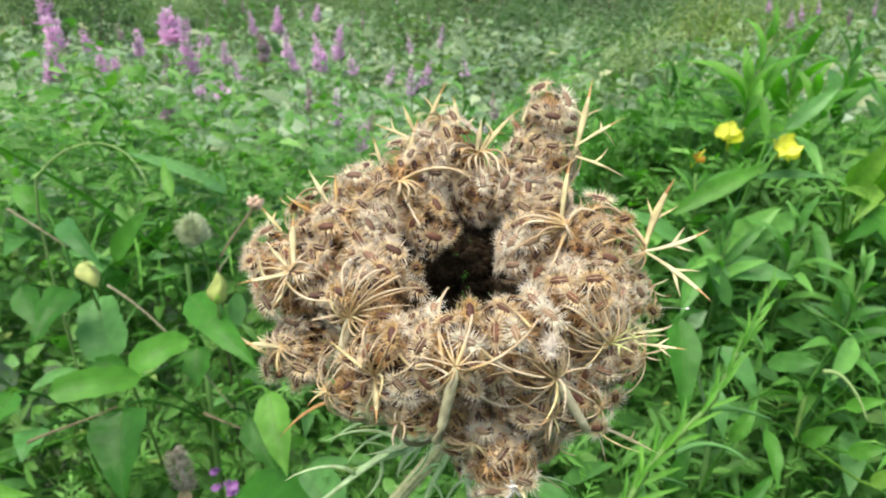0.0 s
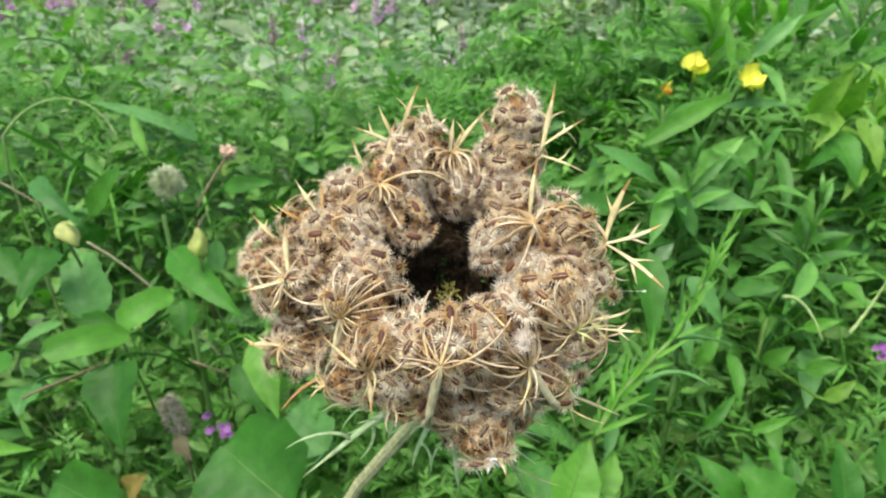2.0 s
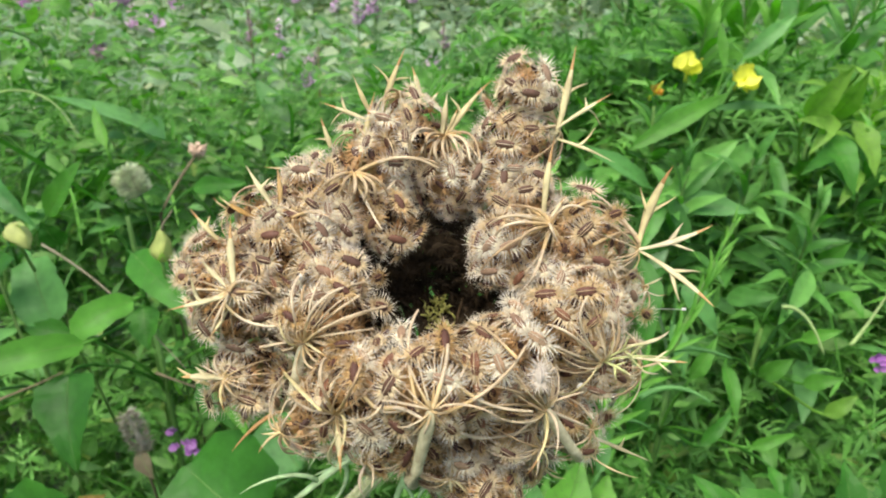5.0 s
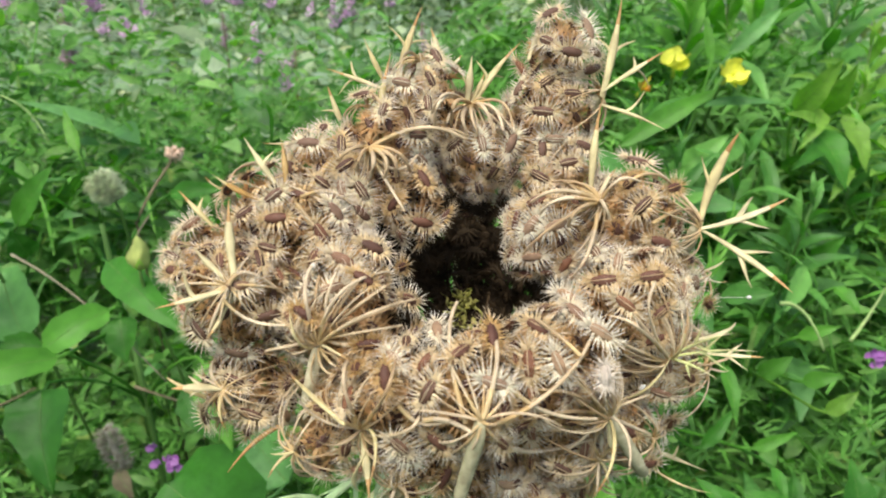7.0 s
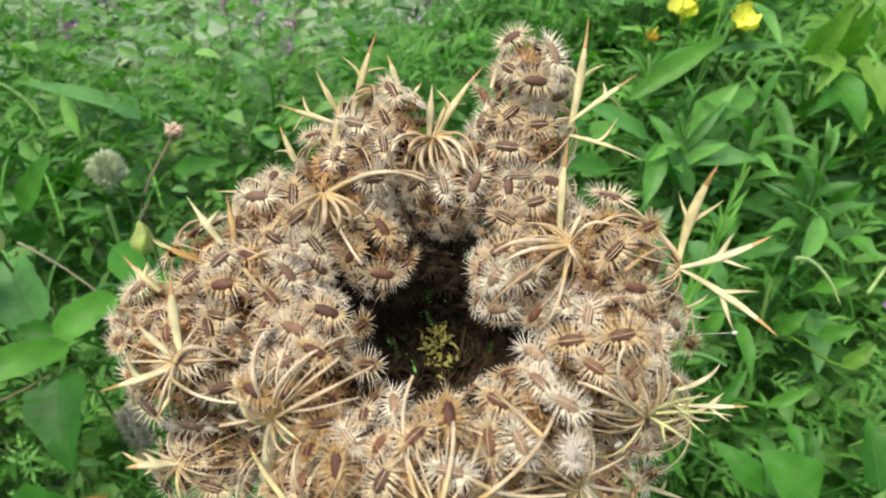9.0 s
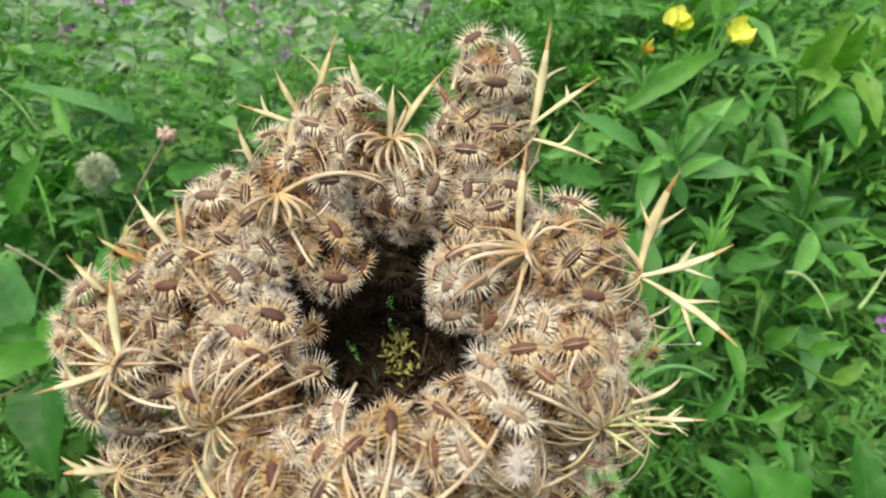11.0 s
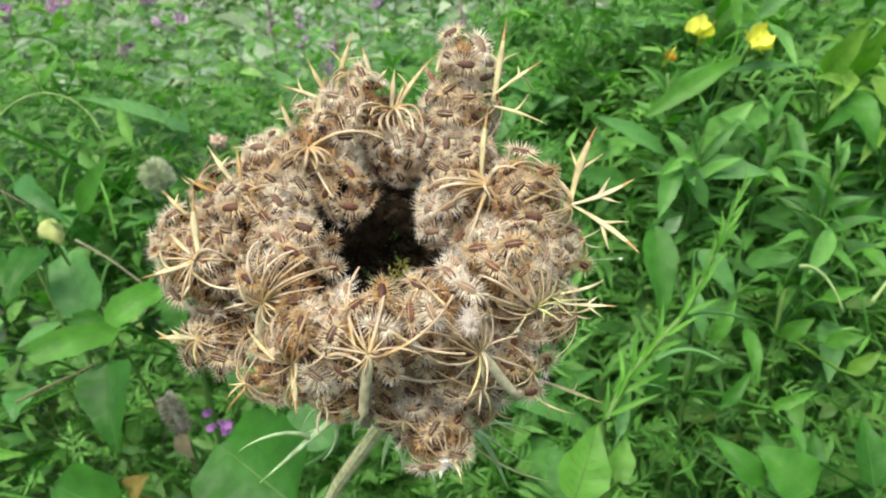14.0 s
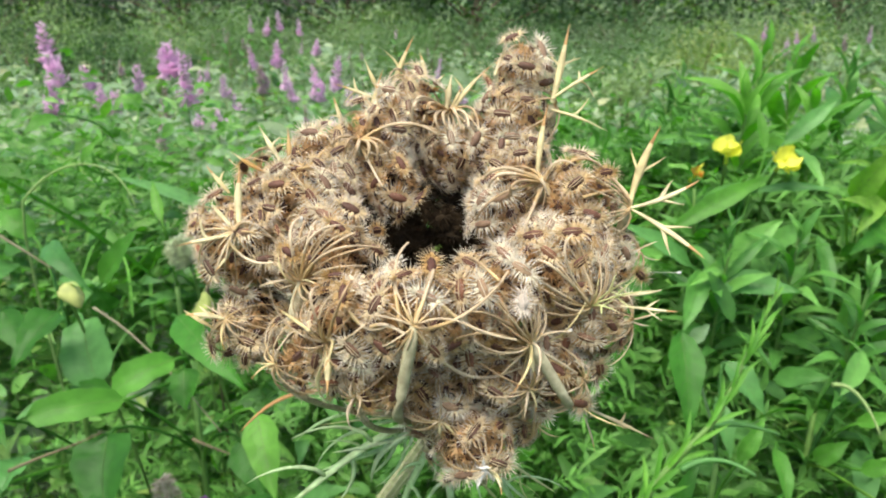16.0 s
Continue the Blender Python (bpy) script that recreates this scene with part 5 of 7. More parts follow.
plant("yellow_green_shrub", "leafy herb with yellow-green oval pointed leaves", "herb", (0.335, 0.58), (
    ((0.278, 0.490, 0.907), (0.292, 0.470, 0.947), 0.018, LEAF_YELLOW, 0.15, 0),
    ((0.303, 0.500, 0.902), (0.309, 0.480, 0.941), 0.017, LEAF_YELLOW, 0.15, 0),
    ((0.291, 0.490, 0.926), (0.256, 0.470, 0.937), 0.005, LEAF_YELLOW, 0.20, 1),
    ((0.308, 0.490, 0.937), (0.280, 0.480, 0.943), 0.005, LEAF_YELLOW, 0.20, 1),
    ((0.289, 0.480, 0.900), (0.254, 0.460, 0.916), 0.010, LEAF_YELLOW, 0.20, 0),
    ((0.292, 0.490, 0.896), (0.301, 0.450, 0.865), 0.023, LEAF_BROAD, 0.25, 0),
    ((0.313, 0.490, 0.904), (0.319, 0.460, 0.873), 0.018, LEAF_YELLOW, 0.20, 0),
    ((0.298, 0.490, 0.908), (0.268, 0.460, 0.891), 0.013, LEAF_YELLOW, 0.20, 0),
    ((0.311, 0.500, 0.913), (0.297, 0.500, 0.943), 0.012, LEAF_YELLOW, 0.10, 0),
    ((0.297, 0.480, 0.887), (0.259, 0.450, 0.881), 0.012, LEAF_BROAD, 0.20, 0),
    ((0.317, 0.480, 0.875), (0.290, 0.450, 0.857), 0.013, LEAF_YELLOW, 0.20, 0),
    ((0.327, 0.500, 0.912), (0.325, 0.480, 0.931), 0.016, LEAF_YELLOW, 0.20, 0),
))
plant("broad_leaf_plant", "leafy herb with soft green pointed leaves in the thicket", "herb", (0.22, 0.44), (
    ((0.242, 0.400, 0.812), (0.248, 0.400, 0.841), 0.013, LEAF_BLUE, 0.10, 0),
    ((0.199, 0.400, 0.821), (0.222, 0.380, 0.833), 0.013, LEAF_LANCE, 0.15, 0),
    ((0.225, 0.345, 0.796), (0.242, 0.335, 0.806), 0.010, LEAF_BRIGHT, 0.20, 0),
    ((0.202, 0.350, 0.799), (0.217, 0.345, 0.814), 0.012, LEAF_BRIGHT, 0.20, 0),
    ((0.228, 0.325, 0.790), (0.245, 0.325, 0.803), 0.010, LEAF_YELLOW, 0.25, 0),
    ((0.185, 0.360, 0.801), (0.183, 0.330, 0.781), 0.010, LEAF_BROAD, 0.20, 0),
    ((0.234, 0.370, 0.809), (0.252, 0.360, 0.821), 0.009, LEAF_BROAD, 0.20, 0),
    ((0.273, 0.430, 0.827), (0.286, 0.420, 0.847), 0.012, LEAF_BROAD, 0.20, 0),
    ((0.267, 0.440, 0.831), (0.258, 0.440, 0.860), 0.014, LEAF_LANCE, 0.10, 0),
    ((0.279, 0.410, 0.817), (0.286, 0.390, 0.808), 0.011, LEAF_BROAD, 0.20, 0),
))
plant("broad_leaf_plant", "leafy herb with dull bluish and green broad leaves", "herb", (0.12, 0.43), (
    ((0.134, 0.380, 0.863), (0.130, 0.340, 0.822), 0.020, LEAF_BROAD, 0.15, 0),
    ((0.140, 0.380, 0.856), (0.150, 0.380, 0.867), 0.009, LEAF_LOBED, 0.10, 0),
    ((0.161, 0.380, 0.844), (0.178, 0.360, 0.821), 0.015, LEAF_BLUE, 0.20, 0),
    ((0.161, 0.350, 0.799), (0.178, 0.360, 0.821), 0.010, LEAF_BROAD, 0.20, 0),
    ((0.150, 0.360, 0.831), (0.153, 0.340, 0.807), 0.011, LEAF_BLUE, 0.20, 0),
    ((0.113, 0.310, 0.798), (0.129, 0.320, 0.824), 0.009, LEAF_BROAD, 0.20, 0),
    ((0.153, 0.310, 0.786), (0.173, 0.320, 0.802), 0.008, LEAF_BROAD, 0.20, 0),
    ((0.187, 0.300, 0.780), (0.187, 0.280, 0.770), 0.007, LEAF_BROAD, 0.20, 0),
    ((0.180, 0.310, 0.783), (0.205, 0.310, 0.792), 0.007, LEAF_BROAD, 0.20, 0),
    ((0.188, 0.290, 0.730), (0.169, 0.295, 0.784), 0.020, LEAF_BLUE, 0.10, 0),
))
plant("broad_leaf_plant", "slim herb with a few bright upright leaves", "herb", (-0.185, 0.5), (
    ((-0.179, 0.470, 0.905), (-0.191, 0.493, 0.927), 0.008, LEAF_BRIGHT, 0.1, 0),
    ((-0.144, 0.513, 0.860), (-0.103, 0.504, 0.866), 0.014, LEAF_BROAD, 0.1, 0),
))
plant("broad_leaf_plant", "slim herb with small pale green leaves", "herb", (-0.28, 0.56), (
    ((-0.266, 0.553, 0.928), (-0.252, 0.560, 0.945), 0.008, LEAF_BRIGHT, 0.1, 0),
    ((-0.314, 0.622, 0.952), (-0.331, 0.595, 0.941), 0.015, LEAF_BRIGHT, 0.2, 0),
    ((-0.311, 0.783, 0.937), (-0.328, 0.791, 0.950), 0.023, LEAF_BRIGHT, 0.2, 0),
))
plant("withered_leaf_plant", "low herb with a withered reddish-brown leaf", "herb", (-0.15, 0.37), (
    ((-0.157, 0.365, 0.754), (-0.147, 0.353, 0.743), 0.011, STEM_BROWN, 0.2, 0),
    ((-0.184, 0.339, 0.734), (-0.167, 0.335, 0.751), 0.017, FADED_LEAF, 0.2, 0),
))
twig("arched_stem", "thin pale green stem arching over the herbs", "stem", ((-0.261, 0.460, 0.922), (-0.235, 0.463, 0.953), (-0.192, 0.451, 0.955), (-0.175, 0.424, 0.926)), 0.0009, STEM_PALE)
twig("dead_stem", "thin pale dead stem lying among the leaves", "stem", ((-0.254, 0.412, 0.917), (-0.242, 0.408, 0.911), (-0.223, 0.395, 0.907), (-0.212, 0.391, 0.901)), 0.0009, STEM_STRAW)
twig("dead_stem", "thin pale dead stem lying among the leaves", "stem", ((-0.197, 0.399, 0.874), (-0.173, 0.384, 0.868), (-0.154, 0.373, 0.859), (-0.115, 0.348, 0.823)), 0.0008, STEM_STRAW)
twig("dead_stem", "brown dead stem lying among the leaves", "stem", ((-0.228, 0.342, 0.805), (-0.212, 0.345, 0.812), (-0.196, 0.347, 0.815), (-0.179, 0.350, 0.823)), 0.001, STEM_BROWN)
twig("dead_stem", "brown dead stem lying among the leaves", "stem", ((-0.144, 0.381, 0.798), (-0.135, 0.379, 0.795), (-0.124, 0.369, 0.798), (-0.114, 0.367, 0.795)), 0.001, STEM_BROWN)
twig("arched_stem", "bright green stem arching in the undergrowth", "stem", ((0.204, 0.348, 0.846), (0.215, 0.348, 0.848), (0.217, 0.334, 0.841), (0.220, 0.327, 0.829)), 0.0012, STEM_PALE)
twig("arched_stem", "pale green stem rising from the undergrowth", "stem", ((0.241, 0.337, 0.827), (0.250, 0.341, 0.835), (0.257, 0.345, 0.845), (0.267, 0.351, 0.858)), 0.0011, STEM_PALE)
twig("grass_blade", "bluish green grass blade bending over", "grass", ((0.106, 0.282, 0.842), (0.117, 0.285, 0.848), (0.127, 0.284, 0.847), (0.134, 0.272, 0.846)), 0.0016, LEAF_BLUE)
twig("grass_blade", "bluish green grass blade bending over", "grass", ((0.135, 0.324, 0.838), (0.146, 0.324, 0.840), (0.155, 0.323, 0.838), (0.162, 0.312, 0.840)), 0.0016, LEAF_BLUE)
twig("grass_blade", "bluish green grass blade bending over", "grass", ((0.108, 0.309, 0.807), (0.114, 0.309, 0.807), (0.119, 0.308, 0.806), (0.120, 0.299, 0.810)), 0.0014, LEAF_BLUE)


# a narrow-leaved young shoot
def shoot(name, label, path, leaves, long, r, mat):
    thing = tagged(new(name), label, "plant")
    off = Vector((path[0][0], path[0][1], 0))
    thing.location = off
    pts = [Vector((0, 0, 0))] + [Vector(p) - off for p in path]
    line = []
    for a, b in zip(pts, pts[1:]):
        line += [a.lerp(b, k / 8) for k in range(8)]
    line.append(pts[-1])
    bm = bmesh.new()
    tube(bm, line, [0.0022 - 0.0015 * k / len(line) for k in range(len(line))], 7)
    part("stem", bm, STEM, thing)
    start = 8
    for k in range(leaves):
        s = k / max(1, leaves - 1)
        i = start + int(s * (len(line) - start - 2))
        p = line[i]
        up = (line[i + 1] - line[i]).normalized()
        a = k * 2.4
        side = (up.orthogonal().normalized() * math.cos(a) + up.cross(up.orthogonal().normalized()) * math.sin(a))
        d = (up * ((0.35 if long > 0.05 else 1.3) + 0.75 * s) + side * r.uniform(0.5, 1.1) * (1.0 - 0.4 * s)).normalized()
        ll = long * (1 - 0.35 * s) * r.uniform(0.8, 1.15)
        part("leaf", leaf_bm(p, p + d * ll, ll * (0.10 if long < 0.05 else 0.2), r.uniform(0.05, 0.3), 1, face=(side.x * -0.3, -0.6, 0.7), rows=7), mat, thing)


shoot("willow_like_shoot", "slender bright green shoot with narrow pointed leaves", ((0.082, 0.278, 0.811), (0.100, 0.293, 0.830), (0.130, 0.308, 0.852), (0.149, 0.326, 0.877), (0.166, 0.343, 0.900)), 36, 0.027, random.Random(4), LEAF_BRIGHT)

# tall lance-leaved plants behind and beside the yellow flowers
def lance_plant(x, y, z, long, mat, r):
    """An upright stem clothed in spreading, drooping lance-shaped leaves, young ones at the tip."""
    thing = tagged(new("lance_leaved_plant"), "tall plant clothed in yellow-green lance-shaped leaves" if mat is LEAF_YELLOW else "tall green plant clothed in spreading lance-shaped leaves", "plant", "lance-leaved plants")
    thing.location = (x, y, 0)
    lean = Vector((r.uniform(-0.03, 0.03), r.uniform(-0.04, 0.01), 0))
    line = bezier((0, 0, 0), (0, 0, z * 0.4), lean * 0.3 + Vector((0, 0, z * 0.8)), lean + Vector((0, 0, z)), 20)
    bm = bmesh.new()
    tube(bm, line, [0.003 - 0.002 * k / 20 for k in range(21)], 7)
    part("stem", bm, STEM, thing)
    count = 30 if long > 0.045 else 28
    long = long * (1.35 if long > 0.045 else 1.2)
    for k in range(count):
        s = k / (count - 1)
        at = (1 - (0.30 if long > 0.06 else 0.18) * (1 - s) ** 0.9) * 20
        i = min(19, int(at))
        p = line[i].lerp(line[i + 1], at - i)
        a = k * 2.4 + r.uniform(-0.3, 0.3)
        lift = radians(8 + 58 * s ** 2.5 + r.uniform(-16, 16))
        d = Vector((math.cos(a) * math.cos(lift), math.sin(a) * math.cos(lift), math.sin(lift)))
        ll = long * (1 - 0.55 * s ** 3) * r.uniform(0.75, 1.2)
        part("leaf", leaf_bm(p, p + d * ll, ll * r.uniform(0.15, 0.23), r.uniform(0.15, 0.45), 1, face=(d.x * -0.2 + r.gauss(0, 0.3), d.y * -0.2 - 0.3 + r.gauss(0, 0.3), 1), rows=8), mat, thing)


r = random.Random(12)
for x, y, z, long, mat in (
        (0.268, 0.644, 0.988, 0.062, LEAF_BRIGHT),
        (0.234, 0.617, 0.970, 0.055, LEAF_BRIGHT),
        (0.335, 0.704, 0.975, 0.062, LEAF_BRIGHT),
        (0.414, 0.774, 0.965, 0.066, LEAF_LANCE),
        (0.419, 0.721, 0.962, 0.060, LEAF_LANCE),
        (0.238, 0.692, 0.942, 0.055, LEAF_LANCE),
        (0.345, 0.522, 0.916, 0.036, LEAF_YELLOW),
        (0.234, 0.789, 0.914, 0.060, LEAF_LANCE),
        (0.321, 0.623, 0.924, 0.055, LEAF_LANCE),
        (0.282, 0.612, 0.952, 0.050, LEAF_BRIGHT),
        (0.392, 0.563, 0.940, 0.044, LEAF_YELLOW),
        (0.362, 0.513, 0.920, 0.038, LEAF_YELLOW),
        (0.208, 0.523, 0.907, 0.046, LEAF_LANCE),
        (0.175, 0.485, 0.889, 0.040, LEAF_LANCE),
        (0.227, 0.485, 0.890, 0.040, LEAF_LANCE),
        (0.238, 0.449, 0.875, 0.034, LEAF_LANCE),
        (0.330, 0.485, 0.889, 0.040, LEAF_LANCE),
        (0.500, 0.770, 0.950, 0.060, LEAF_LANCE),
):
    lance_plant(x, y, z, long, mat, r)



def yellow_flower(p, size, face, mat, label):
    thing = tagged(new("yellow_flower" if mat is PETAL_YELLOW else "orange_flower"), label, "flower")
    thing.location = p
    m = to_frame(face, (1, 0, 0.1))
    for k in range(4):
        a = k * math.pi / 2 + 0.4
        bm = bmesh.new()
        grid = []
        for i in range(6):
            u = i / 5
            w = size * 0.60 * (math.sin(math.pi * min(1, 0.15 + u * 0.6)) ** 0.8)
            ring = []
            for j in range(-2, 3):
                s = j / 2
                out = size * 0.5 * u * (1 - 0.36 * s * s * u)
                z = size * (0.42 * u * u ** 0.5 + 0.08 * s * s)
                q = Vector((math.cos(a) * out - math.sin(a) * w * s, math.sin(a) * out + math.cos(a) * w * s, z + (0.004 * size / 0.02) * (k % 2)))
                ring.append(bm.verts.new(m @ q))
            grid.append(ring)
        for g, h in zip(grid, grid[1:]):
            for j in range(4):
                bm.faces.new((g[j], h[j], h[j + 1], g[j + 1])).smooth = True
        part("petal", bm, mat, thing)
    bm = bmesh.new()
    z = m @ Vector((0, 0, 1))
    tube(bm, [z * 0.012, z * 0.006, Vector(), z * -0.008], [0.0004, 0.0010, 0.0012, 0.0014], 8)
    part("centre", bm, PETAL_YELLOW, thing)
    bm = bmesh.new()
    tube(bm, bezier(z * -0.004, z * -0.03, (0.01, 0.05, -0.06), (0.02, 0.08, -0.14), 8), 0.0012, 6)
    part("stalk", bm, STEM, thing)


yellow_flower((0.206, 0.528, 0.931), 0.0165, (-0.15, -0.35, 0.9), PETAL_YELLOW, "cupped bright yellow four-petalled flower above lance leaves")
yellow_flower((0.234, 0.502, 0.929), 0.0165, (0.1, -0.75, 0.7), PETAL_YELLOW, "open bright yellow four-petalled flower facing outward")
yellow_flower((0.186, 0.531, 0.916), 0.008, (0.2, -0.5, 0.7), PETAL_ORANGE, "small withered orange flower")


def bud(p, way, long, w, label, thread):
    thing = tagged(new("flower_bud"), label, "bud")
    thing.location = p
    d = Vector(way).normalized()
    bm = bmesh.new()
    # rolled petals, folded into ridges that twist up to the tip
    at = (-0.5, -0.44, -0.3, -0.12, 0.08, 0.26, 0.42, 0.52)
    rings = tube(bm, [d * long * t for t in at], [w * s for s in (0.14, 0.34, 0.47, 0.50, 0.42, 0.29, 0.17, 0.05)], 16, 0.8)
    for i, ring in enumerate(rings):
        for k, v in enumerate(ring):
            mid = d * long * at[i]
            v.co = mid + (v.co - mid) * (1 + 0.2 * math.cos(4 * (k * math.tau / 16) + i * 0.45) * min(1, i / 2)) + Vector((0.0006 * math.sin(i * 1.7), 0, 0))
    part("bud", bm, BUD_YELLOW, thing)
    for k in range(3):
        a = k * 2.1
        o = (d.orthogonal().normalized() * math.cos(a) + d.cross(d.orthogonal().normalized()) * math.sin(a))
        part("sepal", leaf_bm(d * long * -0.5 + o * w * 0.1, d * long * -0.05 + o * w * 0.62, w * 0.4, 0.1, 1, o, rows=5), BUD_GREEN, thing)
    bm = bmesh.new()
    tube(bm, bezier(d * long * -0.48, d * long * -1.2, (0, 0.03, -0.08), (0, 0.05, -0.16), 8), 0.0009, 6)
    part("stalk", bm, STEM, thing)
    if thread:
        bm = bmesh.new()
        tube(bm, bezier(d * long * 0.48, d * long * 0.7, d * long * 0.8 + Vector((0.003, 0, 0)), d * long + Vector((0.006, 0, 0.002)), 5), [0.0007, 0.0006, 0.0005, 0.0005, 0.0004, 0.0002], 5)
        part("thread", bm, STEM_STRAW, thing)


bud((-0.189, 0.365, 0.895), (0.5, -0.3, -0.55), 0.0155, 0.0115, "drooping yellow-green flower bud among green leaves", False)
bud((-0.119, 0.359, 0.890), (0.12, 0.1, 1), 0.017, 0.0095, "upright yellow-green flower bud with a withered thread tip", True)

# small dry head on a thin brown stem
thing = tagged(new("dry_flower_head"), "small pinkish-brown dried flower head on a thin stem", "flower")
thing.location = (-0.129, 0.487, 0.897)
bm = bmesh.new()
r = random.Random(8)
for k in range(46):
    d = Vector((r.gauss(0, 1), r.gauss(0, 1), r.gauss(0, 0.7))).normalized()
    tube(bm, [d * 0.001, d * 0.004, d * r.uniform(0.005, 0.0068)], [0.0008, 0.0013, 0.0005], 4)
part("head", bm, PINK_DRY, thing)
bm = bmesh.new()
tube(bm, bezier((0, 0, -0.002), (-0.008, -0.01, -0.012), (-0.015, -0.02, -0.02), (-0.022, -0.027, -0.034), 8) + [Vector((-0.03, 0, -0.25))], 0.0009, 6)
part("stalk", bm, STEM_BROWN, thing)


def fuzzy_head(name, label, p, long, w, way, n, mats, hair):
    """A head of many short hairs round a core."""
    thing = tagged(new(name), label, "flower head")
    thing.location = p
    r = random.Random(n)
    x = Vector(way).normalized()
    y = x.orthogonal().normalized()
    z = x.cross(y)
    bm = bmesh.new()
    tube(bm, [x * long * t for t in (-0.5, -0.4, -0.1, 0.25, 0.45, 0.5)], [w * s * 0.4 for s in (0.1, 0.36, 0.42, 0.34, 0.16, 0.05)], 8)
    part("core", bm, mats, thing)
    bm = bmesh.new()
    for k in range(n):
        t, a = r.uniform(-0.48, 0.5), r.uniform(0, math.tau)
        d = (y * math.cos(a) + z * math.sin(a) + x * r.uniform(-0.1, 0.8)).normalized()
        s = w * 0.42 * math.sqrt(max(0.05, 1 - (2 * t) ** 2))
        b = x * long * t + (y * math.cos(a) + z * math.sin(a)) * s * 0.8
        tube(bm, [b, b + d * hair * 0.6, b + d * hair * r.uniform(0.8, 1.3)], [hair * 0.085, hair * 0.07, hair * 0.02], 3, 1, 0, False)
    part("hairs", bm, mats, thing, kind="stuff")
    bm = bmesh.new()
    tube(bm, bezier(x * long * -0.45, x * long * -1.2, (0, 0.02, -0.1), (0, 0.03, -0.3), 8), 0.001, 6)
    part("stalk", bm, STEM, thing)


fuzzy_head("fuzzy_seed_head", "soft grey-green fuzzy seed head among leaves", (-0.163, 0.456, 0.887), 0.018, 0.012, (-0.35, 0.1, 0.6), 620, FUZZ, 0.0062)
fuzzy_head("withered_spike", "grey-brown withered flower spike low in the herbs", (-0.158, 0.370, 0.764), 0.028, 0.012, (-0.3, 0.2, 0.9), 420, WITHERED, 0.0042)


def small_purple(p, label, r):
    thing = tagged(new("purple_flower"), label, "flower")
    thing.location = p
    for k in range(5):
        c = Vector((r.uniform(-0.007, 0.007), r.uniform(-0.004, 0.004), r.uniform(-0.006, 0.006)))
        bm = bmesh.new()
        for j in range(3):
            a = r.uniform(0, math.tau)
            d = Vector((math.cos(a), -0.4, math.sin(a))).normalized()
            leaf_bm(c, c + d * 0.0055, 0.0042, 0.2, 2, bm=bm, rows=4)
        part("petal", bm, PETAL_VIOLET, thing)
    bm = bmesh.new()
    tube(bm, bezier((0, 0, 0), (0, 0.01, -0.03), (0, 0.02, -0.1), (0, 0.03, -0.2), 6), 0.0009, 5)
    part("stalk", bm, STEM, thing)


small_purple((-0.129, 0.363, 0.764), "small purple vetch-like flower low in the herbs", random.Random(1))
small_purple((0.309, 0.396, 0.772), "small purple vetch-like flower low in the herbs", random.Random(2))


def loosestrife(x, y, z, long, w, faded=0):
    """A purple loosestrife spike whose flowering part is centred at the place given."""
    r = random.Random(int(x * 1000) + int(y * 777))
    if y > 2:
        long, w = long * 0.7, w * 0.75
    thing = tagged(new("loosestrife"), "faded or haze-dulled brownish purple loosestrife flower spike" if faded else "upright purple loosestrife flower spike on a thin stem", "wildflower", "loosestrife spikes")
    thing.location = (x, y, 0)
    lean = Vector((r.uniform(-0.06, 0.06), r.uniform(-0.06, 0.06), 0))
    bm = bmesh.new()
    top = Vector((0, 0, z + long * 0.55)) + lean * 0.2
    line = bezier(-lean, (0, 0, z * 0.4), (0, 0, z * 0.8), top, 12)
    tube(bm, line, [0.003 - 0.002 * k / 12 for k in range(13)], 6)
    part("stem", bm, STEM_BROWN if faded else STEM, thing)
    bm = bmesh.new()
    n = int(70 * long / 0.09)
    for k in range(n):
        s = k / n
        a = k * 2.4
        b = Vector((0, 0, z - long * 0.55 + long * 1.1 * s)) + lean * 0.2 * s
        d = Vector((math.cos(a), math.sin(a), 0.35)).normalized()
        reach = w * min(0.78, 1.35 / y) * (1.05 - 0.7 * s) * r.uniform(0.7, 1.25)
        leaf_bm(b + d * reach * 0.25, b + d * reach + Vector((0, 0, reach * r.uniform(-0.3, 0.7))), reach * 0.8, 0.2, 2, (d.x, d.y, 0.9), bm, rows=3)
    part("bloom", bm, PETAL_FADED if faded else PETAL_PURPLE, thing, kind="stuff")
    for k in range(10):
        a = k * 2.4
        b = Vector((0, 0, z - long * 0.6 - 0.025 * k))
        d = Vector((math.cos(a), math.sin(a), 0.5)).normalized()
        part("leaf", leaf_bm(b, b + d * 0.05, 0.011, 0.2, 1, (0, -0.3, 0.9), rows=5), LEAF_LANCE, thing)


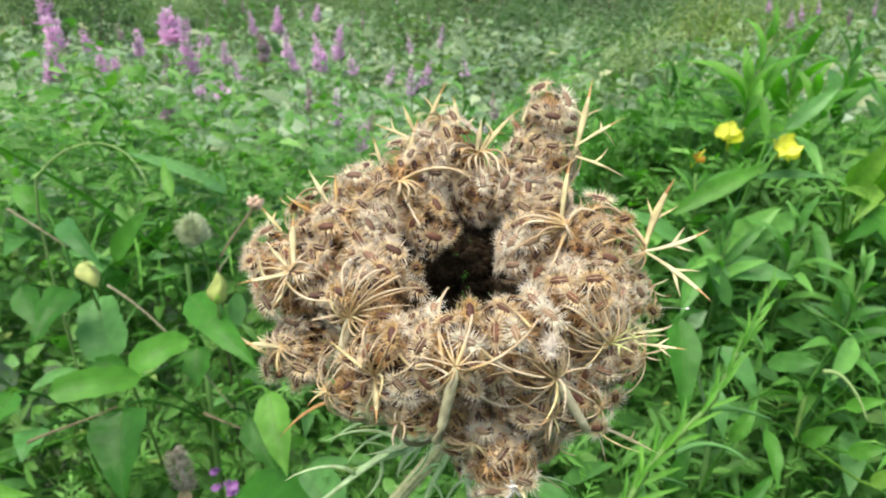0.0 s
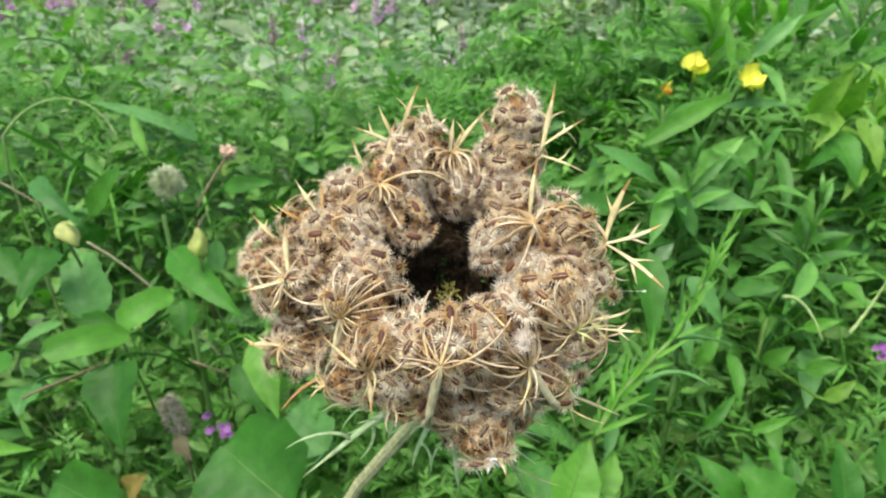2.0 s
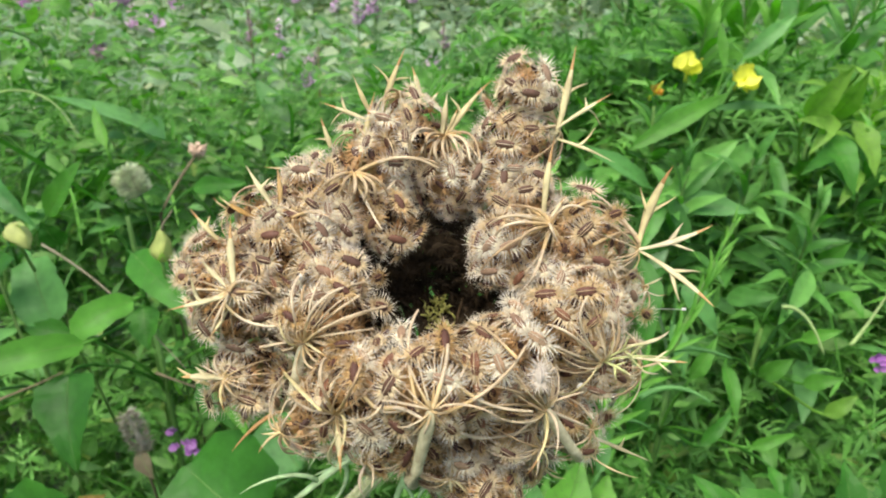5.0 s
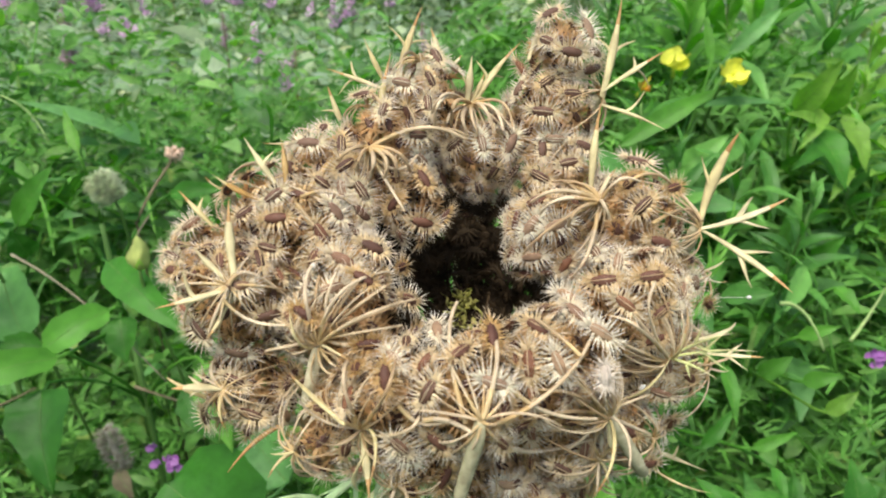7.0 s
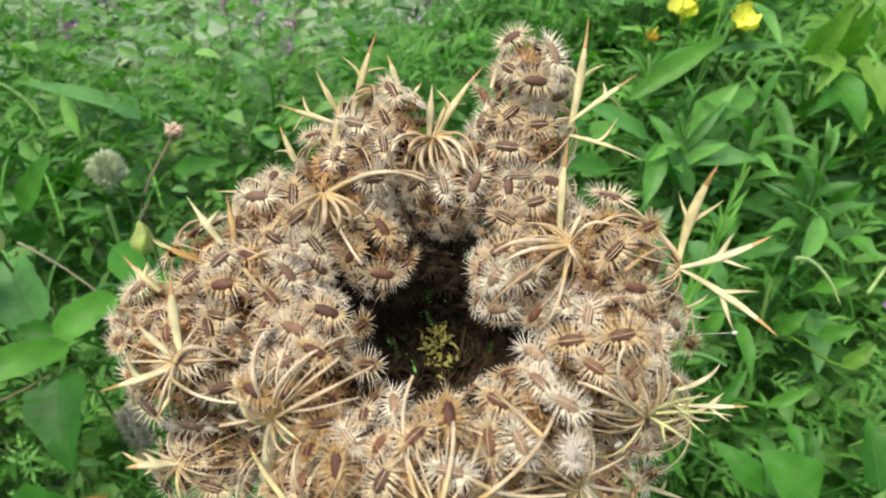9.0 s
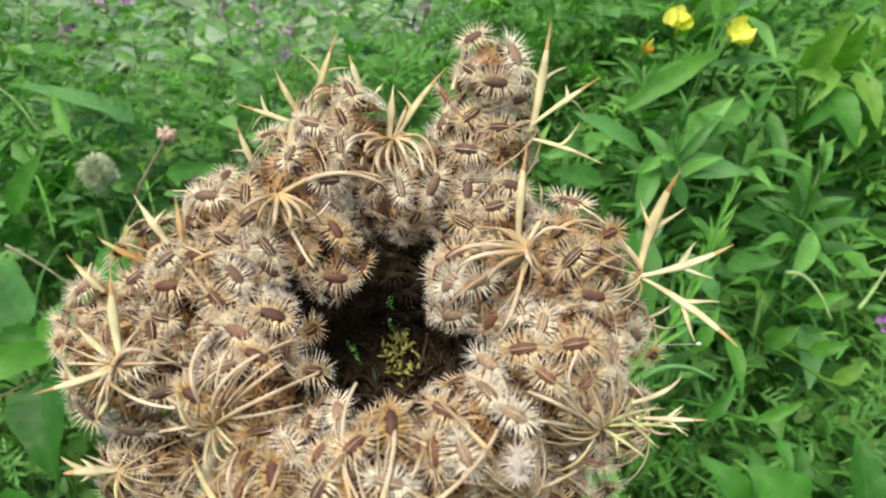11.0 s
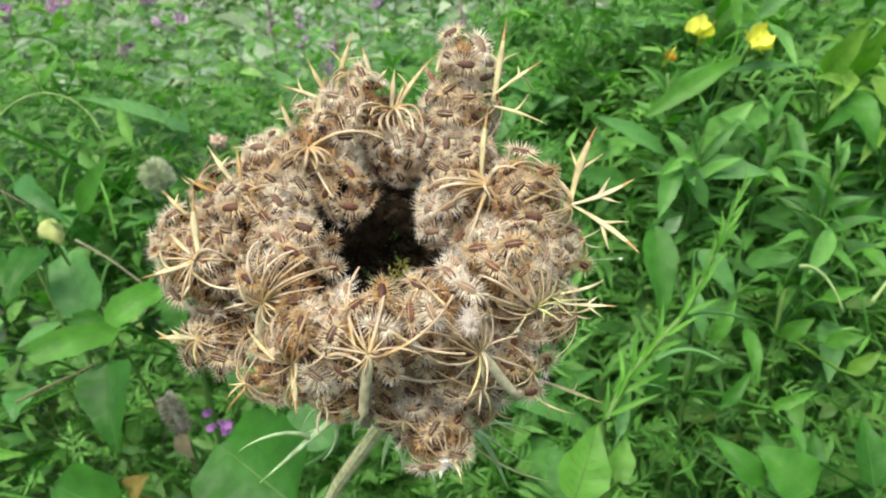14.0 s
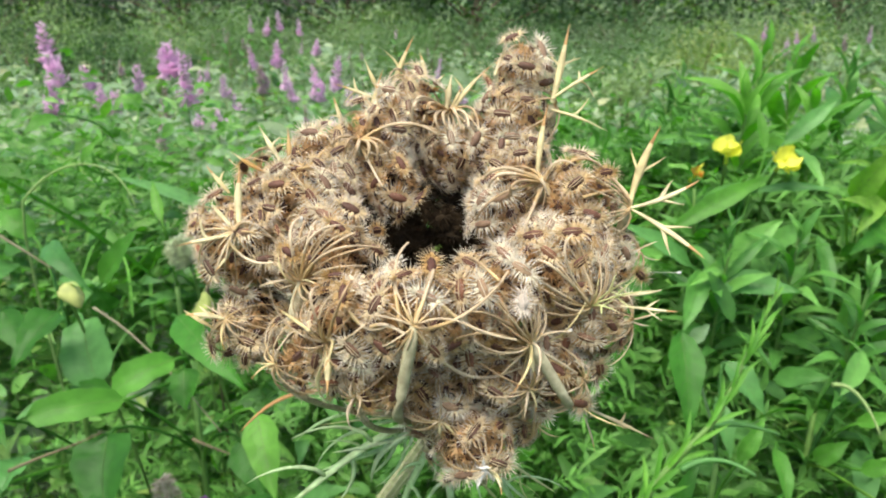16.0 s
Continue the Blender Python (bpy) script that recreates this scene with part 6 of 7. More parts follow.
# herbs with large lobed leaves in the middle distance
def lobed_plant(x, y, z, r):
    thing = tagged(new("lobed_leaf_plant"), "pale green herb with large three-lobed leaves", "herb", "lobed herbs")
    thing.location = (x, y, 0)
    bm = bmesh.new()
    tube(bm, bezier((0, 0, 0), (0.01, 0, z * 0.4), (-0.01, 0, z * 0.7), (0, 0, z), 10), [0.003 - 0.0015 * k / 10 for k in range(11)], 6)
    part("stem", bm, STEM, thing)
    for k in range(9):
        a = k * 2.4 + r.uniform(-0.4, 0.4)
        root = Vector((0, 0, z - 0.012 * k))
        out = Vector((math.cos(a), math.sin(a), 0))
        base = root + out * r.uniform(0.015, 0.05) + Vector((0, 0, r.uniform(-0.005, 0.02)))
        long = r.uniform(0.030, 0.046)
        bm = bmesh.new()
        tube(bm, [root, (root + base) / 2 + Vector((0, 0, 0.004)), base], 0.0009, 5)
        for turn, size in ((0, 1.0), (0.85, 0.78), (-0.85, 0.78)):
            d = Vector((math.cos(a + turn), math.sin(a + turn), r.uniform(-0.25, 0.1)))
            leaf_bm(base, base + d * long * size, long * 0.55 * size, 0.15, 0, (0, -0.35, 0.9), bm, rows=7)
        part("leaf", bm, LEAF_LOBED, thing)


r = random.Random(71)
for x, y, z in ((-0.48, 1.15, 0.89), (-0.56, 1.07, 0.87), (-0.33, 1.01, 0.85), (-0.63, 1.36, 0.91), (-0.28, 1.17, 0.85)):
    lobed_plant(x, y, z - 0.02, r)

loosestrife(-0.86, 1.68, 0.96, 0.085, 0.032, 0)
loosestrife(-0.81, 1.61, 0.91, 0.071, 0.033, 0)
loosestrife(-0.79, 1.54, 0.86, 0.069, 0.030, 0)
loosestrife(-0.80, 1.53, 0.84, 0.039, 0.025, 0)
loosestrife(-0.81, 1.76, 0.88, 0.058, 0.026, 0)
loosestrife(-0.69, 1.53, 0.86, 0.053, 0.027, 0)
loosestrife(-0.67, 1.53, 0.85, 0.046, 0.027, 0)
loosestrife(-0.74, 1.86, 0.87, 0.062, 0.027, 0)
loosestrife(-0.59, 1.66, 0.92, 0.073, 0.044, 0)
loosestrife(-0.52, 1.55, 0.89, 0.105, 0.032, 0)
loosestrife(-0.49, 1.31, 0.84, 0.119, 0.024, 1)
loosestrife(-0.41, 1.26, 0.86, 0.038, 0.017, 0)
loosestrife(-0.36, 1.21, 0.86, 0.037, 0.020, 0)
loosestrife(-0.64, 2.07, 0.86, 0.055, 0.024, 0)
loosestrife(-0.50, 1.75, 0.86, 0.052, 0.021, 0)
loosestrife(-0.23, 1.44, 0.89, 0.064, 0.023, 0)
loosestrife(-0.23, 1.65, 0.89, 0.073, 0.024, 0)
loosestrife(-0.15, 1.05, 0.86, 0.050, 0.016, 0)
loosestrife(-0.10, 0.89, 0.85, 0.034, 0.016, 0)
loosestrife(-0.10, 0.94, 0.86, 0.032, 0.010, 1)
loosestrife(-0.05, 1.17, 0.88, 0.044, 0.016, 0)
loosestrife(-0.03, 1.22, 0.88, 0.042, 0.018, 0)
loosestrife(-0.01, 2.07, 0.87, 0.091, 0.024, 0)
loosestrife(-0.09, 1.22, 0.88, 0.027, 0.013, 0)
loosestrife(0.07, 1.00, 0.87, 0.034, 0.011, 1)
loosestrife(0.05, 0.91, 0.86, 0.021, 0.013, 0)
loosestrife(-0.49, 2.29, 0.89, 0.101, 0.054, 0)
loosestrife(-0.59, 2.40, 0.88, 0.105, 0.039, 0)
loosestrife(-0.41, 1.75, 0.87, 0.065, 0.028, 1)
loosestrife(-0.32, 1.64, 0.86, 0.054, 0.020, 0)
loosestrife(0.04, 1.33, 0.88, 0.034, 0.014, 0)
loosestrife(-0.17, 1.43, 0.87, 0.036, 0.017, 0)
loosestrife(-0.20, 1.11, 0.87, 0.050, 0.012, 1)
loosestrife(-0.41, 1.53, 0.85, 0.041, 0.016, 0)
loosestrife(-0.87, 2.08, 0.88, 0.061, 0.024, 1)
loosestrife(-0.40, 1.96, 0.86, 0.072, 0.026, 0)
loosestrife(1.31, 3.13, 0.90, 0.091, 0.041, 0)
loosestrife(1.21, 2.69, 0.87, 0.079, 0.040, 0)
loosestrife(1.61, 3.33, 0.88, 0.088, 0.044, 0)
loosestrife(1.35, 2.91, 0.88, 0.085, 0.043, 0)
loosestrife(1.58, 3.01, 0.86, 0.088, 0.040, 1)
loosestrife(1.91, 3.44, 0.87, 0.101, 0.045, 0)
loosestrife(-0.61, 3.34, 0.94, 0.098, 0.059, 0)
loosestrife(-0.90, 3.66, 0.95, 0.107, 0.053, 0)
loosestrife(-0.74, 3.56, 0.96, 0.114, 0.067, 0)
loosestrife(-0.71, 3.14, 0.95, 0.101, 0.055, 0)
loosestrife(-0.44, 2.70, 0.89, 0.079, 0.052, 0)

r = random.Random(41)
# every other far spike takes the faded colour, to stand for haze
for k in range(12):
    loosestrife(round(r.uniform(-1.2, 0.1), 3), round(r.uniform(1.7, 3.9), 3), round(r.uniform(0.80, 0.95), 3), r.uniform(0.05, 0.10), r.uniform(0.022, 0.036), int(k % 2))

# ---- stuff: the close undergrowth, the meadow and the far growth ----
def leaf_field(name, label, category, mat, n, area, heights, size, aspect, rows, seed, rough_top=0.08, keep=None, tilt=0.6, rise=0.0, lobes=0):
    """One mesh of many small leaves spread over an area of the plan, up to an uneven top. kind stuff."""
    g = np.random.default_rng(seed)
    x0, x1, y0, y1 = area
    y = y0 + (y1 - y0) * g.random(n) if y0 > 0 else g.uniform(y0, y1, n)
    x = g.uniform(x0, x1, n)
    top = heights[1] + rough_top * (np.sin(x * 9.1 + 1.3 * np.sin(y * 5.3)) * np.sin(y * 7.7 + 2.1) + 0.7 * np.sin(x * 3.1 + y * 2.3) + 0.8 * np.sin(x * 23 + 5 * np.sin(y * 17)) * np.sin(y * 21 + 3 * np.sin(x * 13)) + 0.5 * np.sin(x * 47 + 2 * np.sin(y * 37)) * np.sin(y * 43))
    z = top - (top - heights[0]) * g.random(n) ** 2.6
    # the patch thins out towards its sides and its far end
    edge = np.minimum(np.minimum(x - x0, x1 - x), y1 - y) / min(0.16 * (x1 - x0), 0.5)
    ok = edge + 0.35 * np.sin(x * 5 + 3 * np.sin(y * 4)) * (x1 - x0 < 8) > g.random(n) ** 2
    if keep is not None:
        ok &= keep(x, y, z)
    if not ok.all():
        x, y, z = x[ok], y[ok], z[ok]
        n = len(x)
    yaw = g.uniform(0, 2 * np.pi, n)
    lift = g.normal(rise, 0.35 if rise < 0.5 else 0.15, n)
    d = np.stack((np.cos(yaw) * np.cos(lift), np.sin(yaw) * np.cos(lift), np.sin(lift)), 1)
    up = np.stack((g.normal(0, tilt, n), g.normal(-0.35, tilt, n), np.ones(n)), 1)
    nn = up - d * (up * d).sum(1)[:, None]
    nn /= np.linalg.norm(nn, axis=1)[:, None]
    s = np.cross(nn, d)
    L = size * np.exp(np.clip(g.normal(-0.1, 0.42, n), -1.1, 0.9))
    Wd = L * aspect * g.uniform(0.8, 1.2, n)
    bend = g.uniform(0.0, 0.35, n)
    p = np.stack((x, y, z), 1)
    if lobes:
        # each leaf is cut into pairs of narrow lobes along its midrib, with one at the tip
        bits = [(p, d, s, nn, L * 0.8, L * 0.035, bend * 0.3), (p + d * (L * 0.72)[:, None], d, s, nn, L * 0.36, L * 0.10, bend)]
        for k in range(lobes):
            u = (k + 0.6) / (lobes + 0.4)
            for sgn in (-1, 1):
                way = d * g.uniform(0.5, 0.9, n)[:, None] + s * sgn * 0.75 + nn * g.normal(0, 0.2, n)[:, None]
                way /= np.linalg.norm(way, axis=1)[:, None]
                flat = nn - way * (nn * way).sum(1)[:, None]
                flat /= np.linalg.norm(flat, axis=1)[:, None]
                reach = L * 0.46 * math.sin(math.pi * (0.22 + 0.66 * u)) * g.uniform(0.35, 1.3, n)
                bits.append((p + d * (L * u * 0.85)[:, None], way, np.cross(flat, way), flat, reach, reach * g.uniform(0.14, 0.26, n), bend))
        p, d, s, nn, L, Wd, bend = (np.concatenate(v) for v in zip(*bits))
        n = len(p)
    out = []
    for i in range(rows + 1):
        u = i / rows
        w = math.sin(math.pi * (0.06 + 0.93 * u) ** 0.8) ** 0.9
        mid = p + d * (L * u)[:, None] + nn * (L * bend * (math.sin(math.pi * u) * 0.5 - 0.3 * u * u))[:, None]
        for sgn in (-1, 0, 1):
            out.append(mid + s * (Wd * 0.5 * w * sgn)[:, None] + nn * (Wd * 0.13 * w * abs(sgn))[:, None])
    verts = np.stack(out, 1).reshape(-1, 3)
    k = (rows + 1) * 3
    quad = []
    for i in range(rows):
        for j in range(2):
            a = i * 3 + j
            quad.append((a, a + 3, a + 4, a + 1))
    quad = np.array(quad)
    faces = (np.arange(n)[:, None, None] * k + quad[None]).reshape(-1, 4)
    me = bpy.data.meshes.new(name)
    me.vertices.add(len(verts))
    me.vertices.foreach_set("co", verts.ravel())
    me.loops.add(faces.size)
    me.loops.foreach_set("vertex_index", faces.ravel())
    me.polygons.add(len(faces))
    me.polygons.foreach_set("loop_start", np.arange(len(faces)) * 4)
    me.update(calc_edges=True)
    me.polygons.foreach_set("use_smooth", np.ones(len(faces), bool))
    return tagged(part(name, me, mat), label, category, kind="stuff")


def stem_field(name, label, mat, n, area, seed):
    """Many thin winding stems of the thicket as one mesh. kind stuff."""
    r = random.Random(seed)
    bm = bmesh.new()
    for k in range(n):
        x, y = r.uniform(area[0], area[1]), r.uniform(area[2], area[3])
        z = 0.42 + 0.83 * y - r.uniform(0.0, 0.07) - (0.05 if x < 0 else 0)
        long = r.uniform(0.04, 0.11)
        a = r.uniform(0, math.tau)
        d = Vector((math.cos(a) * 0.8, math.sin(a) * 0.5, r.uniform(0.1, 1.1))).normalized() * long
        p = Vector((x, y, min(z, 0.86))) - d * 0.7
        bend = Vector((r.gauss(0, 0.25), r.gauss(0, 0.2), r.uniform(-0.1, 0.35))) * long
        w = r.uniform(0.0004, 0.0009)
        tube(bm, bezier(p - Vector((0, 0, 0.05)), p + d * 0.3, p + d * 0.7 + bend, p + d + bend * r.uniform(0.2, 1.2), 8), [w * (1 - 0.07 * i) for i in range(9)], 4)
    return tagged(part(name, bm, mat), label, "stems", kind="stuff")


def clear_of_head(x, y, z):
    return (y > 0.30) & ((z < 0.50 + 0.62 * (y - 0.12)) | (y > 0.75))


def below_slope(x, y, z):
    return z < 0.445 + 0.83 * y - 0.06 * (x < 0)


def ragged(x, y, d):
    return d + 0.5 * np.sin(x * 1.9 + 2 * np.sin(y * 1.3)) + 0.3 * np.sin(y * 3.1 + x)


def in_wedge(x, y, z):
    side = np.abs(x - 0.1) - 0.9 - 0.56 * y
    return side < 0.3 * np.sin(y * 4.7 + 2 * np.sin(x * 3)) + 0.15 * np.sin(y * 13 + x * 7)


def beside_view(x, y, z):
    ahead = (y > 0.25) & (np.abs(x - 0.1) < 0.42 + 0.56 * y)
    near = np.hypot(x, y) < 0.4
    return ~ahead & ~(near & (z > 0.42)) & (ragged(x, y, np.hypot(x / 6.3, (y + 0.3) / 4.6) * 4) < 4.2)


def outside_core(x, y, z):
    return (np.hypot(x / 6.0, (y + 0.3) / 4.3) > 0.95) & ~((y > 3) & (np.abs(x) < 8)) & (ragged(x, y, np.hypot(x, y) / 6) < 3.7)


leaf_field("undergrowth", "dense green undergrowth of small oval leaves", "herbs", LEAF_UNDER, 17000, (-0.85, 1.05, 0.30, 0.95), (0.05, 0.80), 0.021, 0.5, 3, 1, 0.06, clear_of_head)
# its leaf tone holds painted haze, paler than the undergrowth
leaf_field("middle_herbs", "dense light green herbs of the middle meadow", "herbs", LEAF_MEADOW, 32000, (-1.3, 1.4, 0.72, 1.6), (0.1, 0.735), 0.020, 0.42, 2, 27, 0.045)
leaf_field("broad_undergrowth", "broader green leaves standing out of the undergrowth", "herbs", LEAF_UNDER, 950, (-0.85, 1.05, 0.36, 0.9), (0.2, 0.80), 0.040, 0.46, 5, 17, 0.06, clear_of_head)
leaf_field("feathery_undergrowth", "light green feathery narrow leaves of the undergrowth", "herbs", LEAF_FINE, 7000, (-0.55, 0.8, 0.29, 0.8), (0.25, 0.78), 0.022, 0.15, 3, 37, 0.06, clear_of_head, 0.6, 0.35)
leaf_field("feathery_herbs", "feathery bright green herbs with finely cut leaves", "herbs", LEAF_FINE, 11000, (0.03, 0.62, 0.33, 0.68), (0.35, 0.86), 0.0145, 0.14, 2, 61, 0.05, below_slope, 0.6, 0.3)
leaf_field("cut_leaf_herbs", "small cut green leaves between the broad leaves", "herbs", LEAF_UNDER, 9000, (-0.5, 0.62, 0.36, 0.7), (0.35, 0.84), 0.017, 0.34, 2, 62, 0.05, below_slope, 0.6, 0.2)
leaf_field("fine_undergrowth", "fine narrow green leaves of the undergrowth", "herbs", LEAF_FINE, 6000, (-0.9, 1.1, 0.28, 1.4), (0.10, 0.77), 0.026, 0.2, 3, 2, 0.06, clear_of_head)
leaf_field("divided_herbs", "green herbs with deeply divided leaves", "herbs", LEAF_CUT, 11000, (-0.04, 0.75, 0.33, 0.72), (0.35, 0.85), 0.029, 0.2, 2, 63, 0.05, below_slope, 0.5, 0.25, 4)
leaf_field("small_divided_herbs", "green herbs with small deeply divided leaves", "herbs", LEAF_CUT, 9000, (-0.7, 0.04, 0.34, 0.8), (0.35, 0.86), 0.019, 0.2, 2, 66, 0.06, below_slope, 0.6, 0.25, 3)
leaf_field("feathery_patch", "low green feathery herbs with finely divided leaves", "herbs", LEAF_CUT, 3800, (-0.26, 0.06, 0.29, 0.5), (0.45, 0.86), 0.021, 0.2, 2, 73, 0.05, below_slope, 0.6, 0.3, 4)
leaf_field("light_patch", "light green small leaves in an open patch behind the head", "herbs", LEAF_LIGHT, 2400, (0.10, 0.38, 0.60, 0.98), (0.70, 0.845), 0.019, 0.45, 3, 74, 0.03, None, 0.6, 0.2)
leaf_field("bluish_herbs", "dull bluish green herbs with broad pointed leaves", "herbs", LEAF_DULL, 2000, (-0.6, 0.75, 0.37, 0.74), (0.4, 0.84), 0.036, 0.36, 5, 64, 0.05, below_slope, 0.45, 0.0)
leaf_field("fine_grass", "thin green grass blades among the herbs", "grass", LEAF_FINE, 900, (-0.6, 0.75, 0.34, 0.74), (0.4, 0.82), 0.075, 0.028, 6, 67, 0.05, below_slope, 0.5, 0.75)
leaf_field("small_leaf_herbs", "small light green oval leaves among the herbs", "herbs", LEAF_LIGHT, 6000, (-0.6, 0.75, 0.34, 0.74), (0.4, 0.85), 0.0125, 0.45, 3, 68, 0.06, below_slope, 0.7, 0.2)
leaf_field("light_undergrowth", "light green small leaves of the open undergrowth", "herbs", LEAF_LIGHT, 6500, (-0.75, 0.02, 0.36, 0.95), (0.45, 0.86), 0.015, 0.42, 3, 70, 0.06, below_slope, 0.7, 0.15)
stem_field("thin_stems", "thin green stems winding through the herbs", STEM, 420, (-0.6, 0.75, 0.36, 0.74), 69)
# the meadow and far growth: haze is painted into these leaf tones
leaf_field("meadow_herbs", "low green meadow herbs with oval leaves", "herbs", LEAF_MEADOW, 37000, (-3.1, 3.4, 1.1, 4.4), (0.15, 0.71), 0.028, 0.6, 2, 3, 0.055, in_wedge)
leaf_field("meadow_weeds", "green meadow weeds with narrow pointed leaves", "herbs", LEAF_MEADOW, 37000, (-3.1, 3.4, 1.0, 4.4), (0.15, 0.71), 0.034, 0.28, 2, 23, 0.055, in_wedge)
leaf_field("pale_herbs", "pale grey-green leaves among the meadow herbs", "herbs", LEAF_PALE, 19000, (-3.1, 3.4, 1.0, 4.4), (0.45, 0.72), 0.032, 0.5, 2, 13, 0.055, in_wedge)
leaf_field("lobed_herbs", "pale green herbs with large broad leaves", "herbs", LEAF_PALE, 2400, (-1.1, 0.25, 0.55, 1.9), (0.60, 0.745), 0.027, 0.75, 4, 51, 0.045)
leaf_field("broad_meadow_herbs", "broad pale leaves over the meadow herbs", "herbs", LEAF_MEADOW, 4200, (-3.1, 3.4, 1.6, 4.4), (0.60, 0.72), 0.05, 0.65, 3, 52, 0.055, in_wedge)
leaf_field("tall_grass", "tall thin green grass standing in the meadow", "grass", LEAF_MEADOW, 1800, (-3.1, 3.4, 1.6, 6.2), (0.3, 0.73), 0.11, 0.035, 4, 14, 0.05, None, 0.5, 1.25)
leaf_field("side_herbs", "green meadow herbs to the sides and behind", "herbs", LEAF_SIDE, 80000, (-6.5, 7.0, -5.0, 4.4), (0.05, 0.62), 0.085, 0.62, 1, 6, 0.08, beside_view)
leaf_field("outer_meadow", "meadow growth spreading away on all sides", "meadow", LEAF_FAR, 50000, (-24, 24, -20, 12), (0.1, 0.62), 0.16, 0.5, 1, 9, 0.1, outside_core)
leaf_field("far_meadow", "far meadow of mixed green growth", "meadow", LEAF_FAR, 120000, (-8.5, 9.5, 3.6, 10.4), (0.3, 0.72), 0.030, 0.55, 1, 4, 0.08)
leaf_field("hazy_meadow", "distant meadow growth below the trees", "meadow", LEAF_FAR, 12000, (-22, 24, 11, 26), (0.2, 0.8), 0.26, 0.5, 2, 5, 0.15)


def shrub(name, label, x, y, height, width, n, mat, leaf, seed):
    """A bushy tree: trunk, limbs and a crown of many leaves in clumps."""
    r = random.Random(seed)
    g = np.random.default_rng(seed)
    thing = tagged(new(name), label, "tree" if height > 2 else "shrub")
    thing.location = (x, y, 0)
    bm = bmesh.new()
    tube(bm, bezier((0, 0, -0.1), (0.02 * height, 0, height * 0.3), (-0.03 * height, 0, height * 0.5), (0, 0, height * 0.8), 8), [height * 0.022 * (1 - k / 10) for k in range(9)], 8)
    clumps = []
    for k in range(22):
        a, h = k * 2.4, height * (0.12 + 0.8 * (k + 0.5) / 22)
        rad = width * 0.5 * math.sin(math.pi * (0.15 + 0.75 * h / height)) * r.uniform(0.5, 1.0)
        c = Vector((math.cos(a) * rad, math.sin(a) * rad, h))
        clumps.append((c, width * r.uniform(0.16, 0.28)))
        tube(bm, bezier((0, 0, h * 0.5), (0, 0, h * 0.7), c * 0.7 + Vector((0, 0, h * 0.2)), c, 5), [height * 0.008 * (1 - j / 7) for j in range(6)], 5)
    part("trunk", bm, BARK, thing)
    pts, outs = [], []
    for c, s in clumps:
        q = g.normal(0, 1, (n // 22, 3))
        q /= np.linalg.norm(q, axis=1)[:, None]
        outs.append(q)
        pts.append(np.array(c) + q * (s * g.random((n // 22, 1)) ** 0.3))
    p = np.concatenate(pts)
    # the blades lie roughly along the outside of their clump
    q = np.concatenate(outs) + g.normal(0, 0.35, p.shape) + np.array((0, 0, 0.3))
    q /= np.linalg.norm(q, axis=1)[:, None]
    d = np.cross(q, g.normal(0, 1, p.shape))
    d /= np.linalg.norm(d, axis=1)[:, None]
    e = np.cross(q, d)
    e /= np.linalg.norm(e, axis=1)[:, None]
    L = leaf * g.uniform(0.6, 1.3, (len(p), 1))
    v = np.stack((p, p + d * L * 0.5 + e * L * 0.28, p + d * L, p + d * L * 0.5 - e * L * 0.28), 1).reshape(-1, 3)
    me = bpy.data.meshes.new("crown")
    me.from_pydata(v, [], np.arange(len(v)).reshape(-1, 4))
    part("crown", me, mat, thing, kind="stuff")


TREES = [(-8.2, 10.6, 2.6, 3.4), (-5.6, 9.6, 2.2, 3.0), (-3.6, 10.8, 2.7, 3.0), (-1.2, 10.2, 2.3, 2.8), (0.4, 9.4, 3.0, 2.6), (2.6, 10.4, 2.5, 3.0), (5.0, 9.8, 2.4, 3.2), (7.6, 10.6, 2.8, 3.4), (-11, 11, 2.8, 3.6), (10.5, 11, 2.7, 3.6), (1.6, 12.5, 3.4, 3.4), (-6.8, 12.8, 3.2, 3.6)]
for k, (x, y, h, w) in enumerate(TREES):
    shrub("tree", "dark green bushy tree at the edge of the meadow", x, y, h, w, 5600, LEAF_TREE, 0.085, 30 + k)
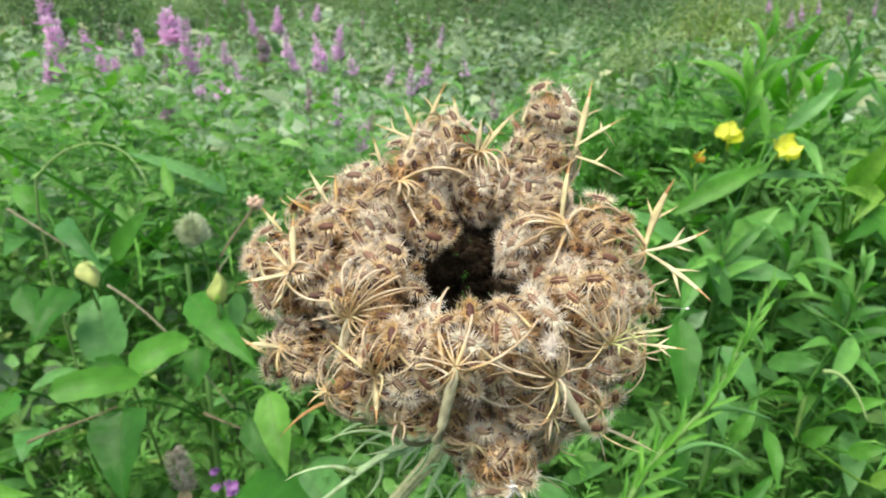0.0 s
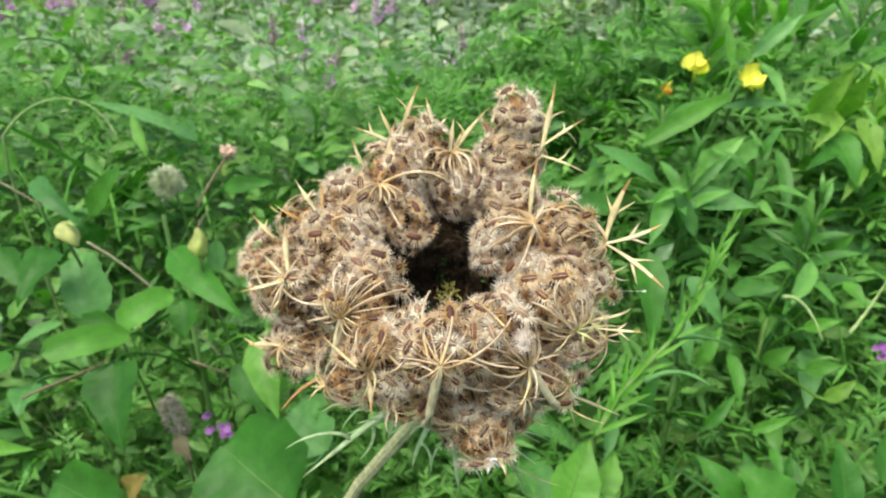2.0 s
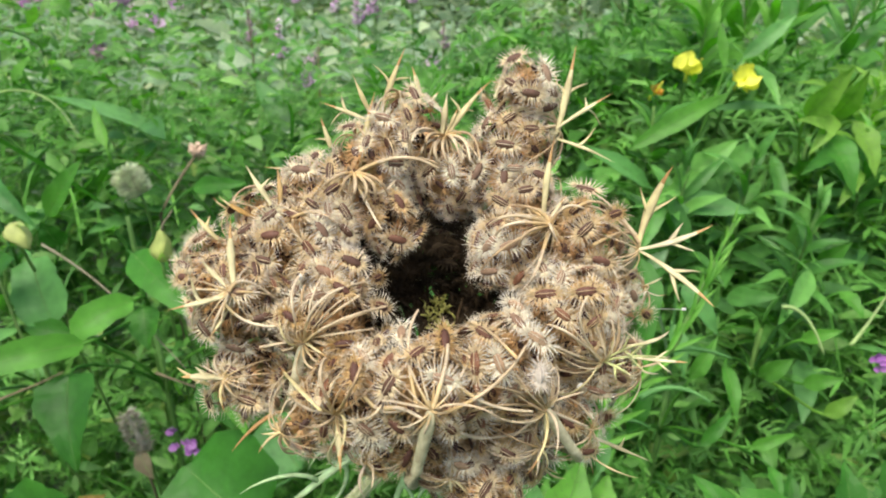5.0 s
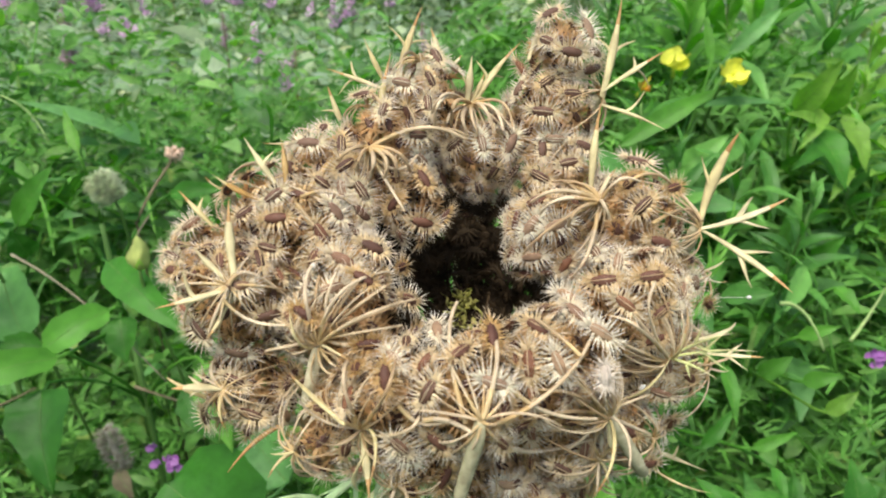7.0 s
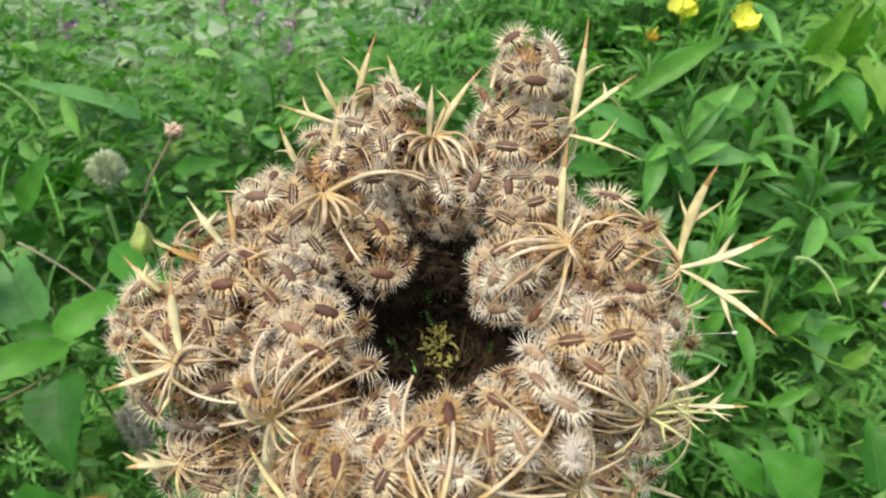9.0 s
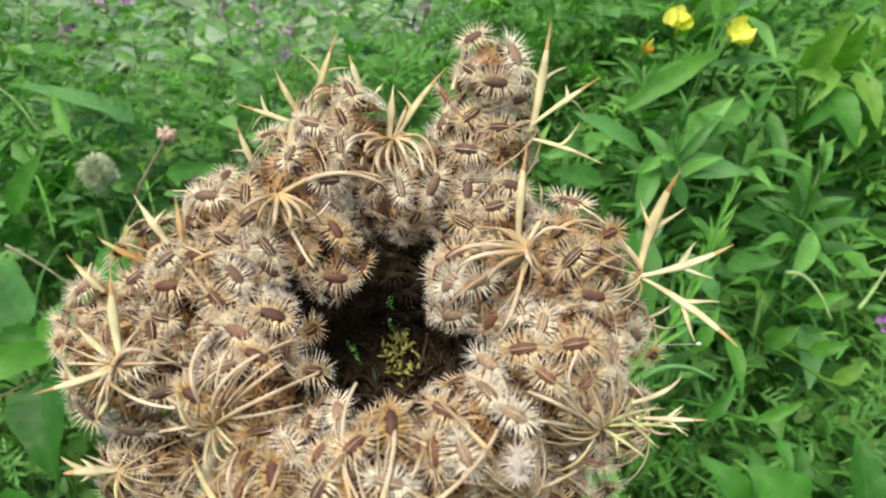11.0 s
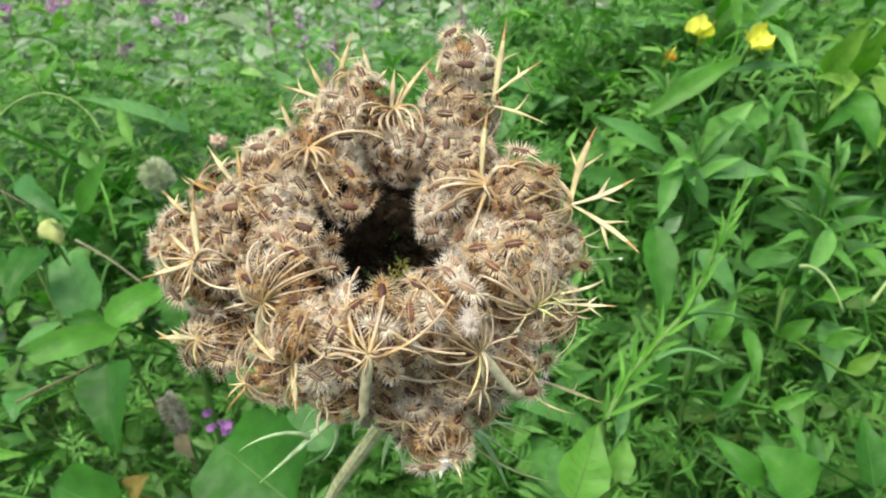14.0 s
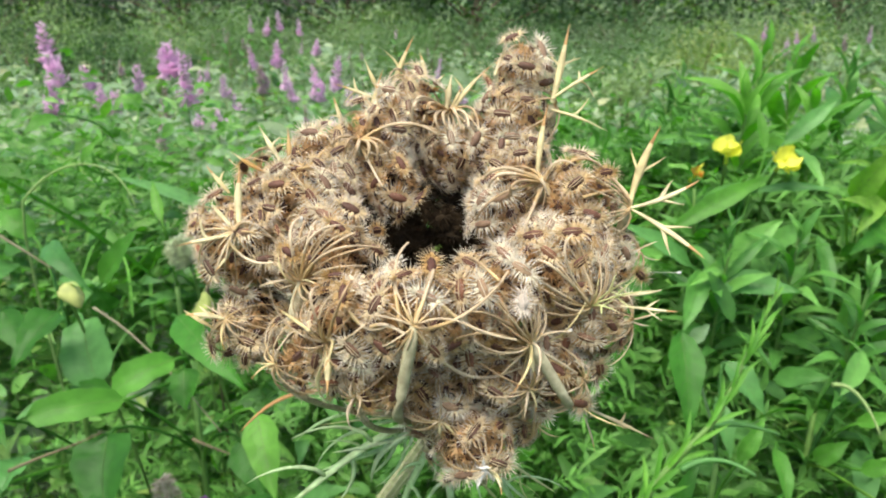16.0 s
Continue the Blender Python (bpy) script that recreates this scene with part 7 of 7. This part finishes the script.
SHRUBS = [(0.6, 2.4, 0.94, 0.4), (0.93, 3.0, 0.83, 0.35), (0.69, 3.32, 0.86, 0.49), (-2.31, 4.41, 0.99, 0.83), (-1.8, 4.2, 1.0, 0.61), (-1.33, 4.84, 1.0, 0.91), (-0.84, 5.25, 0.97, 0.99), (-0.3, 4.62, 0.96, 0.57), (0.51, 4.4, 0.92, 0.7), (1.92, 4.82, 0.9, 0.91), (2.24, 4.4, 0.92, 0.77), (-1.32, 3.75, 0.91, 0.33), (2.14, 3.77, 0.91, 0.55), (1.0, 3.6, 0.92, 0.9), (1.7, 4.2, 1.0, 1.2), (-1.9, 4.8, 0.95, 1.1), (0.2, 6.4, 0.93, 1.4), (3.0, 5.3, 1.05, 1.6), (-3.4, 6.3, 1.12, 1.5), (-2.2, 7.4, 1.08, 1.3), (1.6, 7.2, 1.02, 1.6), (4.6, 6.8, 1.15, 1.7), (-4.8, 7.6, 1.2, 1.6), (2.4, 3.4, 0.95, 0.9), (-0.7, 8.2, 1.0, 1.2)]
for k, (x, y, h, w) in enumerate(SHRUBS):
    shrub("bush", "leafy green bush in the meadow", x, y, h * 0.95, w, 8800, LEAF_BUSH if k % 3 else LEAF_BUSH_PALE, 0.009 + 0.0026 * y, 60 + k)
for k, (x, y, h, w, mat, label) in enumerate((
    (-1.45, 3.15, 1.0, 0.55, LEAF_TREE, "dark green rounded bush behind the purple flower spikes"),
    (-1.95, 3.6, 1.03, 0.7, LEAF_TREE, "dark green rounded bush behind the purple flower spikes"),
    (-0.12, 3.6, 0.98, 0.55, LEAF_BUSH_PALE, "pale grey-green willow bush in the meadow"),
    (0.30, 3.3, 0.93, 0.50, LEAF_BUSH, "grey-green willow bush in the meadow"),
    (0.66, 2.9, 0.92, 0.60, LEAF_BUSH, "grey-green willow bush in the meadow"),
    (1.02, 3.1, 0.97, 0.50, LEAF_YELLOWISH, "yellowish green bush with loose twigs"),
    (1.55, 3.6, 0.95, 0.70, LEAF_YELLOWISH, "yellowish green bush with loose twigs"))):
    shrub("bush", label, x, y, h, w, 8800, mat, 0.015, 160 + k)

# the ground, one uneven sheet out to the horizon
bm = bmesh.new()
xs = sorted({s * v for s in (-1, 1) for v in (0, 0.3, 0.7, 1.2, 2, 3.2, 5, 8, 13, 22, 40, 90, 250, 900)})
vs = [[bm.verts.new((x, y, -0.0 + 0.03 * noise.noise((x * 0.7, y * 0.7, 0)))) for x in xs] for y in xs]
for a, b in zip(vs, vs[1:]):
    for i in range(len(xs) - 1):
        bm.faces.new((a[i], a[i + 1], b[i + 1], b[i])).smooth = True
tagged(part("ground", bm, SOIL), "dark soil with plant litter under the meadow", "ground", kind="structure")
